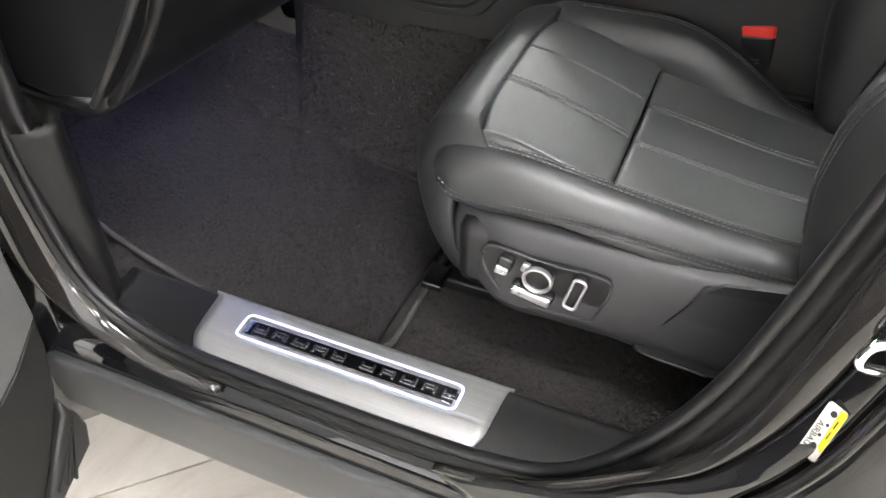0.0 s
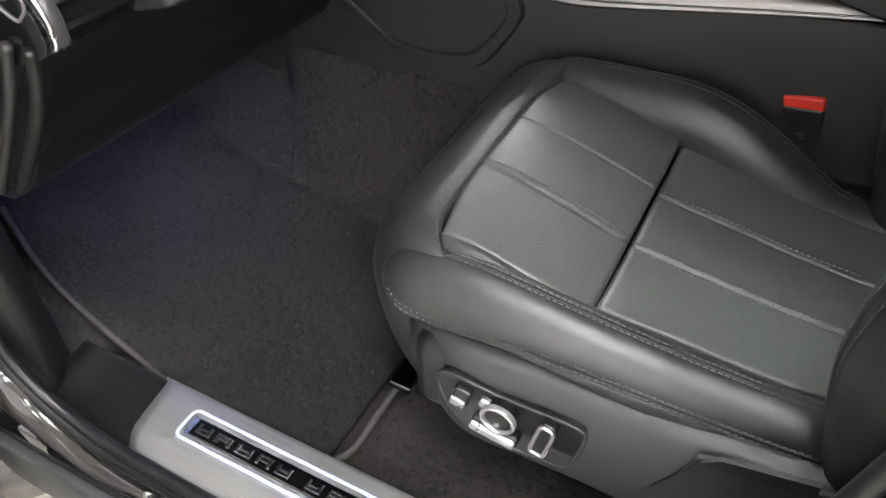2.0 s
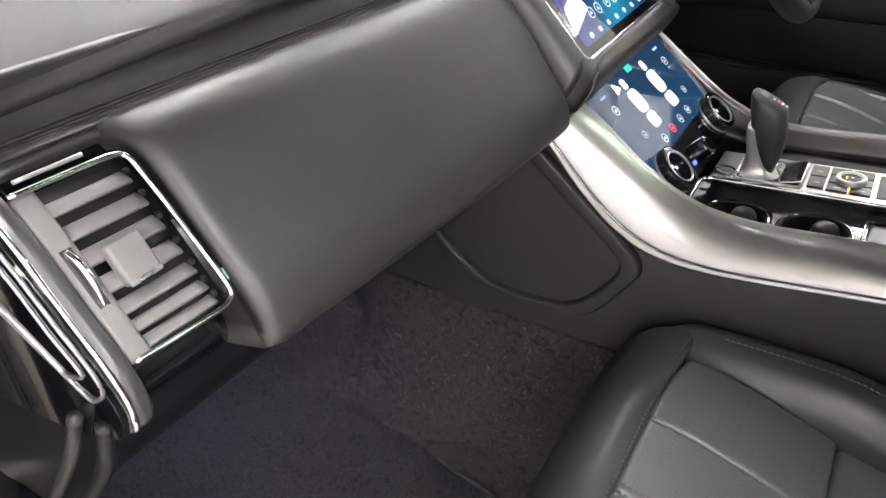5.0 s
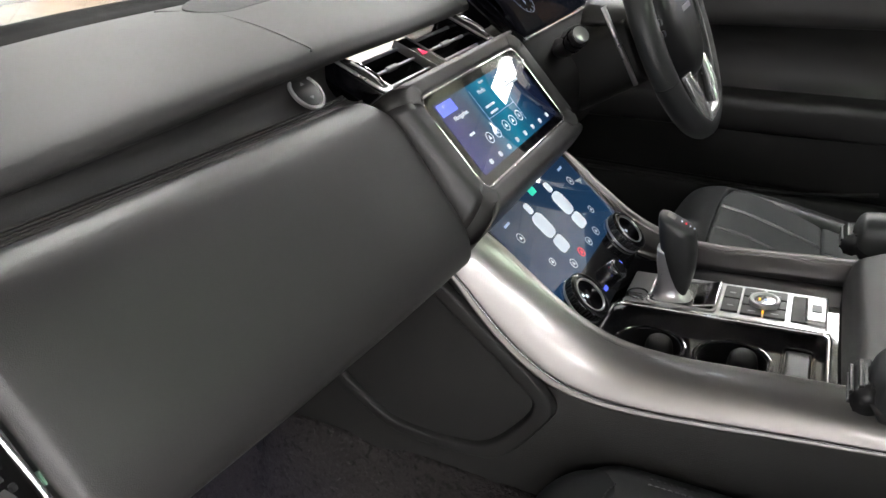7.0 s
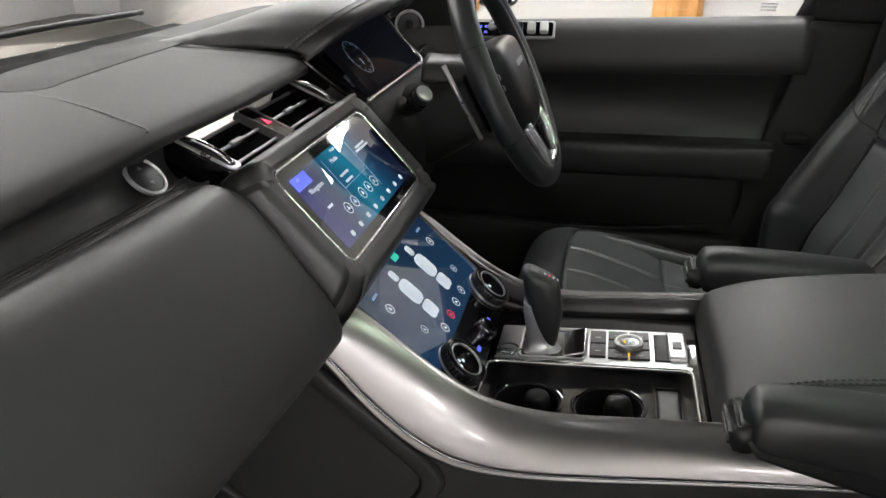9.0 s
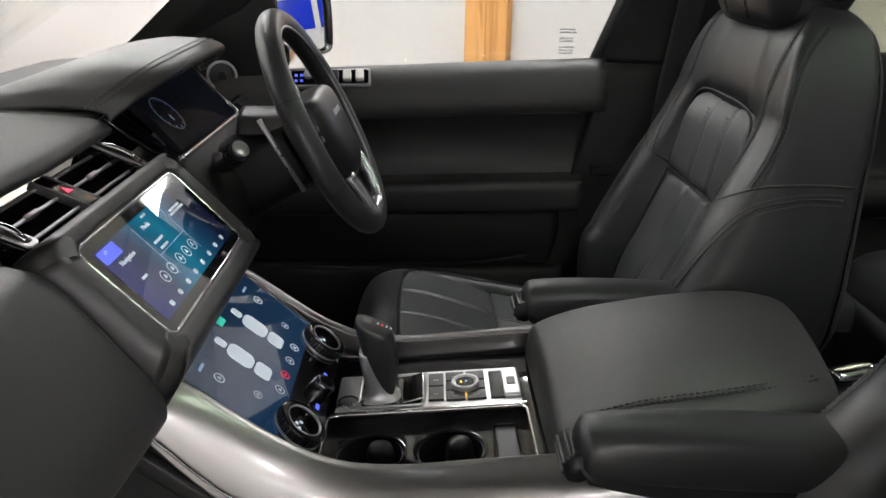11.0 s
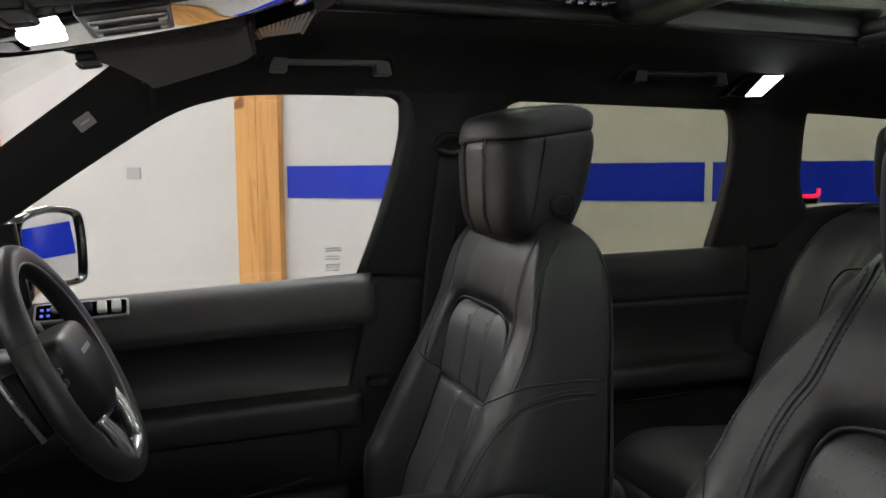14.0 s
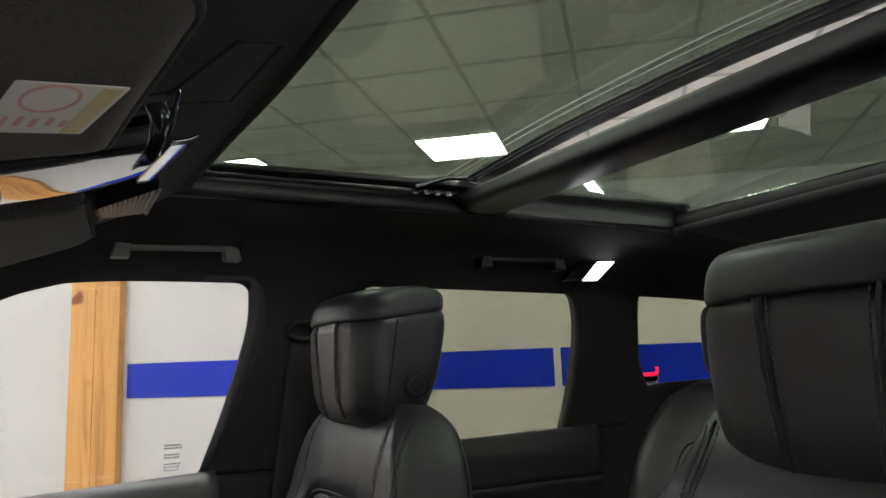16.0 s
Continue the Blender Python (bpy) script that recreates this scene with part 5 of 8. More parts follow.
# front pillar lower trim by the footwell
sheet("kick_trim", [[(x, y, z) for x, y in ((-1.0, -0.60), (-0.80, -0.615), (-0.66, -0.65), (-0.60, -0.70), (-0.635, -0.74))] for z in (0.50, 0.60, 0.72, 0.80)], PLASTIC, body, out=(0.4, 1, 0), thick=0.02, nu=30, nv=20, label="grained black plastic kick panel")
sheet("pillar_trim", [[(x, y, z) for x, y in ((-0.90, -0.64), (-0.75, -0.665), (-0.64, -0.70), (-0.615, -0.725), (-0.645, -0.742))] for z in (0.80, 0.95, 1.10, 1.25)], PLASTIC_SOFT, body, out=(0.5, 0.8, 0), thick=0.02, nu=30, nv=20)
sheet("wing", [[(x, y, z) for x, y in ((-0.66, -0.755), (-0.70, -0.80), (-0.78, -0.86), (-1.6, -0.93))] for z in (0.30, 0.6, 1.0, 1.15)], PAINT, body, out=(0.2, -1, 0), thick=0.02, nu=24, nv=20)

# open front passenger door
pd = thing("door_1", "open black front passenger door with grained lower trim and rubber seal", "car door", kind="structure")
def slab(name, outline, x0, x1, mat, label="", bevel=0.004):
    return part(name, prism(outline, "x", x0, x1, bevel), mat, pd, label)


slab("door_shell", [(-0.795, 1.16), (-0.812, 0.80), (-0.820, 0.70), (-0.819, 0.600), (-0.870, 0.550), (-0.905, 0.528), (-1.05, 0.47), (-1.72, 0.47), (-1.74, 1.16)], -0.66, -0.60, DOOR_SHELL, "satin grey painted door edge")
slab("lower_trim", [(-0.819, 0.597), (-0.821, 0.55), (-0.836, 0.475), (-0.866, 0.413), (-0.914, 0.335), (-0.95, 0.28), (-1.70, 0.28), (-1.70, 0.468), (-1.05, 0.466), (-0.905, 0.524), (-0.870, 0.546)], -0.66, -0.602, PLASTIC, "dark grained lower door trim")
slab("weatherstrip", [(-0.840, 0.470), (-0.834, 0.440), (-0.826, 0.424), (-0.820, 0.392), (-0.828, 0.355), (-0.86, 0.335), (-0.899, 0.310), (-0.920, 0.318), (-0.870, 0.405), (-0.846, 0.44)], -0.645, -0.594, RUBBER, "torn black rubber door corner", 0.006)
for k in range(3):
    slab("rubber_rib", [(-0.838 - 0.006 * k, 0.43 - 0.012 * k), (-0.835 - 0.006 * k, 0.43 - 0.012 * k), (-0.868 - 0.014 * k, 0.33 + 0.004 * k), (-0.871 - 0.014 * k, 0.33 + 0.004 * k)], -0.60, -0.590, INK, "", 0)
part("door_rubber", tube([(-0.668, -0.83, 1.1), (-0.668, -0.84, 0.75), (-0.668, -0.86, 0.58), (-0.668, -1.0, 0.50), (-0.668, -1.6, 0.49)], 0.012, 10, 60), RUBBER, pd)

part("firewall", box(0.04, 1.5, 0.72, 0.01, pose(-1.10, 0, 0.715)), PLASTIC_SOFT, carpet)

# ---- dashboard ----
dash = thing("dashboard", "black leather dashboard with satin silver trim", "dashboard")


def bow(y):
    """How far the dashboard comes back towards the seats at y (nearest in the middle)."""
    return 0.047 * math.cos(min(1.0, abs(y) / 0.62) * math.pi / 2) if abs(y) < 0.62 else -0.02 * (abs(y) - 0.62)


PAD = [(-0.500, 1.150), (-0.474, 1.1565), (-0.446, 1.147), (-0.419, 1.117), (-0.392, 1.081), (-0.372, 1.054), (-0.362, 1.030), (-0.366, 1.012), (-0.388, 1.003), (-0.44, 0.990)]
ys = (-0.582, -0.50, -0.40, -0.30, -0.21, -0.1655)
sheet("glovebox_pad", [[(x + bow(y) * 1.0, y, z) for x, z in PAD] for y in ys], LEATHER_DASH, dash, out=(1, 0, 0.5), thick=0.02, nu=60, nv=40, sink=0.003, width=0.006, label="smooth black leather pad")
ys = (0.165, 0.25, 0.40, 0.58)
sheet("knee_pad", [[(x + bow(y) - 0.03, y, z - 0.01) for x, z in PAD] for y in ys], LEATHER_DASH, dash, out=(1, 0, 0.5), thick=0.02, nu=50, nv=20)
# dark lower panels under the pad
LOWER = [(-0.40, 1.000), (-0.43, 0.985), (-0.47, 0.94), (-0.52, 0.86), (-0.556, 0.80), (-0.64, 0.80), (-0.80, 0.83)]
sheet("lower_panel", [[(x + bow(y) * 0.6 - 0.01, y, z) for x, z in LOWER] for y in (-0.665, -0.5, -0.3, -0.15)], PLASTIC_SOFT, dash, out=(1, 0, -0.3), thick=0.015, nu=40, nv=20)
sheet("lower_panel", [[(x + bow(y) * 0.6 - 0.05, y, z) for x, z in LOWER] for y in (0.15, 0.3, 0.5, 0.70)], PLASTIC_SOFT, dash, out=(1, 0, -0.3), thick=0.015, nu=40, nv=20)
# ribbed recess between pad and top
REC = [(-0.490, 1.150), (-0.505, 1.146), (-0.520, 1.152), (-0.530, 1.166), (-0.530, 1.185)]
sheet("recess", [[(x + bow(y), y, z) for x, z in REC] for y in (-0.66, -0.5, -0.3, -0.15)], LEATHER_DASH, dash, out=(1, 0, 0.6), thick=0.01, nu=30, nv=20)
for k in range(9):
    t = k / 8
    part("rib", tube([(-0.490 - 0.022 * t + bow(y), y, 1.1515 - 0.0035 * math.sin(t * 3.1) + 0.002 * t) for y in (-0.66, -0.5, -0.35, -0.2, -0.15)], 0.0013, 5, 24), LEATHER_DASH, dash)
# top
TOPX = [(-0.532, 1.176), (-0.522, 1.181), (-0.524, 1.190), (-0.545, 1.1985), (-0.60, 1.203), (-0.70, 1.204), (-0.78, 1.197), (-0.83, 1.182), (-0.88, 1.150)]
sheet("top_pad", [[(x + bow(y) * (1.0 if x > -0.6 else 0.5), y, z + 0.004 * math.cos(y * 2.2) - 0.045 * max(0, -y - 0.22)) for x, z in TOPX] for y in (-0.70, -0.6, -0.4, -0.2, 0.0, 0.18)], DASH_TOP, dash, out=(0, 0, 1), thick=0.015, nu=60, nv=40, label="soft black leather dash top")
sheet("top_pad", [[(x + bow(y) * (1.0 if x > -0.6 else 0.5) - 0.02, y, z + 0.004 * math.cos(y * 2.2)) for x, z in TOPX] for y in (0.181, 0.3, 0.5, 0.6, 0.72)], DASH_TOP, dash, out=(0, 0, 1), thick=0.015, nu=50, nv=30)
part("top_seam", tube([(-0.480, -0.180, 1.2022), (-0.492, -0.171, 1.2040), (-0.582, -0.129, 1.2078), (-0.675, -0.098, 1.2078), (-0.741, -0.107, 1.2045)], 0.0010, 6, 60), LEATHER, dash)
LIDX = [(-0.652, -0.085), (-0.656, -0.03), (-0.663, 0.087), (-0.668, 0.215), (-0.682, 0.245), (-0.72, 0.25), (-0.752, 0.23), (-0.755, 0.10), (-0.748, -0.02), (-0.72, -0.085), (-0.685, -0.105)]
part("speaker_cover", prism([tuple(p[:2]) for p in crs([(a, b, 0) for a, b in LIDX], 60, True)], "z", 1.202, 1.2092, 0.0012), PERF, dash, "dark perforated speaker cover")

# side air vent at the dash end
vent = thing("side_vent", "black slatted air vent with chrome surround at the dash end", "air vent")
VP = np.array([(-0.486, 1.150), (-0.474, 1.1535), (-0.455, 1.146), (-0.430, 1.117), (-0.404, 1.081), (-0.386, 1.056), (-0.376, 1.034), (-0.380, 1.014), (-0.402, 1.003)])
sheet("vent_shell", [[(x - 0.022 - 0.10 * max(0, -y - 0.60), y, z - 0.010) for x, z in VP] for y in (-0.585, -0.62, -0.66)], PIANO, vent, out=(1, 0, 0.5), thick=0.01, nu=40, nv=10)
vc = crs([(x, 0, z) for x, z in VP], 60)


def on_vent(t, y, lift=0.0):
    k = min(max(t, 0), 1) * 59
    i = int(min(k, 58))
    p = vc[i] + (vc[i + 1] - vc[i]) * (k - i)
    tg = vc[i + 1] - vc[i]
    n = np.array((-tg[2], 0, tg[0]))
    n /= np.linalg.norm(n)
    if n[0] + n[2] < 0:
        n = -n
    q = p + n * lift
    return (q[0] - 0.10 * max(0, -y - 0.60), y, q[2])


fr = [(0.262, -0.664), (0.262, -0.625), (0.264, -0.600), (0.278, -0.592), (0.31, -0.590), (0.42, -0.588), (0.56, -0.586), (0.615, -0.586), (0.638, -0.589), (0.65, -0.600), (0.65, -0.63), (0.645, -0.662)]
part("vent_frame", tube([on_vent(t, y, 0.002) for t, y in fr], 0.0020, 8, 90), CHROME, vent, "bright chrome surround")
part("vent_back", skin([[on_vent(t, y, -0.020) for t in (0.2, 0.4, 0.6, 0.7)] for y in (-0.58, -0.66)], 20, 6, 0.003, out=(1, 0, 0.5)), INK, vent)
for k in range(7):
    t = 0.310 + 0.0505 * k
    part("slat", skin([[on_vent(t + 0.016, y, -0.001), on_vent(t, y, -0.004), on_vent(t - 0.015, y, -0.008)] for y in (-0.596, -0.62, -0.650)], 8, 6, 0.0022, out=(0.5, 0, 1)), VENT_GREY, vent, "grey vent slat")
    part("slat_pivot", box(0.004, 0.004, 0.004, 0.001, Matrix.Translation(on_vent(t - 0.008, -0.593, -0.006))), INK, vent)
tab_n = Matrix.Translation(on_vent(0.445, -0.629, 0.004)) @ pose(0, 0, 0, 0, 54, 0)
sl = part("slider", box(0.028, 0.025, 0.010, 0.003, tab_n), VENT_GREY, vent, "grey slider tab")
part("slider_edge", box(0.003, 0.023, 0.004, 0.001, tab_n @ pose(0.0135, 0, 0.0035)), KEY_SILVER, sl)
part("vent_cheek", skin([[on_vent(t, y, l) for t in (0.262, 0.35, 0.45, 0.55, 0.648)] for y, l in ((-0.648, -0.003), (-0.651, 0.0005), (-0.6635, 0.0005))], 30, 12, 0.008, out=(1, 0, 0.5)), VENT_GREY, vent, "grey vent cheek")
part("wheel_slot", skin([[on_vent(t, y, 0.0012) for t in (0.385, 0.42, 0.46, 0.495)] for y in (-0.653, -0.660)], 12, 6, 0.002, out=(1, 0, 0.5)), INK, vent)
part("thumb_wheel", tube([on_vent(0.39, -0.6565, 0.001), on_vent(0.415, -0.6565, 0.006), on_vent(0.445, -0.6565, 0.007), on_vent(0.47, -0.6565, 0.005), on_vent(0.49, -0.6565, 0.001)], 0.0028, 8, 24), CHROME, vent)
part("edge_strip", skin([[on_vent(t, y, l) for t in (0.0, 0.12, 0.3, 0.5, 0.66, 0.76, 0.86, 0.94)] for y, l in ((-0.6645, -0.004), (-0.666, 0.003), (-0.672, 0.005), (-0.678, 0.0035))], 70, 12, 0.010, out=(1, 0, 0.5)), EDGE_GREY, vent, "satin dark grey strip")
part("edge_line", tube([on_vent(t, -0.6785, 0.0035) for t in (0.0, 0.12, 0.3, 0.5, 0.66, 0.76, 0.86, 0.97)], 0.0022, 8, 70), CHROME, vent, "bright chrome line")
part("shell_line", tube([on_vent(0.225, y, 0.0005) for y in (-0.655, -0.63, -0.612)], 0.0016, 6, 10), KEY_SILVER, vent)
cap = [(x - 0.006, z - 0.002) for x, z in VP] + [(-0.46, 0.985), (-0.56, 0.98), (-0.66, 1.02), (-0.70, 1.10), (-0.62, 1.16)]
part("end_cap", prism(crs([(a, b, 0) for a, b in cap], 60, True)[:, :2], "y", -0.686, -0.672, 0.002), PIANO, vent, "gloss black end cap")
for ins, r in ((0.0, 0.0014), (0.020, 0.0012)):
    part("end_line", tube([(-0.56 + ins, -0.6865, 1.150 - ins), (-0.50 + ins * 0.3, -0.6865, 1.150 - ins), (-0.452, -0.6865, 1.136 - ins), (-0.41 - ins * 0.6, -0.6865, 1.085 - ins * 0.4), (-0.389 - ins * 0.8, -0.6865, 1.055 + ins * 0.1), (-0.396 - ins * 0.8, -0.6865, 1.040 + ins * 0.5), (-0.412 - ins, -0.6865, 1.039 + ins * 0.6), (-0.47 - ins, -0.6865, 1.080 + ins * 0.5), (-0.56, -0.6865, 1.13)], r, 6, 70), SATIN_STRIP, vent)
part("hinge_tag", box(0.003, 0.006, 0.009, 0.0005, Matrix.Translation(on_vent(0.575, -0.579, -0.001)) @ pose(0, 0, 0, 0, -30, 0)), TAG_GREEN, vent, "pale green tag")
# rubber seal round the dash end
part("end_seal", tube([(-0.405, -0.684, 1.012), (-0.424, -0.684, 0.963), (-0.452, -0.684, 0.921), (-0.50, -0.684, 0.858), (-0.515, -0.682, 0.842), (-0.53, -0.675, 0.832)], 0.006, 10, 50), PLASTIC, dash)
part("end_seal", tube([(-0.424, -0.690, 1.014), (-0.450, -0.690, 0.963), (-0.498, -0.690, 0.893), (-0.540, -0.688, 0.838), (-0.552, -0.680, 0.828)], 0.005, 10, 50), RUBBER, dash)
part("end_panel", prism([(-0.43, 0.99), (-0.47, 0.90), (-0.54, 0.835), (-0.62, 0.82), (-0.80, 0.85), (-0.80, 1.16), (-0.60, 1.16)], "y", -0.675, -0.655, 0.002), PLASTIC_SOFT, dash)

# start button in the recess
kb = thing("dash_button", "round black button with a silver ring in the dash recess", "button")
KM = Matrix.Translation((-0.484, -0.191, 1.164)) @ pose(0, 0, 0, 0, 44, 0)
KM = KM @ pose(0, 0, 0.003)
part("button_face", ring(0, 0.0165, 0.0022, 36, KM, 0.001), PLASTIC_SOFT, kb)
part("button_ring", ring(0.0165, 0.0205, 0.0030, 40, KM, 0.0012), KEY_SILVER, kb, "bright ring")
for z in (-0.008, 0.008):
    part("arrow_mark", prism([(-0.003, -0.0015), (0.003, -0.0015), (0, 0.002)], "z", 0.0022, 0.0026), KEY_PRINT, kb).matrix_basis = KM @ pose(-z, 0, 0, 0, 0, 90 if z > 0 else -90)

# centre vents
cv = thing("centre_vent", "black centre air vents with chrome bars and hazard button", "air vent")
CM = Matrix.Translation((-0.4645, 0.008, 1.168)) @ pose(0, 0, 0, 0, 23, 0)
part("vent_box", box(0.082, 0.27, 0.02, 0.004, CM @ pose(0, 0, -0.038)), VOID, cv, "black vent duct")
for y in (-0.128, 0.128):
    part("duct_side", box(0.078, 0.004, 0.03, 0.001, CM @ pose(0, y * 0.97, -0.018)), VOID, cv)
part("vent_sill", box(0.006, 0.27, 0.012, 0.002, CM @ pose(0.043, 0, -0.006)), PIANO, cv)
for y in (-0.132, 0.132):
    ch = part("vent_cheek", flat(rrect(0.078, 0.022, 0.008), -0.018, 0.003, CM @ pose(0.0, y, 0), 0.002), PIANO, cv, "gloss black vent cheek")
    part("cheek_frame", flat(rrect(0.074, 0.019, 0.006), 0.003, 0.0052, CM @ pose(0.0, y, 0), 0.001), KEY_SILVER, ch, "satin silver frame")
    part("wheel_slot", flat(rrect(0.056, 0.011, 0.004), 0.0052, 0.0058, CM @ pose(0.004, y, 0)), INK, ch)
    part("thumb_wheel", tube([(CM @ Vector((x, y, z)))[:] for x, z in ((-0.020, 0.0045), (-0.008, 0.0085), (0.006, 0.0095), (0.018, 0.0085), (0.029, 0.0045))], 0.0032, 8, 24), CHROME, ch)
for y in (-0.067, 0.067):
    for k in (-0.022, 0.0, 0.022):
        part("slat", box(0.0032, 0.106, 0.016, 0.001, CM @ pose(k + 0.001, y, -0.016, 0, 12, 0)), VOID, cv)
        part("slat_edge", box(0.0036, 0.106, 0.0030, 0.001, CM @ pose(k + 0.0030, y, -0.0065)), SATIN_STRIP, cv)
    part("tab", box(0.006, 0.024, 0.006, 0.002, CM @ pose(0.0035, y, -0.0055)), SATIN_STRIP, cv)
hz = part("hazard_button", box(0.060, 0.024, 0.010, 0.002, CM @ pose(0.004, 0, -0.006)), PIANO, cv, "gloss black hazard button")
part("hazard_frame", box(0.062, 0.002, 0.010, 0.0008, CM @ pose(0.004, 0.013, -0.005)), SATIN_STRIP, hz)
part("hazard_frame", box(0.062, 0.002, 0.010, 0.0008, CM @ pose(0.004, -0.013, -0.005)), SATIN_STRIP, hz)
tri = prism([(-0.006, -0.005), (0.006, -0.005), (0, 0.006)], "z", 0.0062, 0.0068)
tri.transform(CM @ pose(0.004, 0, -0.0068, 0, 0, 90))
part("hazard_triangle", tri, HAZARD, hz, "pink red triangle")

# upper screen in its hood
hood = thing("centre_display", "wide touch screen in a padded black hood with chrome frame", "display")
SU, SD = Vector((-0.404, 0, 1.146)), Vector((-0.329, 0, 1.066))
dirv = (SD - SU).normalized()
nrm = Vector((-dirv.z, 0, dirv.x))
nrm = nrm if nrm.z > 0 else -nrm
CEN = (SU + SD) / 2
SM = Matrix(((0, -dirv.x, nrm.x, CEN.x), (1, 0, 0, CEN.y), (0, -dirv.z, nrm.z, CEN.z), (0, 0, 0, 1)))      # local x across the car, y up the screen, z out of it
loops = []
for w, h, dy, z, r in ((0.250, 0.106, 0, 0.002, 0.010), (0.256, 0.112, 0, 0.008, 0.012), (0.262, 0.118, 0, 0.0125, 0.015), (0.280, 0.134, 0.001, 0.014, 0.022), (0.306, 0.146, -0.001, 0.0135, 0.024), (0.320, 0.156, -0.002, 0.0080, 0.026), (0.328, 0.163, -0.003, -0.003, 0.026), (0.331, 0.170, -0.006, -0.028, 0.026), (0.331, 0.178, -0.010, -0.075, 0.024)):
    loops.append([(SM @ Vector((p[0], p[1] + dy, z)))[:] for p in rrect(w, h, r)])
part("hood", loft(loops, 96, 40, caps=False), LEATHER_DASH, hood, "padded black leather surround")
part("hood_back", flat(rrect(0.30, 0.15, 0.03), -0.02, -0.002, SM), PLASTIC_SOFT, hood)
part("bezel", flat(rrect(0.252, 0.108, 0.010), 0.004, 0.0105, SM, 0.001), PIANO, hood, "gloss black glass")
part("chrome_frame", loop(rrect(0.254, 0.110, 0.011), 0.0024, 0.009, SM), CHROME, hood, "thin chrome frame")
disp = part("screen", flat(rrect(0.228, 0.086, 0.003), 0.0105, 0.0109, SM), UP_SCREEN, hood, "lit blue screen")


def ui(name, outline, mat, m, parent, z=0.0111):
    return part(name, flat(outline, z, z + 0.0002, m), mat, parent)


def shift(outline, dx, dy):
    return [(p[0] + dx, p[1] + dy) for p in outline]


def ui_icon(x, y, r, m, parent, z, mat=None):
    me = join(ring(r * 0.86, r, 0.0002, 24, pose(x, y, z)), prism([(x - r * 0.4, y - r * 0.3), (x + r * 0.4, y - r * 0.3), (x, y + r * 0.45)], "z", z, z + 0.0002))
    me.transform(m)
    part("icon", me, mat or UI_WHITE, parent)


ui("tile_edge", rrect(0.074, 0.0008, 0.0003, 2), UI_DIM, SM, disp)
ui("tile_edge", shift(rrect(0.0008, 0.062, 0.0003, 2), -0.036, 0.006), UI_DIM, SM, disp)
ui("tile_edge", shift(rrect(0.0008, 0.062, 0.0003, 2), 0.036, 0.006), UI_DIM, SM, disp)
ui("header_bar", shift(rrect(0.035, 0.014, 0.001, 2), -0.094, 0.034), UI_BLUE, SM, disp)
words("Navigation", 0.0075, SM @ pose(-0.080, 0.020, 0.0112), UI_WHITE, disp)
words("Media", 0.0075, SM @ pose(-0.012, 0.030, 0.0112), UI_WHITE, disp)
for k, (x, y, wd) in enumerate(((-0.015, 0.012, 0.024), (-0.015, 0.004, 0.020), (0.062, 0.020, 0.04), (0.062, 0.024, 0.03), (-0.085, -0.002, 0.012), (0.0, 0.039, 0.012), (-0.098, 0.037, 0.006))):
    ui("text_bar", shift(rrect(wd, 0.0028, 0.0005, 2), x, y), UI_WHITE, SM, disp)
for k in range(5):
    ui_icon(-0.060 + 0.020 * k + (0.006 if k > 1 else 0), -0.016, 0.0068, SM, disp, 0.0112)
for k in range(8):
    me = prism(shift(rrect(0.007, 0.006, 0.002, 3), -0.088 + 0.025 * k, -0.036), "z", 0.0111, 0.0113)
    me.transform(SM)
    part("icon", me, UI_WHITE, disp)

# lower screen panel between the silver rails
KNURL = box(0.0012, 0.0022, 0.008)
KNURL.materials.append(PLASTIC_SOFT)
con_disp = thing("climate_display", "sloping lower touch screen with two silver ringed dials", "display")
LU, LD = Vector((-0.345, 0, 1.046)), Vector((-0.205, 0, 0.931))
d2 = (LD - LU).normalized()
n2 = Vector((-d2.z, 0, d2.x))
n2 = n2 if n2.z > 0 else -n2
C2 = (LU + LD) / 2
LSM = Matrix(((0, -d2.x, n2.x, C2.x), (1, 0, 0, C2.y), (0, -d2.z, n2.z, C2.z), (0, 0, 0, 1)))
LEN2 = (LD - LU).length
pan = [(-0.128, -LEN2 / 2), (0.128, -LEN2 / 2), (0.135, LEN2 / 2), (-0.135, LEN2 / 2)]
part("glass_panel", flat(pan, -0.008, 0.0, LSM), PIANO, con_disp, "gloss black glass panel")
ls = part("screen", flat([(-0.118, -0.045), (0.118, -0.045), (0.121, 0.085), (-0.121, 0.085)], 0.0, 0.0004, LSM), LOW_SCREEN, con_disp, "lit dark blue climate screen")
for sx in (-1, 1):
    q = sx * 0.034
    for (dx2, dy2, w2, h2, r2) in ((0, 0.045, 0.012, 0.014, 0.004), (0, 0.020, 0.026, 0.032, 0.009), (0, -0.008, 0.024, 0.020, 0.006)):
        ui("seat_picture", shift(rrect(w2, h2, r2, 5), q + dx2, dy2), UI_WHITE, LSM, ls, 0.0005)
    ui_icon(sx * 0.088, 0.03, 0.006, LSM, ls, 0.0005)
    ui_icon(sx * 0.075, -0.012, 0.005, LSM, ls, 0.0005)
    for k in range(2):
        ui("text_bar", shift(rrect(0.014, 0.003, 0.0005, 2), sx * 0.09, 0.062 - 0.012 * k), UI_DIM, LSM, ls, 0.0005)
for k, x in enumerate((-0.045, -0.015, 0.015, 0.045)):
    ui_icon(x, -0.032, 0.0058, LSM, ls, 0.0005, UI_RED if k == 1 else None)
ui("status_chip", shift(rrect(0.016, 0.014, 0.002, 3), 0.0, 0.058), UI_GREEN, LSM, ls, 0.0005)
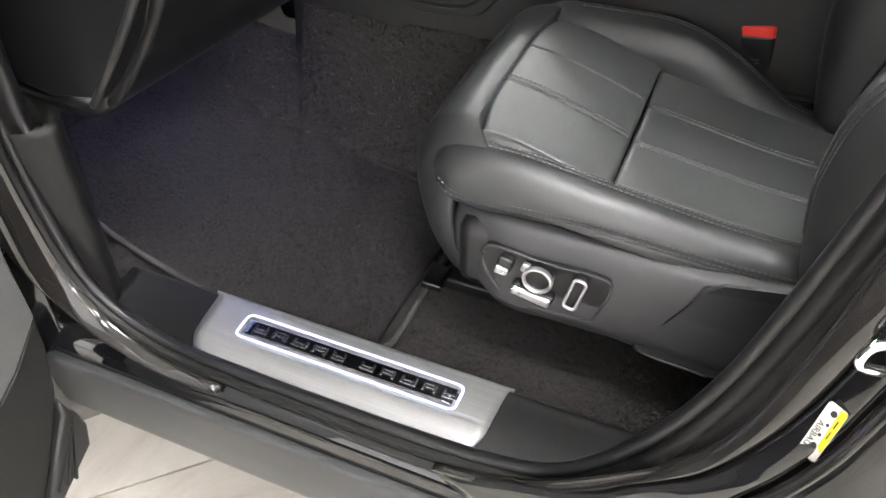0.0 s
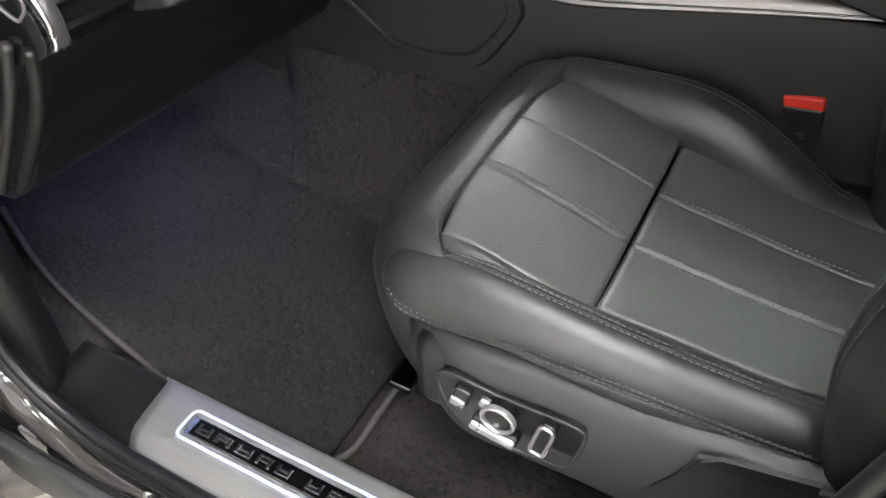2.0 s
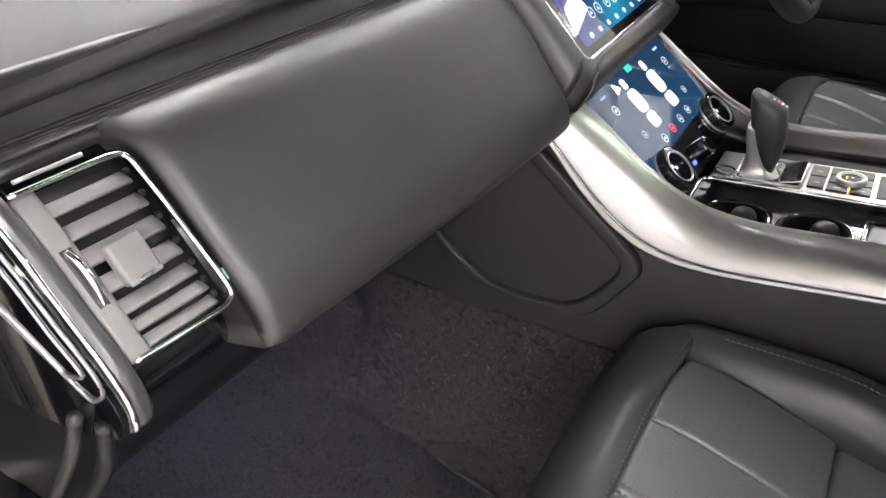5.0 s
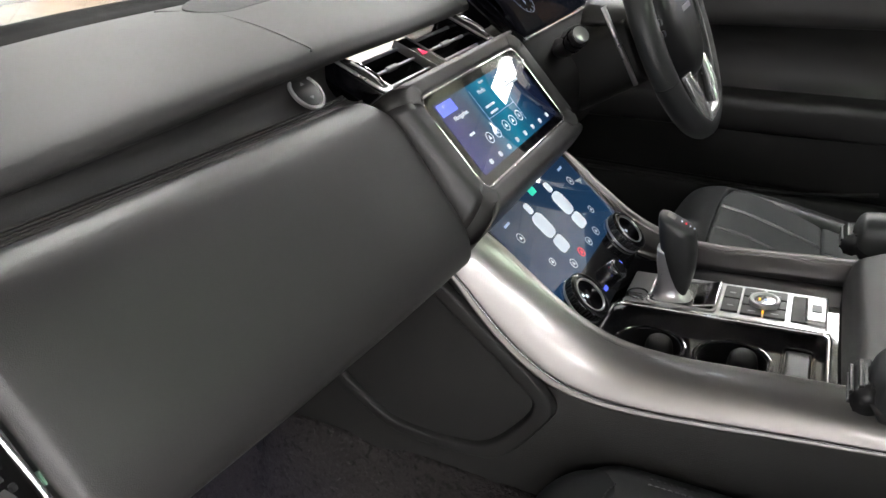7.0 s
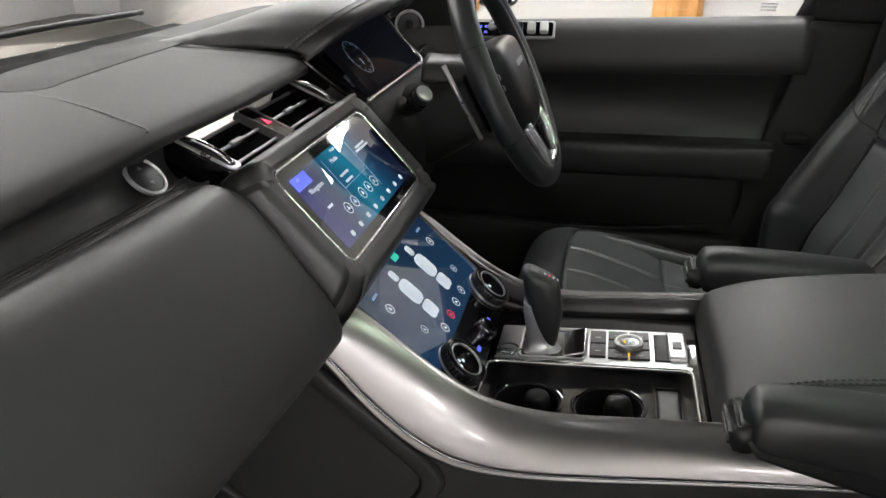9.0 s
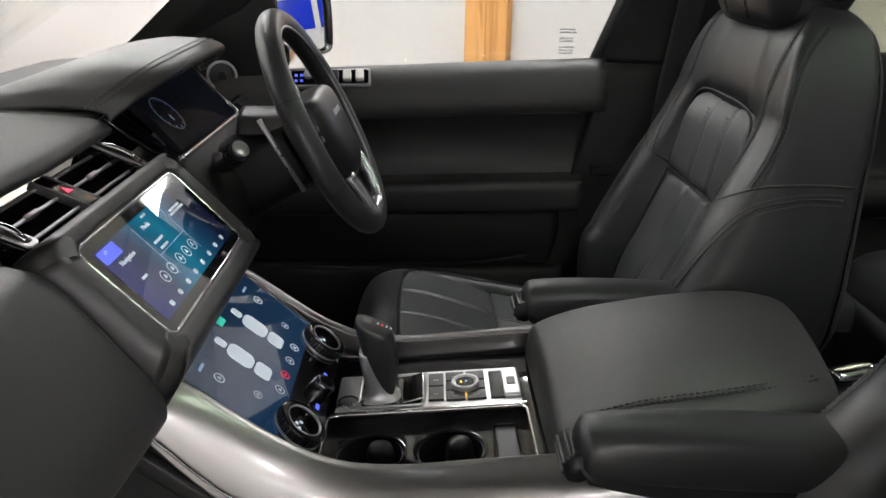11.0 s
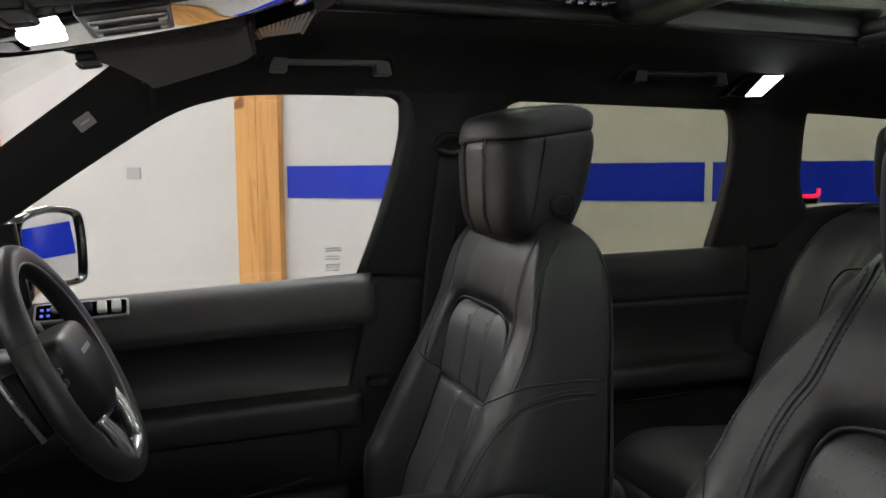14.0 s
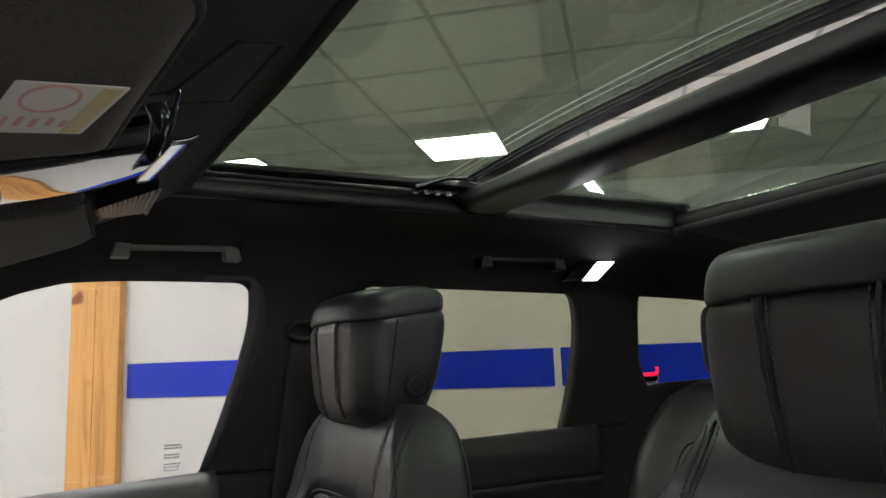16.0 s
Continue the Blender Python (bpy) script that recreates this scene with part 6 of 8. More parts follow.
for y in (-0.087, 0.087):
    DMx = LSM @ pose(y, -0.062, 0.0)
    dl = part("dial_body", ring(0.018, 0.0265, 0.014, 44, DMx, 0.002), PIANO, con_disp, "knurled gloss black dial")
    part("dial_face", ring(0, 0.0185, 0.006, 36, DMx, 0.001), PIANO, dl)
    part("dial_ring", ring(0.0180, 0.0200, 0.0022, 44, DMx @ pose(0, 0, 0.0126), 0.0008), KEY_SILVER, dl, "satin ring")
    part("dial_edge", ring(0.0255, 0.0272, 0.003, 44, DMx @ pose(0, 0, 0.001), 0.001), KEY_SILVER, dl, "bright base ring")
    for k in range(40):
        a = 2 * math.pi * k / 40
        part("knurl", KNURL, None, dl).matrix_basis = DMx @ pose(0.0266 * math.cos(a), 0.0266 * math.sin(a), 0.009, 0, 0, math.degrees(a))
    for k in range(3):
        me = ring(0, 0.0022, 0.0004, 10, DMx @ pose(-0.005 + 0.005 * k, 0.004 * (k % 2), 0.0062))
        part("icon", me, UI_WHITE, dl)
VM = LSM @ pose(0.0, -0.075, 0.0)
vk = part("volume_knob", ring(0, 0.0125, 0.014, 36, VM, 0.003), DARK_CHROME, con_disp, "small dark metal knob")
part("knob_face", ring(0, 0.008, 0.001, 30, VM @ pose(0, 0, 0.0138)), PIANO, vk)
for x in (-0.032, 0.032):
    ui("text_bar", shift(rrect(0.010, 0.005, 0.001, 2), x, -0.078), UI_BLUE, LSM, con_disp, 0.0005)

# ---- centre console ----
con = thing("centre_console", "centre console with satin silver rails and gloss black panels", "console")
# side walls
for e in (-1, 1):
    sheet("console_side", [[(x, e * y, z) for y, z in ((0.155, ztop), (0.160, ztop - 0.04), (0.162, 0.80), (0.164, 0.72), (0.172, 0.66))] for x, ztop in ((-0.62, 1.0), (-0.45, 1.0), (-0.345, 0.985), (-0.26, 0.915), (-0.18, 0.884), (-0.05, 0.90), (0.10, 0.92), (0.35, 0.93))], CONSOLE_SIDE, con, out=(0, e, 0), thick=0.012, nu=30, nv=50, label="grained black plastic console side")
    # raised border round the sunken kick pad
    if e < 0:
        out_l = [(-0.500, 0.826), (-0.478, 0.806), (-0.432, 0.776), (-0.40, 0.766), (-0.36, 0.764), (-0.31, 0.768), (-0.285, 0.774), (-0.262, 0.796), (-0.232, 0.842), (-0.224, 0.862), (-0.236, 0.886), (-0.295, 0.936), (-0.36, 0.99)]
        in_l = [(-0.482, 0.838), (-0.466, 0.822), (-0.424, 0.792), (-0.40, 0.784), (-0.36, 0.782), (-0.32, 0.786), (-0.302, 0.792), (-0.282, 0.808), (-0.256, 0.842), (-0.250, 0.860), (-0.258, 0.876), (-0.312, 0.922), (-0.37, 0.97)]
        band = [[(a[0] + (b[0] - a[0]) * k, -0.1605 - h, a[1] + (b[1] - a[1]) * k) for k, h in ((0, 0.0), (0.10, 0.0065), (0.25, 0.0085), (0.75, 0.0085), (0.92, 0.0055), (1, 0.0))] for a, b in zip(out_l, in_l)]
        sheet("kick_border", band, CONSOLE_SIDE, con, out=(0, -1, 0), thick=0.004, nu=20, nv=110, label="raised plastic border")
    # rail: a broad satin silver band that sweeps down from the dash and runs back
    top = [(-0.362, 1.046), (-0.319, 1.024), (-0.273, 0.989), (-0.227, 0.957), (-0.180, 0.938), (-0.125, 0.934), (-0.060, 0.940), (0.0, 0.946), (0.08, 0.953), (0.17, 0.960), (0.25, 0.965), (0.34, 0.970)]
    low = [(-0.380, 1.024), (-0.345, 0.999), (-0.309, 0.956), (-0.263, 0.914), (-0.215, 0.892), (-0.158, 0.889), (-0.090, 0.897), (-0.020, 0.908), (0.06, 0.920), (0.16, 0.933), (0.25, 0.942), (0.34, 0.950)]
    sweep = []
    for line in (top, low):
        fine = crs([(p[0], 0, p[1]) for p in line], 400)
        for _ in range(60):
            fine[1:-1] = 0.25 * fine[:-2] + 0.5 * fine[1:-1] + 0.25 * fine[2:]
        run = np.concatenate([[0], np.linalg.norm(np.diff(fine, axis=0), axis=1).cumsum()])
        sweep.append(np.array([[np.interp(s, run, fine[:, c]) for c in (0, 2)] for s in np.linspace(0, run[-1], 70)]))
    rows = []
    for a, b in zip(*sweep):
        pts = [(a[0] - 0.18 * (b[0] - a[0]), e * 0.1290, a[1] - 0.03)]
        for k in range(13):
            f = k / 12
            t, yy = -0.10 + 1.10 * f ** 1.25, 0.1300 + 0.0415 * math.sin(f * math.pi / 2) ** 1.1
            pts.append((a[0] + (b[0] - a[0]) * t, e * yy, a[1] + (b[1] - a[1]) * t + 0.0035 * math.sin(math.pi * min(1.0, f * 1.2))))
        pts.append((b[0], e * 0.162, b[1] - 0.004))
        rows.append(pts)
    sheet("silver_rail", rows, SILVER, con, out=(0, e, 0.6), thick=0.008, nu=60, nv=140, label="satin silver rail")
    part("rail_bead", tube([(p[11][0], e * 0.1722, p[11][2] - 0.002) for p in rows[::3]], 0.0013, 6, 90), DARK_CHROME, con)
# deck
part("deck", box(0.26, 0.135, 0.03, 0.004, pose(-0.09, 0.068, 0.893, 0, -4.5, 0)), PIANO, con, "gloss black console deck")
part("deck", box(0.26, 0.02, 0.03, 0.003, pose(-0.09, -0.127, 0.893, 0, -4.5, 0)), PIANO, con)
part("deck", box(0.04, 0.27, 0.03, 0.004, pose(0.035, 0, 0.903, 0, -4.5, 0)), PIANO, con)
part("deck_core", box(0.74, 0.28, 0.27, 0.01, pose(0.05, 0, 0.71)), PLASTIC_SOFT, con)
# shifter panel on the driver's side
XM = Matrix.Translation((-0.095, 0.0, 0.913)) @ pose(0, 0, 0, 0, -4.5, 0)     # the deck's own frame
sp = part("switch_panel", box(0.215, 0.080, 0.006, 0.003, XM @ pose(0.0, 0.044, 0.0)), KEY_SILVER, con, "satin silver switch panel")
part("shift_plate", flat(rrect(0.072, 0.064, 0.006), 0.0028, 0.0034, XM @ pose(-0.043, 0.042, 0)), DARK_CHROME, sp, "dark polished shifter recess")
part("shift_gate", loop(rrect(0.074, 0.066, 0.007), 0.0022, 0.004, XM @ pose(-0.043, 0.042, 0)), KEY_SILVER, sp, "bright shifter frame")
part("gate_ramp", box(0.026, 0.056, 0.003, 0.001, XM @ pose(-0.018, 0.042, 0.0065, 0, -14, 0)), CHROME, sp)
part("start_button", ring(0.0105, 0.0125, 0.0012, 30, XM @ pose(-0.093, 0.024, 0.004), 0.0004), DARK_CHROME, sp, "round engine start button")
for k in range(2):
    part("button_mark", box(0.009, 0.0012, 0.0004, 0, XM @ pose(-0.093, 0.022 + 0.004 * k, 0.0032)), INK, sp)
for x, y, wx, wy in ((0.0085, 0.060, 0.018, 0.028), (0.0085, 0.030, 0.018, 0.028), (0.031, 0.065, 0.022, 0.019), (0.031, 0.024, 0.022, 0.019), (0.055, 0.065, 0.022, 0.019), (0.055, 0.024, 0.022, 0.019), (0.031, 0.0445, 0.022, 0.018), (0.055, 0.0445, 0.022, 0.018)):
    k = part("key", box(wx, wy, 0.004, 0.001, XM @ pose(x, y, 0.0035)), PLASTIC_SOFT, sp)
    part("key_mark", box(wx * 0.35, 0.002, 0.0005, 0, XM @ pose(x, y - 0.003, 0.0058)), KEY_PRINT, k)
dr = part("drive_dial", ring(0.011, 0.0165, 0.007, 40, XM @ pose(0.043, 0.0445, 0.004), 0.002), KEY_SILVER, sp, "satin rotary drive dial")
part("dial_face", ring(0, 0.0112, 0.005, 30, XM @ pose(0.043, 0.0445, 0.004)), PIANO, dr)
part("dial_mark", box(0.002, 0.004, 0.0004, 0, XM @ pose(0.038, 0.0445, 0.0093)), UI_AMBER, dr)
part("dial_mark", box(0.003, 0.003, 0.0004, 0, XM @ pose(0.044, 0.0455, 0.0093)), UI_DIM, dr)
part("amber_light", box(0.0018, 0.007, 0.0006, 0, XM @ pose(0.043, 0.022, 0.0057)), UI_AMBER, sp)
part("brake_recess", box(0.018, 0.060, 0.006, 0.002, XM @ pose(0.080, 0.044, 0.0015)), INK, sp)
pb = part("parking_brake", box(0.022, 0.056, 0.008, 0.003, XM @ pose(0.096, 0.044, 0.0035)), KEY_SILVER, sp, "satin parking brake switch")
part("brake_mark", box(0.010, 0.016, 0.0012, 0.0005, XM @ pose(0.096, 0.044, 0.0078)), PLASTIC_SOFT, pb)
# shift lever
sh = thing("gear_shifter", "black leather gear selector with a metal neck", "gear lever")
SY = 0.036
def stick(rows):
    """Rounded-square sections (x, z, half width, half length), the upper ones leaning back."""
    out = []
    for x, z, hw, hl in rows:
        ring_pts = []
        for t in np.linspace(0, 2 * math.pi, 20, endpoint=False):
            c, s = math.cos(t), math.sin(t)
            a, b = math.copysign(abs(c) ** 0.7, c) * hl, math.copysign(abs(s) ** 0.7, s) * hw
            ring_pts.append((x + a, SY + b, z - 0.42 * a * min(1, max(0, (z - 0.965) / 0.03))))
        out.append(ring_pts)
    return out


part("grip", loft(stick(((-0.141, 0.915, 0.009, 0.005), (-0.143, 0.928, 0.0125, 0.010), (-0.147, 0.948, 0.0155, 0.0165), (-0.151, 0.968, 0.017, 0.020), (-0.155, 0.986, 0.0175, 0.0215), (-0.157, 0.998, 0.0175, 0.0215), (-0.158, 1.0035, 0.0155, 0.0195), (-0.158, 1.006, 0.010, 0.013))), 48, 50), LEATHER, sh, "black leather grip")
part("neck", loft(stick(((-0.146, 0.910, 0.024, 0.030), (-0.150, 0.914, 0.018, 0.022), (-0.155, 0.922, 0.0142, 0.0145), (-0.159, 0.938, 0.0138, 0.0115), (-0.163, 0.956, 0.0145, 0.011), (-0.166, 0.970, 0.0145, 0.009))), 40, 30), KEY_SILVER, sh, "bright metal neck")
part("shift_display", box(0.010, 0.012, 0.002, 0.0008, Matrix.Translation((-0.1655, SY, 1.0085)) @ pose(0, 0, 0, 0, 20, 0)), VENT_GREY, sh)
for k in range(4):
    part("gear_mark", box(0.002, 0.003, 0.0006, 0, Matrix.Translation((-0.153 + 0.0048 * k, SY - 0.004, 1.0068 - 0.0020 * k)) @ pose(0, 0, 0, 0, 20, 0)), UI_RED if k == 1 else UI_WHITE, sh)
# cup holders
def holed(outline, holes, z0, z1, m, off=(0, 0)):
    """A flat plate with round holes."""
    bm = bmesh.new()
    loops = [outline] + [[(x + off[0] + r * math.cos(a), y + off[1] + r * math.sin(a)) for a in np.linspace(0, 2 * math.pi, 40, endpoint=False)] for x, y, r in holes]
    edges = []
    for lp in loops:
        vs = [bm.verts.new((p[0], p[1], z1)) for p in lp]
        edges += [bm.edges.new((vs[i], vs[(i + 1) % len(vs)])) for i in range(len(vs))]
    bmesh.ops.triangle_fill(bm, edges=edges, use_beauty=True, use_dissolve=False)
    ext = bmesh.ops.extrude_face_region(bm, geom=bm.faces[:])
    for v in ext["geom"]:
        if isinstance(v, bmesh.types.BMVert):
            v.co.z = z0
    bmesh.ops.recalc_face_normals(bm, faces=bm.faces)
    bm.transform(m)
    me = bpy.data.meshes.new("mesh")
    bm.to_mesh(me)
    bm.free()
    return me


cup = thing("cup_holder", "gloss black twin cup holder tray with a chrome frame", "cup holder")
part("tray_frame", loop(rrect(0.222, 0.108, 0.012), 0.0026, 0.004, XM @ pose(-0.002, -0.060, 0.002)), CHROME, cup, "bright chrome frame")
part("divider_strip", box(0.22, 0.004, 0.004, 0.001, XM @ pose(0, -0.004, 0.006)), CHROME, cup)
wells = [(-0.063, -0.062, 0.0365), (0.022, -0.062, 0.0365)]
part("tray", holed(rrect(0.218, 0.104, 0.012), wells, -0.004, 0.0045, XM @ pose(-0.002, -0.060, -0.013), (0.002, 0.060)), PIANO, cup, "gloss black tray")
for x, y, r in wells:
    c = part("cup_well", ring(r - 0.0025, r, 0.042, 40, XM @ pose(x, y, -0.051)), PLASTIC_SOFT, cup, "deep black cup well")
    part("well_rim", ring(r - 0.001, r + 0.003, 0.003, 40, XM @ pose(x, y, -0.0092), 0.001), PIANO, c)
    part("well_bottom", ring(0, r, 0.003, 36, XM @ pose(x, y, -0.053)), RUBBER, c)
    part("grip_tab", loft([[(XM @ Vector((x + q * math.cos(t) + 0.010, y + q * 0.9 * math.sin(t) + 0.012, z)))[:] for t in np.linspace(0, 2 * math.pi, 10, endpoint=False)] for z, q in ((-0.05, 0.016), (-0.02, 0.0155), (-0.006, 0.012), (-0.002, 0.004))], 24, 10), PLASTIC_SOFT, c)
part("side_slot", box(0.026, 0.070, 0.006, 0.004, XM @ pose(0.083, -0.060, -0.0095)), PLASTIC_SOFT, cup, "small bin beside the cups")
part("slot_rim", loop(rrect(0.030, 0.076, 0.006), 0.0015, 0.0, XM @ pose(0.083, -0.060, -0.0070)), PIANO, cup)
for wx, wy, lx, ly in ((-0.002, -0.0075, 0.224, 0.004), (-0.002, -0.1125, 0.224, 0.004), (-0.112, -0.06, 0.004, 0.104), (0.108, -0.06, 0.004, 0.104)):
    part("tray_wall", box(lx, ly, 0.022, 0.001, XM @ pose(wx, wy, -0.005)), PIANO, cup)
# armrest lid
lid = thing("armrest_lid", "padded black leather armrest lid of the console", "armrest")
rows = []
for x, hw, z, h in ((0.024, 0.085, 0.938, 0.004), (0.028, 0.122, 0.951, 0.014), (0.042, 0.138, 0.967, 0.020), (0.10, 0.144, 0.986, 0.026), (0.20, 0.144, 1.004, 0.030), (0.30, 0.138, 1.012, 0.030), (0.36, 0.125, 1.010, 0.028), (0.385, 0.105, 1.005, 0.022), (0.392, 0.08, 0.998, 0.012)):
    rows.append([((x if x < 0.2 else 0.2 + (x - 0.2) * 0.65 + (x - 0.2) * y * hw), y * hw, q) for y, q in ((-0.75, z - 0.002), (0, z + 0.002), (0.75, z - 0.002), (0.96, z - 0.008), (1.0, z - h), (0.97, z - 2.0 * h), (0, z - 2.2 * h), (-0.97, z - 2.0 * h), (-1.0, z - h), (-0.96, z - 0.008))])
part("cushion", loft(rows, 60, 50), LEATHER_DASH, lid)
for off in (0.0, 0.005):
    for e in (-1, 1):
        part("stitching", stitch([(r[7][0], e * abs(r[8][1]) * 1.003 + e * 0.0006, r[8][2] + off + 0.003) for r in rows[2:7]], up=(0, e, 0)), THREAD, lid)
part("lid_base", box(0.33, 0.262, 0.05, 0.012, pose(0.205, 0, 0.930)), PLASTIC_SOFT, lid)
for off in (-0.004, 0.004):
    part("stitching", stitch([(0.060, -0.100 + off, 0.9745), (0.115, -0.099 + off, 0.9895), (0.197, -0.101 + off, 1.0045), (0.286, -0.086 + off, 1.0108)], r=0.001), THREAD, lid)
part("lid_seam", tube([(0.060, -0.100, 0.9735), (0.115, -0.099, 0.9885), (0.197, -0.101, 1.0035), (0.286, -0.086, 1.0100)], 0.001, 6, 40), INK, lid)
hb = part("handle_block", box(0.062, 0.060, 0.064, 0.010, pose(0.334, -0.066, 0.958, 0, 0, 19)), PLASTIC_SOFT, lid)
part("end_handle", loft([[(0.314 + 0.050 * t - 0.34 * k * w, -0.060 + 0.017 * t + 0.94 * k * w, 0.9985 + h) for k, h in ((-1, -0.002), (-0.7, 0.003), (0, 0.0045), (0.7, 0.003), (1, -0.002), (0.6, -0.006), (-0.6, -0.006))] for t, w in ((0, 0.004), (0.05, 0.010), (0.2, 0.0125), (0.5, 0.013), (0.8, 0.0125), (0.95, 0.010), (1, 0.004))], 24, 24), CHROME, hb, "bright chrome lid handle")
part("lid_line", tube([(0.296, -0.128, 1.000), (0.284, -0.140, 0.980), (0.272, -0.144, 0.955)], 0.0022, 6, 10), CHROME, lid)

# seat belt buckle by the passenger seat
bk = thing("belt_buckle", "black seat belt buckle with a red press button", "belt buckle")
BM = Matrix.Translation((0.122, -0.148, 0.783)) @ pose(0, 0, 0, 6, -8, -6)
part("buckle_body", box(0.048, 0.028, 0.080, 0.006, BM), PLASTIC_SOFT, bk)
part("press_button", box(0.046, 0.025, 0.020, 0.004, BM @ pose(0, 0, 0.042)), RED, bk, "red press button")
part("buckle_stalk", box(0.030, 0.012, 0.09, 0.003, BM @ pose(0, 0, -0.07)), RUBBER, bk)
for k in range(2):
    part("mark_bar", box(0.013, 0.0005, 0.0022, 0, BM @ pose(0, -0.0142, 0.004 - 0.005 * k)), GREY_INK, bk)
copy_thing(bk, pose(0.02, 0.35, 0.0))

# ---- steering wheel and instruments ----
wh = thing("steering_wheel", "black leather steering wheel with satin spokes", "steering wheel")
W_TOP, W_BOT = Vector((-0.325, 0.385, 1.312)), Vector((-0.172, 0.385, 1.000))
wc, wu = (W_TOP + W_BOT) / 2, (W_TOP - W_BOT).normalized()
wn = Vector((-wu.z, 0, wu.x))
wn = wn if wn.x > 0 else -wn          # towards the driver
wn = Vector((abs(wu.z), 0, -wu.x))
WM = Matrix(((0, wu.x, wn.x, wc.x), (1, 0, 0, wc.y), (0, wu.z, wn.z, wc.z), (0, 0, 0, 1)))     # x across, y up the wheel, z to the driver
R = (W_TOP - W_BOT).length / 2 - 0.013


circ = [(R * math.cos(t), (R if math.sin(t) > 0 else R * 0.985) * math.sin(t), 0) for t in np.linspace(0, 2 * math.pi, 24, endpoint=False)]
me = tube(circ, 0.0172, 18, 96, True, 1.0)
me.transform(WM)
rim = part("rim", me, LEATHER, wh, "black leather rim")
for t in (22, 158, 202, 338):
    a = radians(t)
    c = Vector((R * math.cos(a), R * math.sin(a), 0))
    ringm = ring(0.0166, 0.0172, 0.002, 30, WM @ Matrix.Translation(c) @ Matrix.Rotation(a, 4, "Z") @ pose(0, 0, 0, 90, 0, 0))
    part("rim_seam", ringm, INK, rim)
me = loft([[(x * k, y * k - 0.005, z) for x, y in ((-0.085, 0.045), (-0.04, 0.058), (0.04, 0.058), (0.085, 0.045), (0.082, -0.02), (0.055, -0.068), (0, -0.082), (-0.055, -0.068), (-0.082, -0.02))] for z, k in ((-0.045, 0.7), (-0.03, 0.98), (-0.005, 1.0), (0.012, 0.93), (0.020, 0.75), (0.0225, 0.4))], 50, 24)
me.transform(WM)
part("hub", me, PLASTIC_SOFT, wh, "smooth black airbag hub")
me = box(0.055, 0.008, 0.002, 0.0008, pose(0, 0.012, 0.0225))
me.transform(WM)
part("hub_mark", me, KEY_SILVER, wh)
for e in (-1, 1):
    me = loft([[(e * x, y, z + d) for y, d in ((yy + h, 0.0), (yy + h * 0.5, 0.008), (yy - h * 0.5, 0.008), (yy - h, 0.0), (yy - h * 0.5, -0.008), (yy + h * 0.5, -0.008))] for x, yy, h, z in ((0.075, 0.01, 0.032, -0.008), (0.11, 0.005, 0.028, -0.010), (0.14, 0.0, 0.025, -0.006), (R - 0.005, 0.0, 0.03, 0.0))], 24, 16)
    me.transform(WM)
    part("spoke", me, PLASTIC_SOFT, wh)
    for k in range(4):
        me = box(0.014, 0.009, 0.006, 0.002, pose(e * (0.098 + 0.018 * (k % 2)), 0.012 - 0.016 * (k // 2), 0.004))
        me.transform(WM)
        part("wheel_key", me, PLASTIC_SOFT, wh)
    me = loft([[(e * (x + a), y, z + b) for a, b in ((-0.0035, -0.0025), (0.0035, -0.0025), (0.0035, 0.0025), (-0.0035, 0.0025))] for x, y, z in ((0.105, -0.055, -0.05), (0.13, -0.015, -0.045), (0.14, 0.03, -0.045), (0.135, 0.06, -0.048))], 12, 20)
    me.transform(WM)
    part("shift_paddle", me, KEY_SILVER, wh, "satin silver paddle")
me = tube([(-0.066, -0.070, 0.006), (-0.060, -0.105, 0.010), (-0.048, -0.136, 0.008), (-0.022, -0.150, 0.006), (0.022, -0.150, 0.006), (0.048, -0.136, 0.008), (0.060, -0.105, 0.010), (0.066, -0.070, 0.006)], [0.009, 0.011, 0.012, 0.010, 0.010, 0.012, 0.011, 0.009], 12, 60, up=(0, 0, 1))
me.transform(WM)
part("lower_spoke", me, SPOKE_SILVER, wh, "satin silver lower spoke")
me = tube([((R - 0.0135) * math.cos(t), (R - 0.0135) * math.sin(t), 0.0105) for t in np.linspace(radians(-52), radians(232), 40)], 0.0022, 8, 120)
me.transform(WM)
part("rim_trim", me, SATIN_STRIP, wh, "grey inner rim trim")
col = thing("steering_column", "black steering column cowl with control stalks", "steering column")
rows = [[(WM @ Vector((x * k, y * k - 0.012, z)))[:] for x, y in ((-0.07, 0.04), (-0.03, 0.058), (0.03, 0.058), (0.07, 0.04), (0.072, -0.03), (0.045, -0.065), (-0.045, -0.065), (-0.072, -0.03))] for z, k in ((-0.24, 1.05), (-0.15, 0.95), (-0.08, 0.85), (-0.05, 0.8))]
part("cowl", loft(rows, 40, 20), PLASTIC, col)
st = part("stalk", tube([(-0.392, 0.31, 1.122), (-0.376, 0.262, 1.124), (-0.356, 0.232, 1.136), (-0.336, 0.217, 1.158)], [0.009, 0.009, 0.011, 0.0135], 18, 30), PLASTIC_SOFT, col, "black control stalk")
sd = Vector((0.020, -0.015, 0.022)).normalized()
for k, r in ((-0.024, 0.0128), (-0.012, 0.0138)):
    part("stalk_band", ring(r - 0.002, r + 0.0006, 0.0025, 30, facing(Vector((-0.336, 0.217, 1.158)) + sd * k, sd, (0, 0, 1))), DARK_CHROME, st)
part("stalk_end", ring(0, 0.0115, 0.004, 28, facing(Vector((-0.336, 0.217, 1.158)) - sd * 0.001, sd, (0, 0, 1)), 0.002), KEY_SILVER, st, "satin silver end cap")
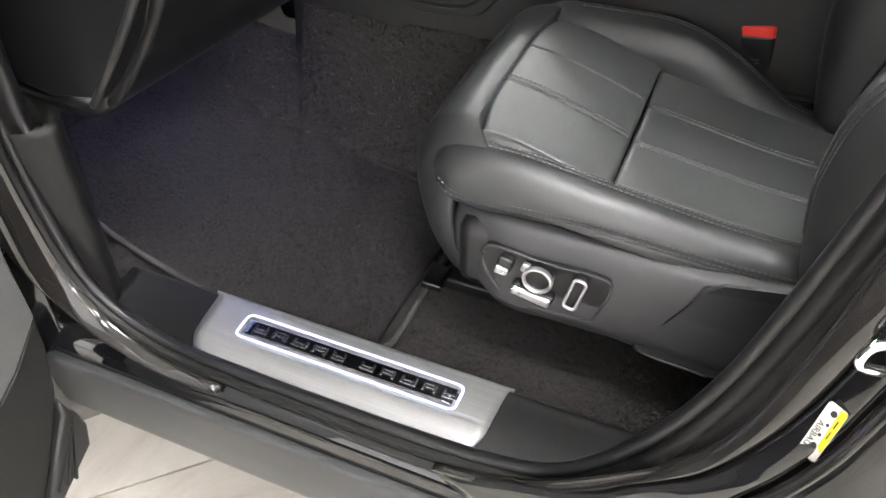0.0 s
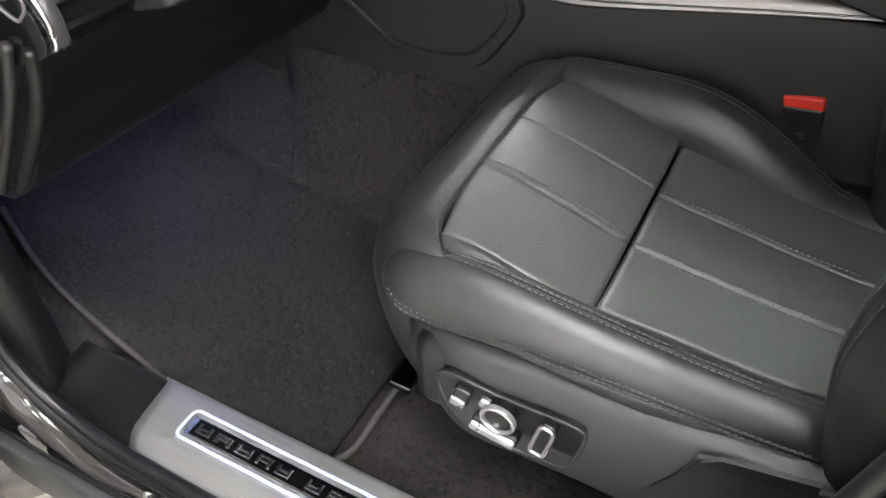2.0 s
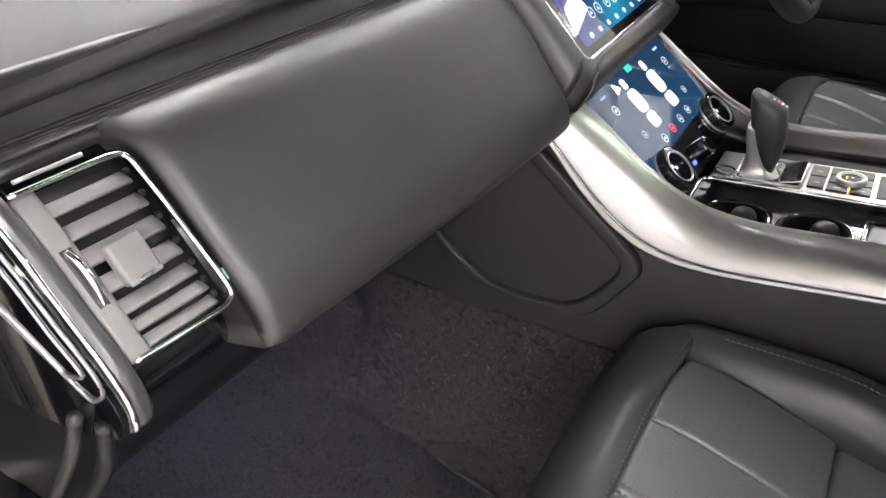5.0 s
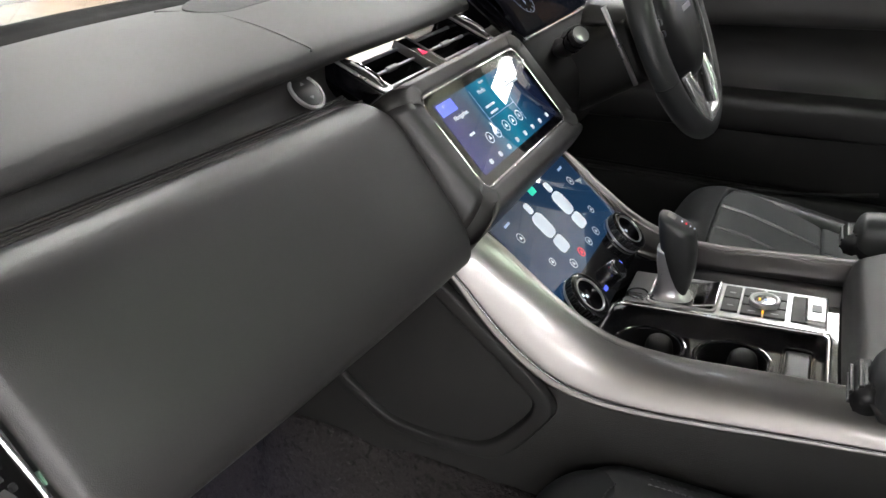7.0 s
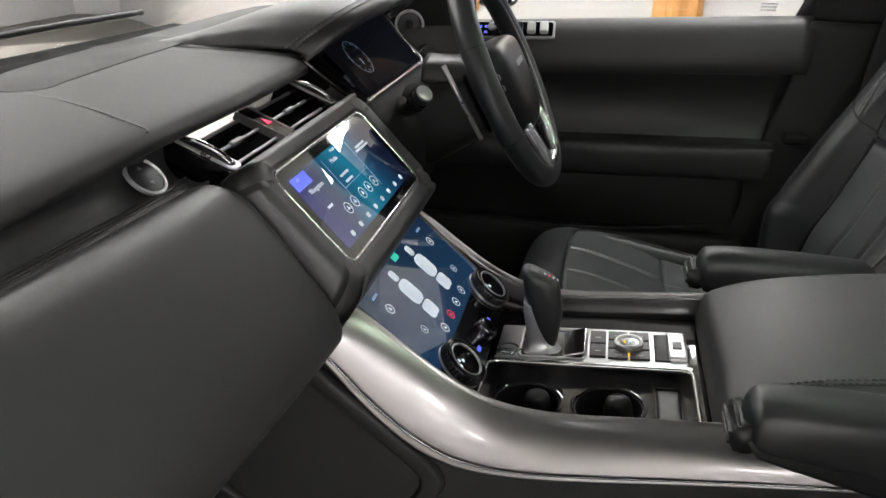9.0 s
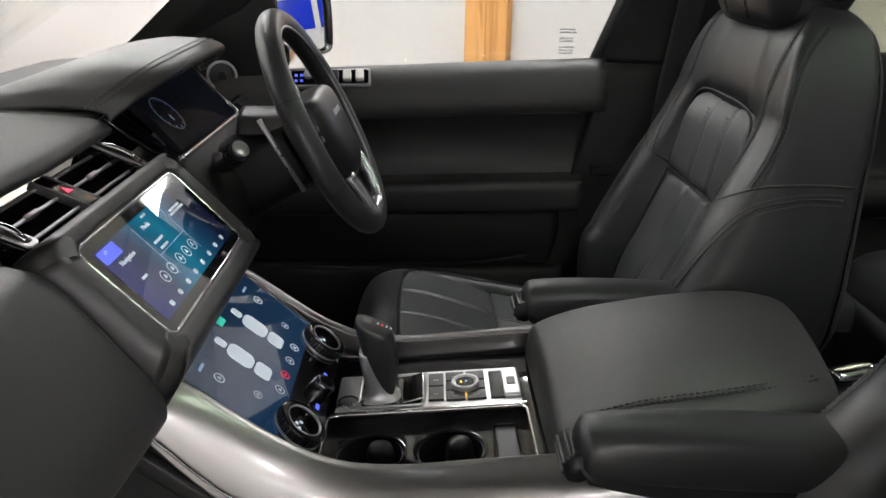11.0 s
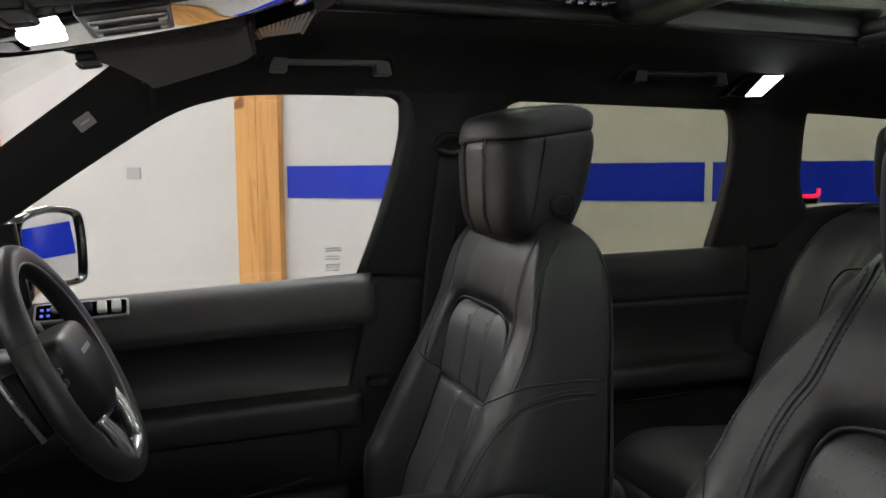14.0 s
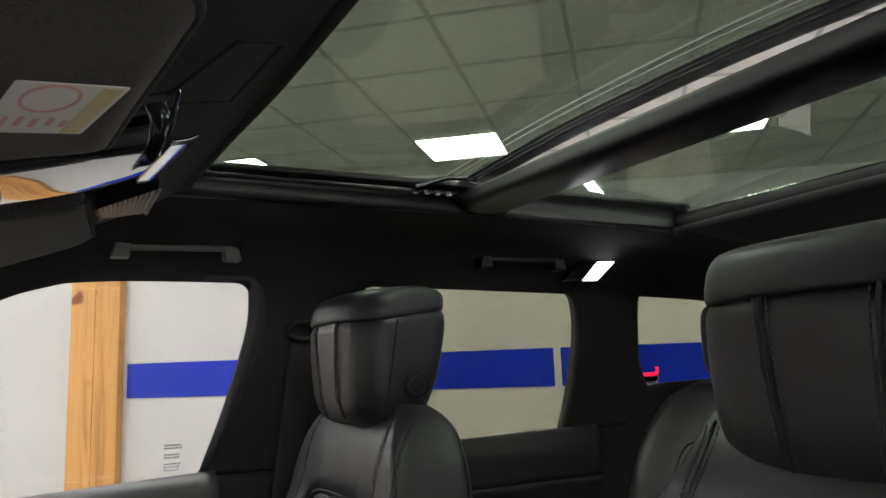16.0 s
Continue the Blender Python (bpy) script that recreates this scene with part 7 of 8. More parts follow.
part("stalk", tube([(-0.392, 0.46, 1.122), (-0.376, 0.508, 1.124), (-0.356, 0.538, 1.136), (-0.336, 0.553, 1.158)], [0.009, 0.009, 0.011, 0.0135], 18, 30), PLASTIC_SOFT, col, "black control stalk")
part("column_top", skin([[(x, y, z) for y, z in ((0.335, 1.150), (0.350, 1.172), (0.385, 1.180), (0.420, 1.172), (0.435, 1.150))] for x in (-0.37, -0.33, -0.295)], 20, 12, 0.01, out=(0, 0, 1)), LEATHER_DASH, col, "leather column top")

clu = thing("instrument_cluster", "dark digital instrument cluster under a leather cowl", "instrument cluster")
CUP, CLO = (-0.500, 1.226), (-0.420, 1.142)
rows = [[(CUP[0] + (CLO[0] - CUP[0]) * t + 0.004 * math.sin(t * 3.1), y, CUP[1] + (CLO[1] - CUP[1]) * t) for t in (0, 0.33, 0.66, 1)] for y in (0.245, 0.32, 0.40, 0.48, 0.535)]
part("cluster_glass", skin(rows, 20, 20, 0.006, out=(1, 0, 0.8)), CLUSTER, clu, "dark glossy display")
part("cluster_trim", tube([(CLO[0] + 0.003, y, CLO[1] - 0.002) for y in (0.238, 0.30, 0.40, 0.50, 0.54)] + [(-0.455, 0.545, 1.175), (-0.495, 0.548, 1.222)], 0.0042, 8, 50), CHROME, clu, "thin chrome trim")
fx = Matrix.Translation((-0.455, 0.31, 1.1835)) @ pose(0, 0, 0, 0, 44, 0)
part("gauge_arc", ring(0.028, 0.0286, 0.0004, 40, fx), UI_FAINT, clu)
for k in range(12):
    a = radians(30 * k)
    part("gauge_tick", box(0.004, 0.0008, 0.0004, 0, fx @ pose(0.0245 * math.cos(a), 0.0245 * math.sin(a), 0, 0, 0, 30 * k)), UI_FAINT, clu)
part("gauge_needle", box(0.010, 0.001, 0.0004, 0, fx @ pose(0.008, 0, 0)), UI_DIM, clu)
hoodr = []
for y, zz, xr in ((0.205, 1.205, -0.495), (0.225, 1.232, -0.460), (0.27, 1.252, -0.432), (0.36, 1.262, -0.418), (0.46, 1.264, -0.418), (0.53, 1.252, -0.432), (0.565, 1.225, -0.47)):
    hoodr.append([(xr - 0.010, y, zz - 0.022), (xr + 0.002, y, zz - 0.014), (xr, y, zz - 0.003), (xr - 0.03, y, zz + 0.004), (xr - 0.09, y, zz + 0.004), (xr - 0.17, y, 1.205 + (zz - 1.205) * 0.75), (xr - 0.27, y, 1.204), (xr - 0.31, y, 1.198)])
sheet("cowl", hoodr, LEATHER_DASH, clu, out=(0, 0, 1), thick=0.010, nu=50, nv=50, label="leather cowl with stitched edge")
for off in (0.014, 0.024):
    part("stitching", stitch([(r[2][0] - off, r[2][1], r[2][2] + 0.003 + off * 0.14) for r in hoodr]), THREAD, clu)
sheet("binnacle_side", [[(-0.50, 0.205, 1.20), (-0.46, 0.205, 1.17), (-0.40, 0.19, 1.14)], [(-0.51, 0.243, 1.215), (-0.47, 0.243, 1.18), (-0.415, 0.243, 1.138)]], PIANO, clu, out=(1, 0, 0.5), thick=0.005, nu=12, nv=8)
sheet("binnacle_lower", [[(-0.418, y, 1.138), (-0.39, y, 1.12), (-0.36, y, 1.08), (-0.36, y, 1.0)] for y in (0.19, 0.3, 0.45, 0.60)], PERF, clu, out=(1, 0, 0.5), thick=0.01, nu=20, nv=14)
rv = thing("driver_vent", "slim black driver side air vent", "air vent")
part("vent_body", box(0.06, 0.05, 0.02, 0.004, pose(-0.415, 0.62, 1.125, 0, 40, 0)), PLASTIC_SOFT, rv)
for k in range(4):
    part("slat", box(0.006, 0.044, 0.006, 0.001, pose(-0.437 + 0.014 * k, 0.62, 1.150 - 0.012 * k, 0, 40, 0)), DARK_CHROME, rv)

# ---- driver door ----
dd = thing("door_2", "closed black driver door with leather trim and window switches", "car door", kind="structure")
sheet("door_top", [[(x, y, z0 + dz) for y, dz in ((0.745, 0.0), (0.728, 0.004), (0.709, -0.003), (0.694, -0.020), (0.684, -0.045), (0.682, -0.070), (0.69, -0.088), (0.70, -0.092))] for x, z0 in ((-0.52, 1.175), (-0.27, 1.188), (-0.02, 1.2005), (0.232, 1.212))], LIT_DOOR_TOP, dd, out=(0, -1, 0.8), thick=0.02, nu=30, nv=40, label="padded leather door top")
sheet("door_middle", [[(x, y, z) for y, z in ((0.70, 1.105 + 0.03 * (x + 0.2)), (0.725, 1.07), (0.728, 1.02), (0.715, 0.985 + 0.03 * x))] for x in (-0.55, -0.3, 0.0, 0.207)], LEATHER_DASH, dd, out=(0, -1, 0), thick=0.02, nu=30, nv=30)
sheet("door_armrest", [[(x, y, z + 0.03 * x) for y, z in ((0.715, 0.992), (0.672, 0.990), (0.660, 0.978), (0.662, 0.945), (0.672, 0.925), (0.70, 0.92))] for x in (-0.45, -0.3, -0.1, 0.1, 0.196)], LEATHER_DASH, dd, out=(0, -1, 0.3), thick=0.02, nu=36, nv=30, label="leather door armrest")
sheet("door_lower", [[(x, y, z) for y, z in ((0.70, 0.925 + 0.03 * x), (0.695, 0.88), (0.695, 0.82), (0.70, 0.81), (0.675, 0.80), (0.672, 0.72), (0.69, 0.60))] for x in (-0.55, -0.3, 0.0, 0.172)], PLASTIC, dd, out=(0, -1, 0), thick=0.02, nu=36, nv=20)
part("door_strip", tube([(-0.42, 0.690, 0.912), (-0.1, 0.688, 0.918), (0.155, 0.69, 0.928)], 0.003, 8, 20), DARK_CHROME, dd)
part("pocket_edge", tube([(-0.42, 0.672, 0.806), (-0.15, 0.668, 0.812), (0.0, 0.668, 0.822), (0.10, 0.670, 0.838)], 0.004, 8, 20), PLASTIC, dd)
SWM = facing((-0.281, 0.697, 1.175), (0, -0.72, 0.70), (0, 0.7, 0.72)) @ pose(0, 0, 0, 0, 0, 2.5)
sw = part("switch_panel", flat(rrect(0.150, 0.038, 0.006), -0.004, 0.003, SWM, 0.001), KEY_SILVER, dd, "satin silver framed window switch panel")
part("panel_face", flat(rrect(0.142, 0.030, 0.004), 0.003, 0.0042, SWM), PIANO, sw)
for k in range(4):
    part("window_switch", box(0.015, 0.022, 0.012, 0.003, SWM @ pose(-0.014 + 0.023 * k, 0.0, 0.008)), PAPER if k > 1 else PLASTIC_SOFT, sw, "pale window switch" if k > 1 else "")
part("mirror_switch", ring(0, 0.008, 0.007, 20, SWM @ pose(-0.040, 0.004, 0.004), 0.002), KEY_SILVER, sw)
for k in range(4):
    part("switch_mark", box(0.005, 0.005, 0.0006, 0, SWM @ pose(-0.062 + 0.010 * (k % 2), -0.007 + 0.012 * (k // 2), 0.0045)), UI_BLUE, sw)
tw = thing("door_speaker", "round tweeter with a silver ring by the mirror corner", "speaker")
TM = Matrix.Translation((-0.482, 0.706, 1.176)) @ look((0, 0, 0), (-0.25, 0.9, -0.05)).to_3x3().to_4x4()
part("speaker_ring", ring(0.023, 0.028, 0.008, 40, TM, 0.002), KEY_SILVER, tw, "satin silver ring")
part("speaker_cone", ring(0, 0.0235, 0.003, 36, TM), PLASTIC_SOFT, tw)
part("speaker_cap", ring(0, 0.009, 0.006, 24, TM, 0.002), INK, tw)
part("mirror_corner", prism([(-0.60, 1.10), (-0.40, 1.14), (-0.362, 1.185), (-0.370, 1.25), (-0.380, 1.328), (-0.405, 1.326), (-0.50, 1.262), (-0.60, 1.215), (-0.62, 1.18)], "y", 0.708, 0.728, 0.005), PLASTIC, dd, "black mirror corner panel")

sheet("outer_skin", [[(x, y, z) for y, z in ((0.765, 1.185 + 0.03 * x), (0.80, 1.10), (0.82, 0.85), (0.80, 0.45))] for x in (-0.9, 0.2, 1.3, 1.9)], PAINT, dd, out=(0, 1, 0), thick=0.02, nu=16, nv=10)

# ---- pillars, windows, roof ----
shell = thing("car_interior_shell", "black suede pillars and headlining of the car", "car interior", kind="structure")




# A pillar (driver side): from the mirror corner up to the roof
def pillar(name, inner, outer, mat, parent, out, thick=0.03, label=""):
    rows = []
    for p, q in zip(inner, outer):
        p, q = Vector(p), Vector(q)
        m = (p + q) / 2 + Vector(out) * 0.012
        rows.append([tuple(p), tuple(p.lerp(m, 0.6)), tuple(m), tuple(q.lerp(m, 0.6)), tuple(q)])
    return sheet(name, rows, mat, parent, out=out, thick=thick, nu=20, nv=40, label=label)


pillar("front_pillar_trim", [(-0.65, 0.695, 1.228), (-0.518, 0.680, 1.342), (-0.381, 0.665, 1.4555), (-0.232, 0.625, 1.566), (-0.12, 0.60, 1.655)],
       [(-0.540, 0.73, 1.215), (-0.380, 0.695, 1.336), (-0.189, 0.657, 1.467), (-0.105, 0.642, 1.515), (-0.03, 0.635, 1.538)], SUEDE, shell, (0.2, -1, 0.1), label="black suede windscreen pillar trim")
pillar("front_pillar_trim", [(-0.62, -0.70, 1.215), (-0.50, -0.685, 1.335), (-0.40, -0.665, 1.415), (-0.225, -0.625, 1.575), (-0.12, -0.60, 1.655)],
       [(-0.455, -0.745, 1.215), (-0.37, -0.715, 1.335), (-0.24, -0.69, 1.440), (-0.115, -0.66, 1.500), (-0.05, -0.645, 1.56)], SUEDE, shell, (0.2, 1, 0.1))
tag = thing("airbag_tag", "small grey airbag tag on the suede pillar", "tag")
AM = Matrix.Translation((-0.253, 0.632, 1.493)) @ look((0, 0, 0), (-0.25, 0.95, 0.1)).to_3x3().to_4x4() @ pose(0, 0, 0, 0, 0, 38)
part("tag_plate", box(0.030, 0.022, 0.003, 0.002, AM), basic("grey_tag", (0.36, 0.36, 0.37), 0.5), tag)
part("tag_bar", box(0.016, 0.003, 0.0006, 0, AM @ pose(0, 0, 0.0017)), WHITE_PLASTIC, tag)
# cant rails over the side windows and B, C, D pillars (driver side)
for e in (1, -1):
    rail = []
    for x, zb in ((-0.150, 1.508), (-0.10, 1.526), (-0.05, 1.541), (0.0, 1.548), (0.10, 1.552), (0.30, 1.552), (0.60, 1.549), (0.95, 1.543), (1.25, 1.538), (1.60, 1.52)):
        rail.append([(x, e * 0.645, zb - 0.006), (x, e * 0.625, zb + 0.010), (x, e * 0.592, zb + 0.05), (x, e * 0.54, zb + 0.085), (x, e * 0.48, min(1.654, zb + 0.103)), (x, e * 0.444, min(1.662, zb + 0.110))])
    sheet("headlining_side", rail, SUEDE, shell, out=(0, -e, -1), thick=0.02, nu=30, nv=50, label="black suede headlining")
    if e > 0:
        pillar("middle_pillar_trim", [(0.215, 0.735, 1.207), (0.245, 0.70, 1.32), (0.278, 0.66, 1.46), (0.275, 0.64, 1.53), (0.22, 0.635, 1.555)],
               [(0.47, 0.735, 1.20), (0.47, 0.70, 1.32), (0.475, 0.66, 1.46), (0.48, 0.64, 1.53), (0.56, 0.635, 1.555)], SUEDE, shell, (0, -1, 0), label="black suede door pillar trim")
        sheet("middle_pillar_low", [[(x0, 0.70, z), (x0 + 0.06, 0.685, z), (x0 + 0.14, 0.682, z), (x0 + 0.30, 0.70, z)] for x0, z in ((0.225, 1.21), (0.20, 1.08), (0.165, 0.95), (0.125, 0.80), (0.10, 0.60))], PLASTIC, shell, out=(0, -1, 0), thick=0.02, nu=24, nv=30, label="grained black lower pillar trim")
belt = thing("seat_belt", "black driver seat belt hanging from the pillar guide", "seat belt")
part("webbing", skin([[(x + a, 0.655 - 0.04 * t, z) for a in (-0.024, 0.024)] for x, z, t in ((0.375, 1.46, 0), (0.355, 1.30, 0.1), (0.335, 1.15, 0.3), (0.325, 1.0, 0.5), (0.32, 0.85, 0.6))], 8, 30, 0.0015, out=(0, -1, 0)), basic("black_webbing", (0.012, 0.012, 0.012), 0.7, grain=0.3, gscale=900), belt)
part("belt_guide", tube([(0.345, 0.650, 1.455), (0.355, 0.640, 1.475), (0.385, 0.638, 1.475), (0.402, 0.645, 1.458), (0.375, 0.650, 1.445)], 0.007, 10, 40, True), PLASTIC_SOFT, belt)
part("guide_slot", box(0.022, 0.006, 0.15, 0.004, pose(0.335, 0.668, 1.42, 16, 12, 0)), PLASTIC_SOFT, belt)
part("pillar_hook", box(0.045, 0.03, 0.02, 0.006, pose(0.232, 0.676, 1.012)), PLASTIC, belt)
pillar("rear_pillar_trim", [(1.018, 0.735, 1.225), (1.024, 0.695, 1.34), (1.017, 0.66, 1.44), (0.995, 0.638, 1.520), (0.955, 0.636, 1.553)],
       [(1.33, 0.735, 1.24), (1.235, 0.70, 1.36), (1.20, 0.665, 1.45), (1.185, 0.64, 1.525), (1.20, 0.636, 1.555)], SUEDE, shell, (0, -1, 0), label="black suede rear pillar trim")
sheet("rear_quarter_trim", [[(1.06, 0.735, z - 0.07 * (z > 1.2)), (1.22, 0.72, z + 0.01), (1.42, 0.70, z + 0.03), (1.75, 0.66, z + 0.03)] for z in (1.30, 1.15, 0.9, 0.6)], SUEDE, shell, out=(0, -1, 0), thick=0.03, nu=24, nv=14)
pillar("tail_pillar_trim", [(1.56, 0.73, 1.32), (1.55, 0.69, 1.40), (1.53, 0.66, 1.48), (1.50, 0.636, 1.55)], [(1.95, 0.66, 1.30), (1.85, 0.64, 1.40), (1.80, 0.62, 1.48), (1.75, 0.60, 1.56)], SUEDE, shell, (0, -1, 0))
# left side beyond the open doorway: middle pillar and rear door, closed
pillar("middle_pillar_trim", [(0.29, -0.735, 1.20), (0.30, -0.70, 1.32), (0.31, -0.66, 1.46), (0.30, -0.64, 1.555)], [(0.52, -0.735, 1.20), (0.50, -0.70, 1.32), (0.50, -0.66, 1.46), (0.56, -0.64, 1.555)], SUEDE, shell, (0, 1, 0))
sheet("middle_pillar_low", [[(x0, -0.735, z), (x0 + 0.01, -0.70, z), (x0 + 0.10, -0.68, z), (x0 + 0.30, -0.70, z)] for x0, z in ((0.275, 1.21), (0.25, 1.05), (0.215, 0.88), (0.175, 0.74), (0.125, 0.62), (0.10, 0.52))], SUEDE, shell, out=(-0.3, 1, 0), thick=0.02, nu=24, nv=30)
rd2 = thing("door_4", "closed black rear passenger door", "car door", kind="structure")
sheet("door_panel", [[(0.40, -0.72, z), (0.8, -0.715, z), (1.1, -0.72, z), (1.75, -0.68, z)] for z in (1.25, 1.05, 0.8, 0.5)], LEATHER_DASH, rd2, out=(0, 1, 0), thick=0.04, nu=20, nv=12)
# Unseen pane; its tint is deepened to keep the rear cabin dim.
part("window_pane", skin([[(0.45, -0.74, 1.23), (1.1, -0.74, 1.25), (1.75, -0.72, 1.28)], [(0.48, -0.64, 1.56), (1.05, -0.64, 1.55), (1.65, -0.62, 1.53)]], 10, 6, 0.004, out=(0, 1, 0)), DIM_GLASS, rd2)

# windows on the far side
w1 = thing("window_1", "clear driver door window", "car window", kind="structure")
p1 = part("window_pane", skin([[(-0.56, 0.752, 1.17), (-0.1, 0.752, 1.19), (0.30, 0.752, 1.20)], [(-0.40, 0.70, 1.38), (0.0, 0.70, 1.39), (0.33, 0.70, 1.39)], [(-0.15, 0.645, 1.56), (0.1, 0.645, 1.565), (0.36, 0.645, 1.565)]], 14, 10, 0.004, out=(0, 1, 0)), CLEAR, w1)
p1.visible_shadow = False
w2 = thing("window_2", "tinted rear door and quarter windows", "car window", kind="structure")
p2 = part("window_pane", skin([[(0.40, 0.752, 1.21), (0.75, 0.752, 1.22), (1.12, 0.752, 1.23)], [(0.42, 0.70, 1.39), (0.75, 0.70, 1.39), (1.10, 0.70, 1.39)], [(0.45, 0.647, 1.56), (0.75, 0.647, 1.56), (1.08, 0.647, 1.56)]], 14, 10, 0.004, out=(0, 1, 0)), TINT, w2)
p3 = part("quarter_pane", skin([[(1.14, 0.752, 1.28), (1.4, 0.75, 1.28), (1.75, 0.74, 1.28)], [(1.12, 0.65, 1.56), (1.35, 0.65, 1.56), (1.65, 0.64, 1.56)]], 14, 10, 0.004, out=(0, 1, 0)), TINT, w2)
for p in (p2, p3):
    p.visible_shadow = False


def etched(x, z, y, parent, k=1.0):
    """Etched glass marks: rows of small bars."""
    rr = np.random.RandomState(7)
    for r in range(9):
        if r in (3, 6):
            continue
        x0 = x - 0.020 * k
        while x0 < x + 0.016 * k:
            wd = rr.uniform(0.003, 0.008) * k
            part("etched_mark", box(wd, 0.0006, 0.0034 * k, 0, Matrix.Translation((x0 + wd / 2, y - 0.25 * (r * 0.0065 * k) * 0 , z + r * 0.0075 * k)) @ pose(0, 0, 0, 17, 0, 0)), ETCH, parent)
            x0 += wd + rr.uniform(0.001, 0.003) * k


etched(0.160, 1.222, 0.736, w1, 0.72)
sheet("door_frame", [[(0.203, 0.742, 1.207), (0.216, 0.734, 1.207), (0.232, 0.74, 1.207)], [(0.24, 0.70, 1.33), (0.253, 0.690, 1.33), (0.272, 0.698, 1.33)], [(0.268, 0.662, 1.455), (0.281, 0.652, 1.455), (0.301, 0.658, 1.455)], [(0.27, 0.644, 1.52), (0.285, 0.636, 1.522), (0.305, 0.642, 1.525)], [(0.262, 0.641, 1.540), (0.276, 0.632, 1.550), (0.292, 0.636, 1.560)], [(0.236, 0.638, 1.547), (0.240, 0.630, 1.557), (0.246, 0.632, 1.570)], [(0.19, 0.638, 1.549), (0.19, 0.630, 1.557), (0.19, 0.632, 1.570)]], DOOR_FRAME, w1, out=(0, -1, 0), thick=0.01, nu=10, nv=20)
# rear door trim
rd = thing("door_3", "closed black rear door with a leather armrest", "car door", kind="structure")
sheet("door_top", [[(x, y, z) for y, z in ((0.745, 1.232 + 0.02 * (x - 0.8)), (0.715, 1.232 + 0.02 * (x - 0.8)), (0.70, 1.20), (0.70, 1.13))] for x in (0.40, 0.7, 1.0, 1.10)], LEATHER_DASH, rd, out=(0, -1, 0.5), thick=0.02, nu=20, nv=16)
sheet("door_middle", [[(x, y, z) for y, z in ((0.70, 1.13), (0.72, 1.06), (0.71, 1.0), (0.665, 0.99), (0.66, 0.95), (0.69, 0.92), (0.69, 0.70), (0.69, 0.5))] for x in (0.40, 0.7, 0.95, 1.10)], LEATHER_DASH, rd, out=(0, -1, 0), thick=0.02, nu=30, nv=16)
part("door_strip", tube([(0.45, 0.684, 0.915), (0.8, 0.682, 0.92), (0.98, 0.684, 0.925)], 0.003, 8, 16), DARK_CHROME, rd)

# roof: headlining with two openings, glass and cross bar
roof = thing("roof", "black suede headlining with panoramic glass roof", "car roof", kind="structure")
RZ = 1.668
for a, b, y0, y1 in ((-0.14, 0.135, -0.45, 0.45), (1.12, 1.9, -0.46, 0.46)):
    sheet("headlining", [[(a + (b - a) * t, y, RZ + (-0.105 * (1 - t) ** 0.65 if a < 0 else -0.014 - 0.05 * t)) for t in (0, 0.3, 0.6, 1)] for y in (y0, y0 / 2, 0, y1 / 2, y1)], SUEDE, roof, out=(0, 0, -1), thick=0.03, nu=20, nv=24)
part("opening_edge", tube([(0.133, -0.44, RZ - 0.002), (0.136, -0.2, RZ), (0.136, 0, RZ), (0.130, 0.2, RZ), (0.124, 0.44, RZ - 0.002)], 0.008, 10, 40), SUEDE, roof)
part("opening_edge", tube([(1.12, -0.44, RZ - 0.018), (1.11, 0, RZ - 0.014), (1.12, 0.44, RZ - 0.018)], 0.010, 10, 40), SUEDE, roof)
for e in (1, -1):
    part("opening_edge", tube([(0.12, e * 0.438, RZ - 0.004), (0.5, e * 0.440, RZ - 0.006), (0.9, e * 0.450, RZ - 0.012), (1.14, e * 0.452, RZ - 0.018)], 0.007, 10, 60), SUEDE, roof)
    sheet("track", [[(x, e * (y + w), z - 0.03 * w) for y, z in ((0.440, 1.658), (0.446, 1.676), (0.446, 1.694), (0.432, 1.703))] for x, w in ((0.10, 0.012), (0.5, 0.0), (0.9, 0.0), (1.16, 0.0))], PLASTIC_SOFT, roof, out=(0, -e, -1), thick=0.01, nu=16, nv=16)
    part("guide_rail", box(0.46, 0.008, 0.008, 0.002, pose(0.36, e * 0.434, 1.688, 0, 0, -0.6 * e)), PIANO, roof)
    for k in range(4):
        part("track_fitting", box(0.012, 0.010, 0.010, 0.002, pose(0.50 + 0.022 * k, e * 0.428, 1.684)), DARK_CHROME, roof)
g1 = part("front_glass", skin([[(x, y, 1.702 + 0.036 * (x - 0.06) / 0.60 - 0.012 * (y / 0.4) ** 2) for y in (-0.50, -0.2, 0, 0.2, 0.50)] for x in (0.06, 0.2, 0.4, 0.66)], 20, 16, 0.005, out=(0, 0, -1)), ROOF_GLASS, roof, "dark green tinted glass")
g2 = part("rear_glass", skin([[(x, y, z - 0.012 * (y / 0.4) ** 2) for y in (-0.50, -0.2, 0, 0.2, 0.50)] for x, z in ((0.700, 1.709), (0.95, 1.700), (1.22, 1.685))], 20, 16, 0.005, out=(0, 0, -1)), ROOF_GLASS, roof, "dark green tinted glass")
for g in (g1, g2):
    g.visible_shadow = False
sheet("cross_bar", [[(x, y, z) for x, z in ((0.592, 1.690), (0.592, 1.668), (0.606, 1.659), (0.65, 1.657), (0.688, 1.663), (0.705, 1.676), (0.708, 1.692))] for y in (-0.45, -0.2, 0, 0.2, 0.45)], PLASTIC_SOFT, roof, out=(0, 0, -1), thick=0.02, nu=30, nv=20, label="satin black cross bar")
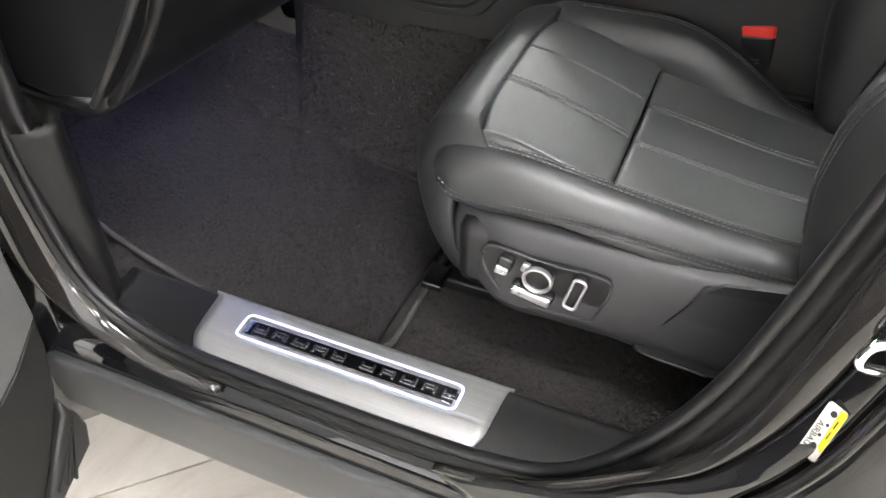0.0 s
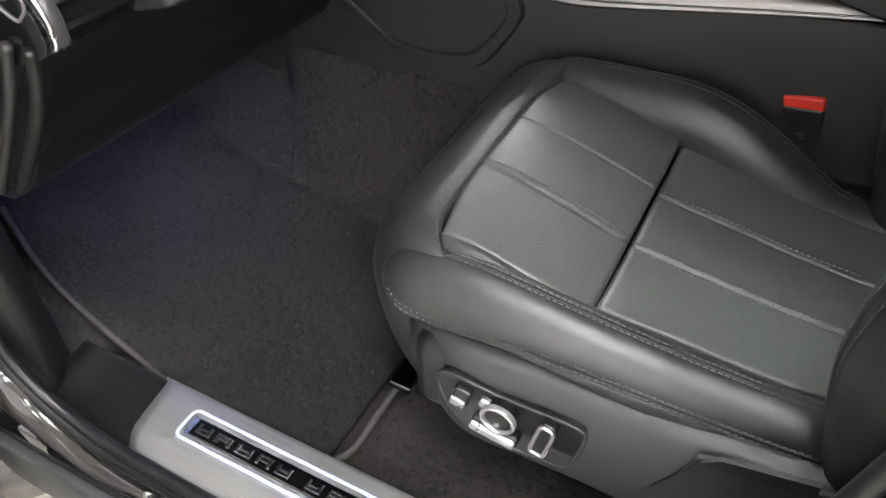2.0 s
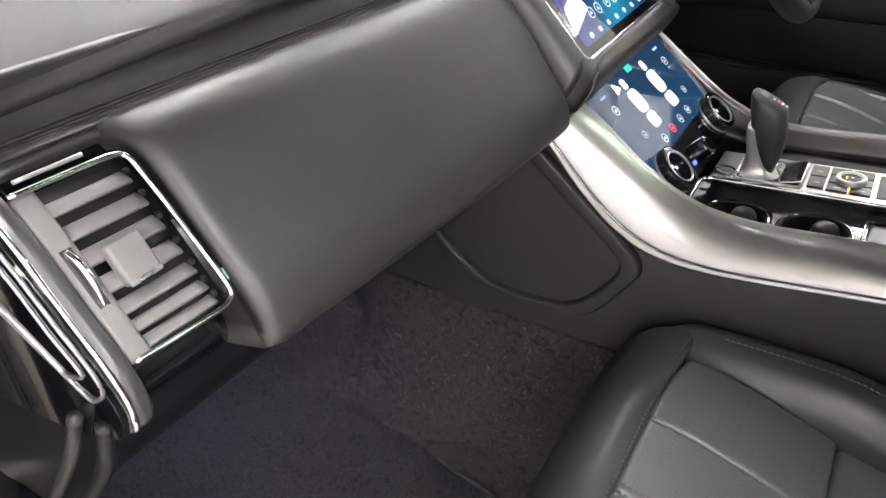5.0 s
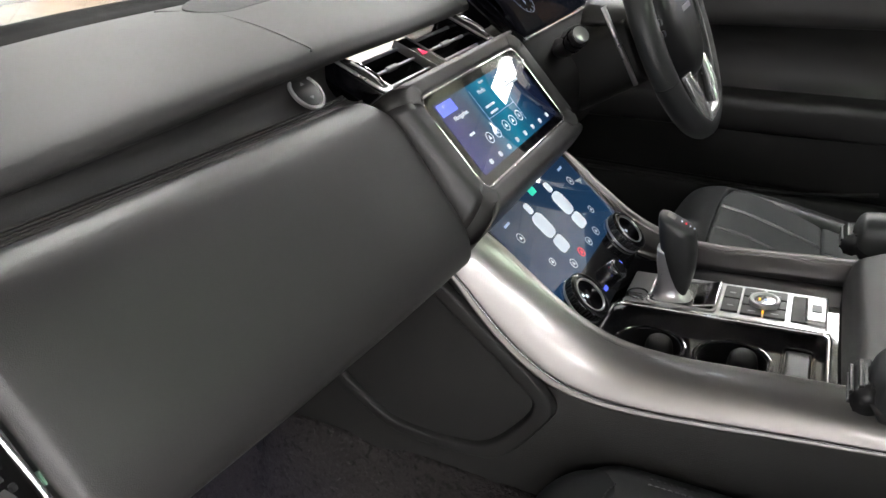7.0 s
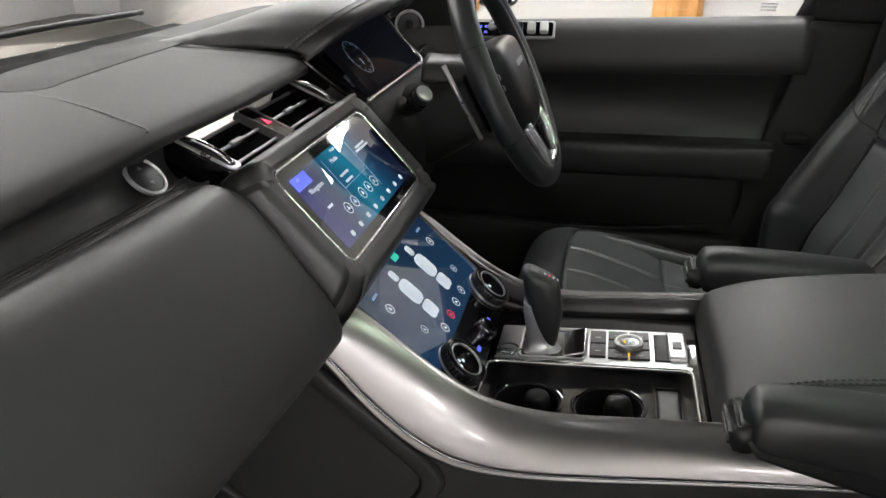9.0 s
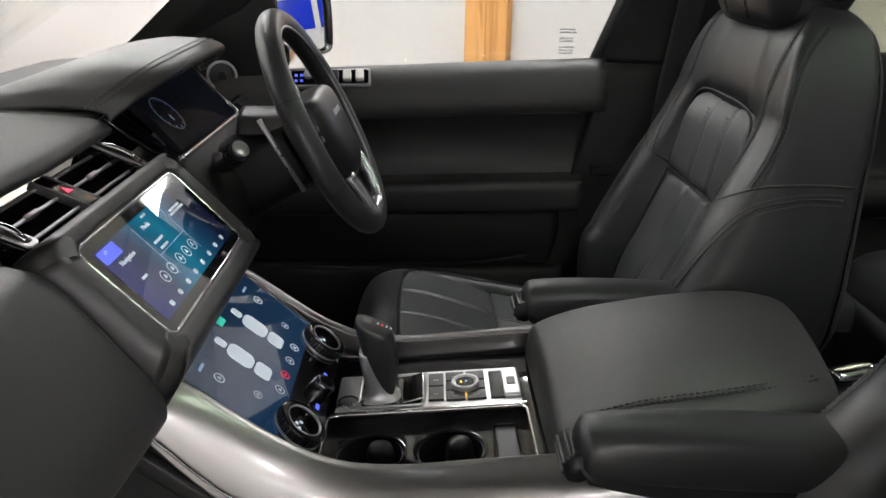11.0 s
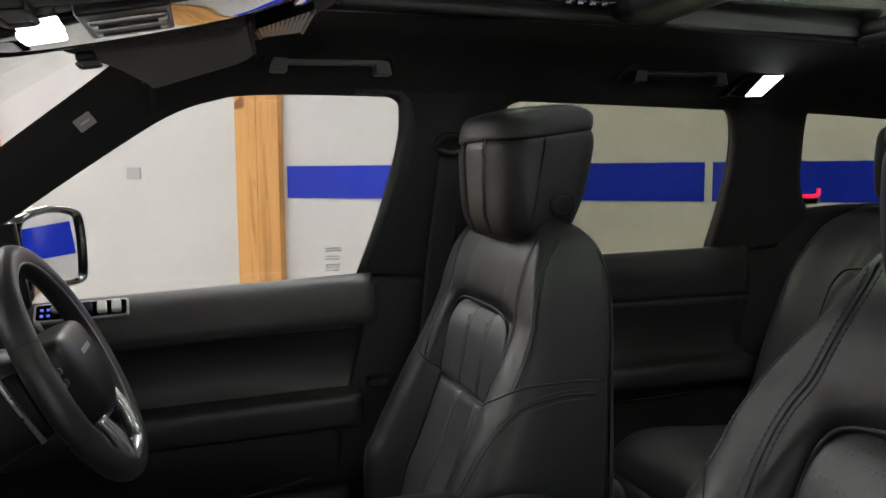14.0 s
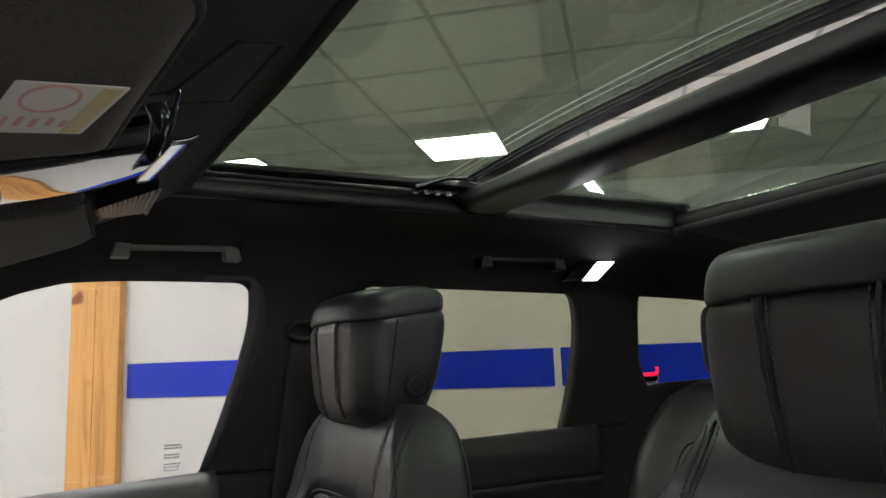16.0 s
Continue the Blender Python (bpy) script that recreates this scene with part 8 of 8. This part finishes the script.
# dark printed band and bright lines at the raised rear edge of the front glass
for x0, x1 in ((0.602, 0.612), (0.616, 0.626), (0.630, 0.662)):
    part("glass_band", skin([[(x, y, 1.698 + 0.036 * (x - 0.06) / 0.60 - 0.012 * (y / 0.4) ** 2) for x in (x0, x1)] for y in (-0.46, -0.2, 0, 0.2, 0.46)], 6, 20, 0.002, out=(0, 0, -1)), INK, roof)
for x in (0.560, 0.578):
    part("glass_line", tube([(x, y, 1.7015 + 0.036 * (x - 0.06) / 0.60 - 0.012 * (y / 0.4) ** 2) for y in (-0.44, -0.2, 0, 0.2, 0.44)], 0.0009, 6, 20), ALU_STRIP, roof)
for e in (-1, 1):
    part("tilt_arm", tube([(0.50, e * 0.420, 1.690), (0.56, e * 0.420, 1.712), (0.62, e * 0.420, 1.716)], 0.005, 8, 12), DARK_CHROME, roof, "steel tilt arm")
part("roof_panel", box(0.75, 1.24, 0.02, 0.008, pose(-0.24, 0, 1.715)), PAINT, roof)
for e in (-1, 1):
    part("roof_panel", box(1.9, 0.13, 0.02, 0.008, pose(0.9, e * 0.595, 1.70)), PAINT, roof)
part("roof_panel", box(0.8, 1.3, 0.02, 0.008, pose(1.62, 0, 1.705)), PAINT, roof)
part("tail_wall", box(0.05, 1.4, 1.1, 0.02, pose(1.95, 0, 0.98)), SUEDE, roof)

# grab handles
def grab(x0, x1, y, z, mat, label):
    g = thing("grab_handle", label, "grab handle", group="roof grab handles")
    part("bar", box(x1 - x0, 0.012, 0.0095, 0.0035, pose((x0 + x1) / 2, y - 0.016, z + 0.006, 0, -1.5, 0)), mat, g)
    for x, d in ((x0, -1), (x1, 1)):
        part("mount", prism([(x - 0.014, z - 0.012), (x + 0.014, z - 0.012), (x + 0.012 - 0.004 * d, z + 0.011), (x - 0.012 - 0.004 * d, z + 0.011)], "y", y - 0.022, y + 0.010, 0.003), mat, g)
    part("recess_edge", tube([(x0 - 0.03, y + 0.012, z - 0.004), (x0 - 0.01, y - 0.006, z + 0.024), (x0 + 0.05, y - 0.014, z + 0.034), (x1 - 0.05, y - 0.014, z + 0.034), (x1 + 0.01, y - 0.006, z + 0.022), (x1 + 0.025, y + 0.012, z - 0.006)], 0.005, 8, 50), SUEDE, g)
    return g


GREY_HANDLE = basic("grey_handle_plastic", (0.10, 0.098, 0.095), 0.5, var=0.06)
grab(0.050, 0.228, 0.592, 1.588, GREY_HANDLE, "grey plastic grab handle on the black headlining")
grab(0.722, 0.905, 0.582, 1.590, PLASTIC_SOFT, "black plastic grab handle above the rear window")
dome = thing("dome_light", "lit reading lamp beside the rear grab handle", "lamp")
part("lamp_housing", prism([(0.971, 1.602), (1.066, 1.605), (1.020, 1.556), (0.917, 1.555)], "y", 0.572, 0.605, 0.004), PIANO, dome)
part("lens", prism([(1.012, 1.600), (1.060, 1.602), (1.006, 1.559), (0.968, 1.558)], "y", 0.569, 0.5735, 0.001), DOME_LIGHT, dome, "glowing white lens")

# rear view mirror, overhead console, sun visors
oc = thing("overhead_console", "gloss black overhead console with lit reading lamps", "overhead console")
prof = []
for x, zz, hw in ((-0.26, 1.505, 0.07), (-0.22, 1.512, 0.095), (-0.12, 1.536, 0.11), (-0.04, 1.556, 0.112), (0.000, 1.5695, 0.111), (0.030, 1.5805, 0.108)):
    prof.append([(x, y * hw, z) for y, z in ((-1, zz + 0.045), (-0.93, zz + 0.018), (-0.6, zz + 0.003), (0, zz), (0.6, zz + 0.003), (0.93, zz + 0.018), (1, zz + 0.045), (0, zz + 0.07))])
part("housing", loft(prof, 40, 30), DARK_MIRROR, oc, "mirror gloss black shell")
part("grille", box(0.07, 0.10, 0.010, 0.003, pose(-0.128, -0.035, 1.5365, 0, -11, 0)), PLASTIC_SOFT, oc)
for k in range(2):
    lv = part("louvre", box(0.060, 0.018, 0.006, 0.003, pose(-0.126, -0.052 + 0.034 * k, 1.5315, 0, -11, 0)), KEY_SILVER, oc)
    part("louvre_slot", box(0.046, 0.007, 0.002, 0.0008, pose(-0.126, -0.052 + 0.034 * k, 1.5280, 0, -11, 0)), INK, lv)
part("reading_lamp", box(0.032, 0.032, 0.006, 0.002, pose(-0.190, -0.045, 1.5165, 0, -11, 0)), DOME_LIGHT, oc, "glowing white lens")
part("edge_strip", skin([[(x, y, z) for x, z in ((0.016 + y * -0.08, 1.5655), (0.026 + y * -0.08, 1.568), (0.034 + y * -0.08, 1.572))] for y in (-0.118, -0.05, 0.03)], 10, 14, 0.003, out=(0, 0, -1)), CHROME, oc, "bright chrome end strip")
mic = thing("roof_grille", "small ribbed microphone grille in the headlining", "grille")
GP = [(-0.009, 0.223), (0.043, 0.095), (0.046, 0.225), (0.001, 0.277)]
part("grille_mesh", prism(GP, "z", 1.578, 1.60, 0.001), PLASTIC_SOFT, mic)
part("grille_frame", tube([(GP[1][0], GP[1][1], 1.5775), (GP[2][0], GP[2][1], 1.5775)], 0.0020, 6, 8), GREY_HANDLE, mic)
part("grille_frame", tube([(GP[0][0], GP[0][1], 1.5775), (GP[3][0], GP[3][1], 1.5775)], 0.0020, 6, 8), GREY_HANDLE, mic)
for k in range(12):
    t = (k + 0.5) / 12
    part("grille_rib", tube([(GP[0][0] + (GP[1][0] - GP[0][0]) * t, GP[0][1] + (GP[1][1] - GP[0][1]) * t, 1.5778), (GP[3][0] + (GP[2][0] - GP[3][0]) * t, GP[3][1] + (GP[2][1] - GP[3][1]) * t, 1.5778)], 0.0006, 4, 4), INK, mic)
vis = thing("sun_visor", "black suede sun visor with a white warning label", "sun visor", group="sun visors")


def visor(v, e, drop):
    """A padded flap that hangs below the headlining; its rear outer corner is cut off."""
    rows = []
    for y, xf, xr in ((0.135, -0.215, -0.022), (0.15, -0.212, -0.020), (0.24, -0.192, -0.012), (0.33, -0.176, -0.003), (0.38, -0.170, -0.004), (0.44, -0.163, -0.045), (0.50, -0.155, -0.095), (0.55, -0.150, -0.143)):
        rows.append([(xf + (xr - xf) * k, e * y, 1.562 + 0.165 * (xf + (xr - xf) * k + 0.02) - drop - 0.004 * (1 - (2 * k - 1) ** 2)) for k in (0, 0.15, 0.5, 0.85, 1)])
    part("flap", skin(rows, 30, 50, 0.020, out=(0, 0, -1), sink=0.007, width=0.02), VISOR_CLOTH, v)
    part("edge_piping", tube([(r[-1][0] - 0.002, r[-1][1], r[-1][2] + 0.008) for r in rows], 0.0035, 8, 60), SUEDE, v)
    part("hinge_pin", tube([(-0.150, e * 0.535, 1.545 - drop), (-0.150, e * 0.60, 1.556 - drop)], 0.006, 10, 6), PLASTIC_SOFT, v)
    clip = part("visor_clip", box(0.020, 0.040, 0.012, 0.004, pose(-0.185, e * 0.165, 1.530 - drop, 0, -9, 0)), PLASTIC_SOFT, v)
    part("clip_frame", loop(rrect(0.020, 0.040, 0.006), 0.0018, -0.007, pose(-0.185, e * 0.165, 1.530 - drop, 0, -9, 0)), GREY_HANDLE, clip, "grey clip frame")


visor(vis, -1, 0.016)
VT = facing((-0.061, -0.258, 1.5355), (0.165, 0, -1), (-0.25, 1, 0))
part("warning_label", flat(rrect(0.056, 0.086, 0.002), 0, 0.0008, VT), PAPER, vis, "white printed warning label")
part("yellow_field", flat(shift(rrect(0.010, 0.082, 0.001), -0.020, 0), 0.0008, 0.0012, VT), PALE_YELLOW, vis)
part("print_ring", ring(0.013, 0.0150, 0.0005, 30, VT @ pose(0.006, -0.020, 0.0008) @ Matrix.Diagonal((1, 1.5, 1, 1))), PINK_INK, vis)
for k in range(5):
    part("print_bar", box(0.003, 0.020 - 0.002 * k, 0.0005, 0, VT @ pose(0.020 - 0.008 * k, 0.022 - 0.003 * (k % 2), 0.001)), PINK_INK, vis)
vis2 = thing("sun_visor", "black suede driver sun visor folded up", "sun visor", group="sun visors")
visor(vis2, 1, 0.0)

# windscreen and bonnet line
ws = thing("windscreen", "clear windscreen with a black edge", "windscreen", kind="structure")
p = part("window_pane", skin([[(-0.98, y, 1.15) for y in (-0.70, 0, 0.70)], [(-0.55, y, 1.42) for y in (-0.67, 0, 0.67)], [(-0.12, y, 1.68) for y in (-0.60, 0, 0.60)]], 12, 10, 0.005, out=(-1, 0, 1)), CLEAR, ws)
p.visible_shadow = False
sheet("black_edge", [[(x, y, z - 0.02 * abs(y)) for x, z in ((-0.84, 1.150), (-0.88, 1.158), (-0.93, 1.168), (-0.985, 1.172))] for y in (-0.72, -0.3, 0, 0.3, 0.72)], VOID, ws, thick=0.006)
part("wiper", tube([(-1.02, 0.02, 1.190), (-1.00, 0.30, 1.196), (-0.99, 0.62, 1.19)], 0.006, 6, 20), RUBBER, ws)

# door mirror outside the far window
dm = thing("door_mirror", "black door mirror housing with a clear mirror glass", "door mirror")
MM = Matrix.Translation((-0.372, 0.93, 1.262)) @ pose(0, 0, 0, 0, -5, -29) @ Matrix.Diagonal((0.86, 0.86, 0.86, 1))
rows = []
for u, k in ((-0.115, 0.35), (-0.10, 0.72), (-0.06, 0.95), (-0.015, 1.02), (0.008, 1.02), (0.020, 0.98), (0.021, 0.92), (0.012, 0.86), (0.003, 0.84)):
    rows.append([(MM @ Vector((u, y * k, z * k)))[:] for y, z in ((-0.105, 0.02), (-0.09, 0.075), (0.0, 0.098), (0.085, 0.09), (0.112, 0.06), (0.108, -0.05), (0.085, -0.088), (0.0, -0.085), (-0.085, -0.06))])
part("housing", loft(rows, 40, 40), PIANO, dm)
me = prism([(y * 0.845, z * 0.845) for y, z in crs([(-0.105, 0.02, 0), (-0.09, 0.075, 0), (0.0, 0.098, 0), (0.085, 0.09, 0), (0.112, 0.06, 0), (0.108, -0.05, 0), (0.085, -0.088, 0), (0.0, -0.085, 0), (-0.085, -0.06, 0)], 40, True)[:, :2]], "x", 0.005, 0.009)
me.transform(MM)
part("mirror_glass", me, MIRROR, dm, "clear mirror glass")
part("mirror_arm", box(0.08, 0.14, 0.05, 0.015, pose(-0.40, 0.80, 1.21)), PAINT, dm)

# ---- rear seats ----
def rear_seat(y0, y1, label):
    r = thing("rear_seat", label, "car seat", group="rear seats")
    ym = (y0 + y1) / 2
    hw = (y1 - y0) / 2
    rows = [[(x, ym + k * hw, z - 0.03 * k ** 4 + 0.012 * abs(k) ** 1.5) for k in (-1, -0.9, -0.5, 0, 0.5, 0.9, 1)] for x, z in ((0.60, 0.80), (0.63, 0.86), (0.70, 0.885), (0.85, 0.875), (1.0, 0.865))]
    part("cushion", skin(rows, 40, 30, 0.06, sink=0.006, width=0.012, groove=((0.33, 0.005, 0.004), (0.66, 0.005, 0.004))), LEATHER, r)
    part("cushion_front", skin([[(0.60, ym - hw, 0.80), (0.59, ym, 0.80), (0.60, ym + hw, 0.80)], [(0.63, ym - hw, 0.60), (0.62, ym, 0.60), (0.63, ym + hw, 0.60)]], 16, 8, 0.05, out=(-1, 0, 0)), LEATHER, r)
    rows = [[(x + 0.03 * (abs(k) > 0.8) * -1, ym + k * hw * w2, z) for k in (-1, -0.85, -0.5, 0, 0.5, 0.85, 1)] for x, z, w2 in ((0.95, 0.84, 1), (0.985, 0.95, 1), (1.03, 1.08, 1.0), (1.075, 1.20, 0.97), (1.12, 1.29, 0.84), (1.16, 1.328, 0.66), (1.23, 1.34, 0.58))]
    part("backrest", skin(rows, 50, 40, 0.10, out=(-1, 0, 0.4), sink=0.01, width=0.02, groove=((0.3, 0.005, 0.004), (0.7, 0.005, 0.004))), LEATHER, r)
    part("panel_seam", tube([(x - 0.002, ym + s * hw, z) for x, s, z in ((0.962, -0.55, 0.9), (1.03, -0.55, 1.10), (1.060, -0.5, 1.19), (1.068, -0.3, 1.215), (1.068, 0.3, 1.215), (1.060, 0.5, 1.19), (1.03, 0.55, 1.10), (0.962, 0.55, 0.9))], 0.003, 6, 60), INK, r)
    rows = [[(1.15 + a * c, ym - math.copysign(0.01, ym) + b * s2, z) for a, s2 in ((-0.05, 0.0), (-0.045, 0.8), (0, 1), (0.05, 0.8), (0.055, 0), (0.05, -0.8), (0, -1), (-0.045, -0.8))] for z, b, c in ((1.345, 0.09, 0.7), (1.36, 0.115, 0.95), (1.42, 0.122, 1.0), (1.48, 0.118, 0.95), (1.50, 0.10, 0.7))]
    part("headrest", loft(rows, 40, 20), LEATHER, r)
    return r


for r in (rear_seat(0.13, 0.64, "black leather rear seat behind the driver seat"), rear_seat(-0.64, -0.13, "black leather rear seat behind the passenger seat")):
    r.location.x = 0.10

tail = thing("tail_lamp", "thin red glowing tail lamp line outside the quarter window", "lamp")
part("lamp_line", tube([(1.275, 0.775, 1.362), (1.290, 0.775, 1.350), (1.318, 0.775, 1.348), (1.352, 0.775, 1.350), (1.356, 0.775, 1.366)], 0.005, 8, 30), RED_GLOW, tail)
part("lamp_base", tube([(1.275, 0.785, 1.340), (1.36, 0.785, 1.338)], 0.012, 8, 8), PAINT, tail)

INSET = [(0.015, -0.096, 1.6035), (0.083, -0.048, 1.6295), (0.095, -0.176, 1.6355), (0.053, -0.205, 1.617)]
van = thing("vanity_cover", "flush suede cover panel in the headlining behind the passenger visor", "cover panel")
for k in range(4):
    part("cover_edge", tube([INSET[k], INSET[(k + 1) % 4]], 0.0016, 6, 6), SUEDE, van)
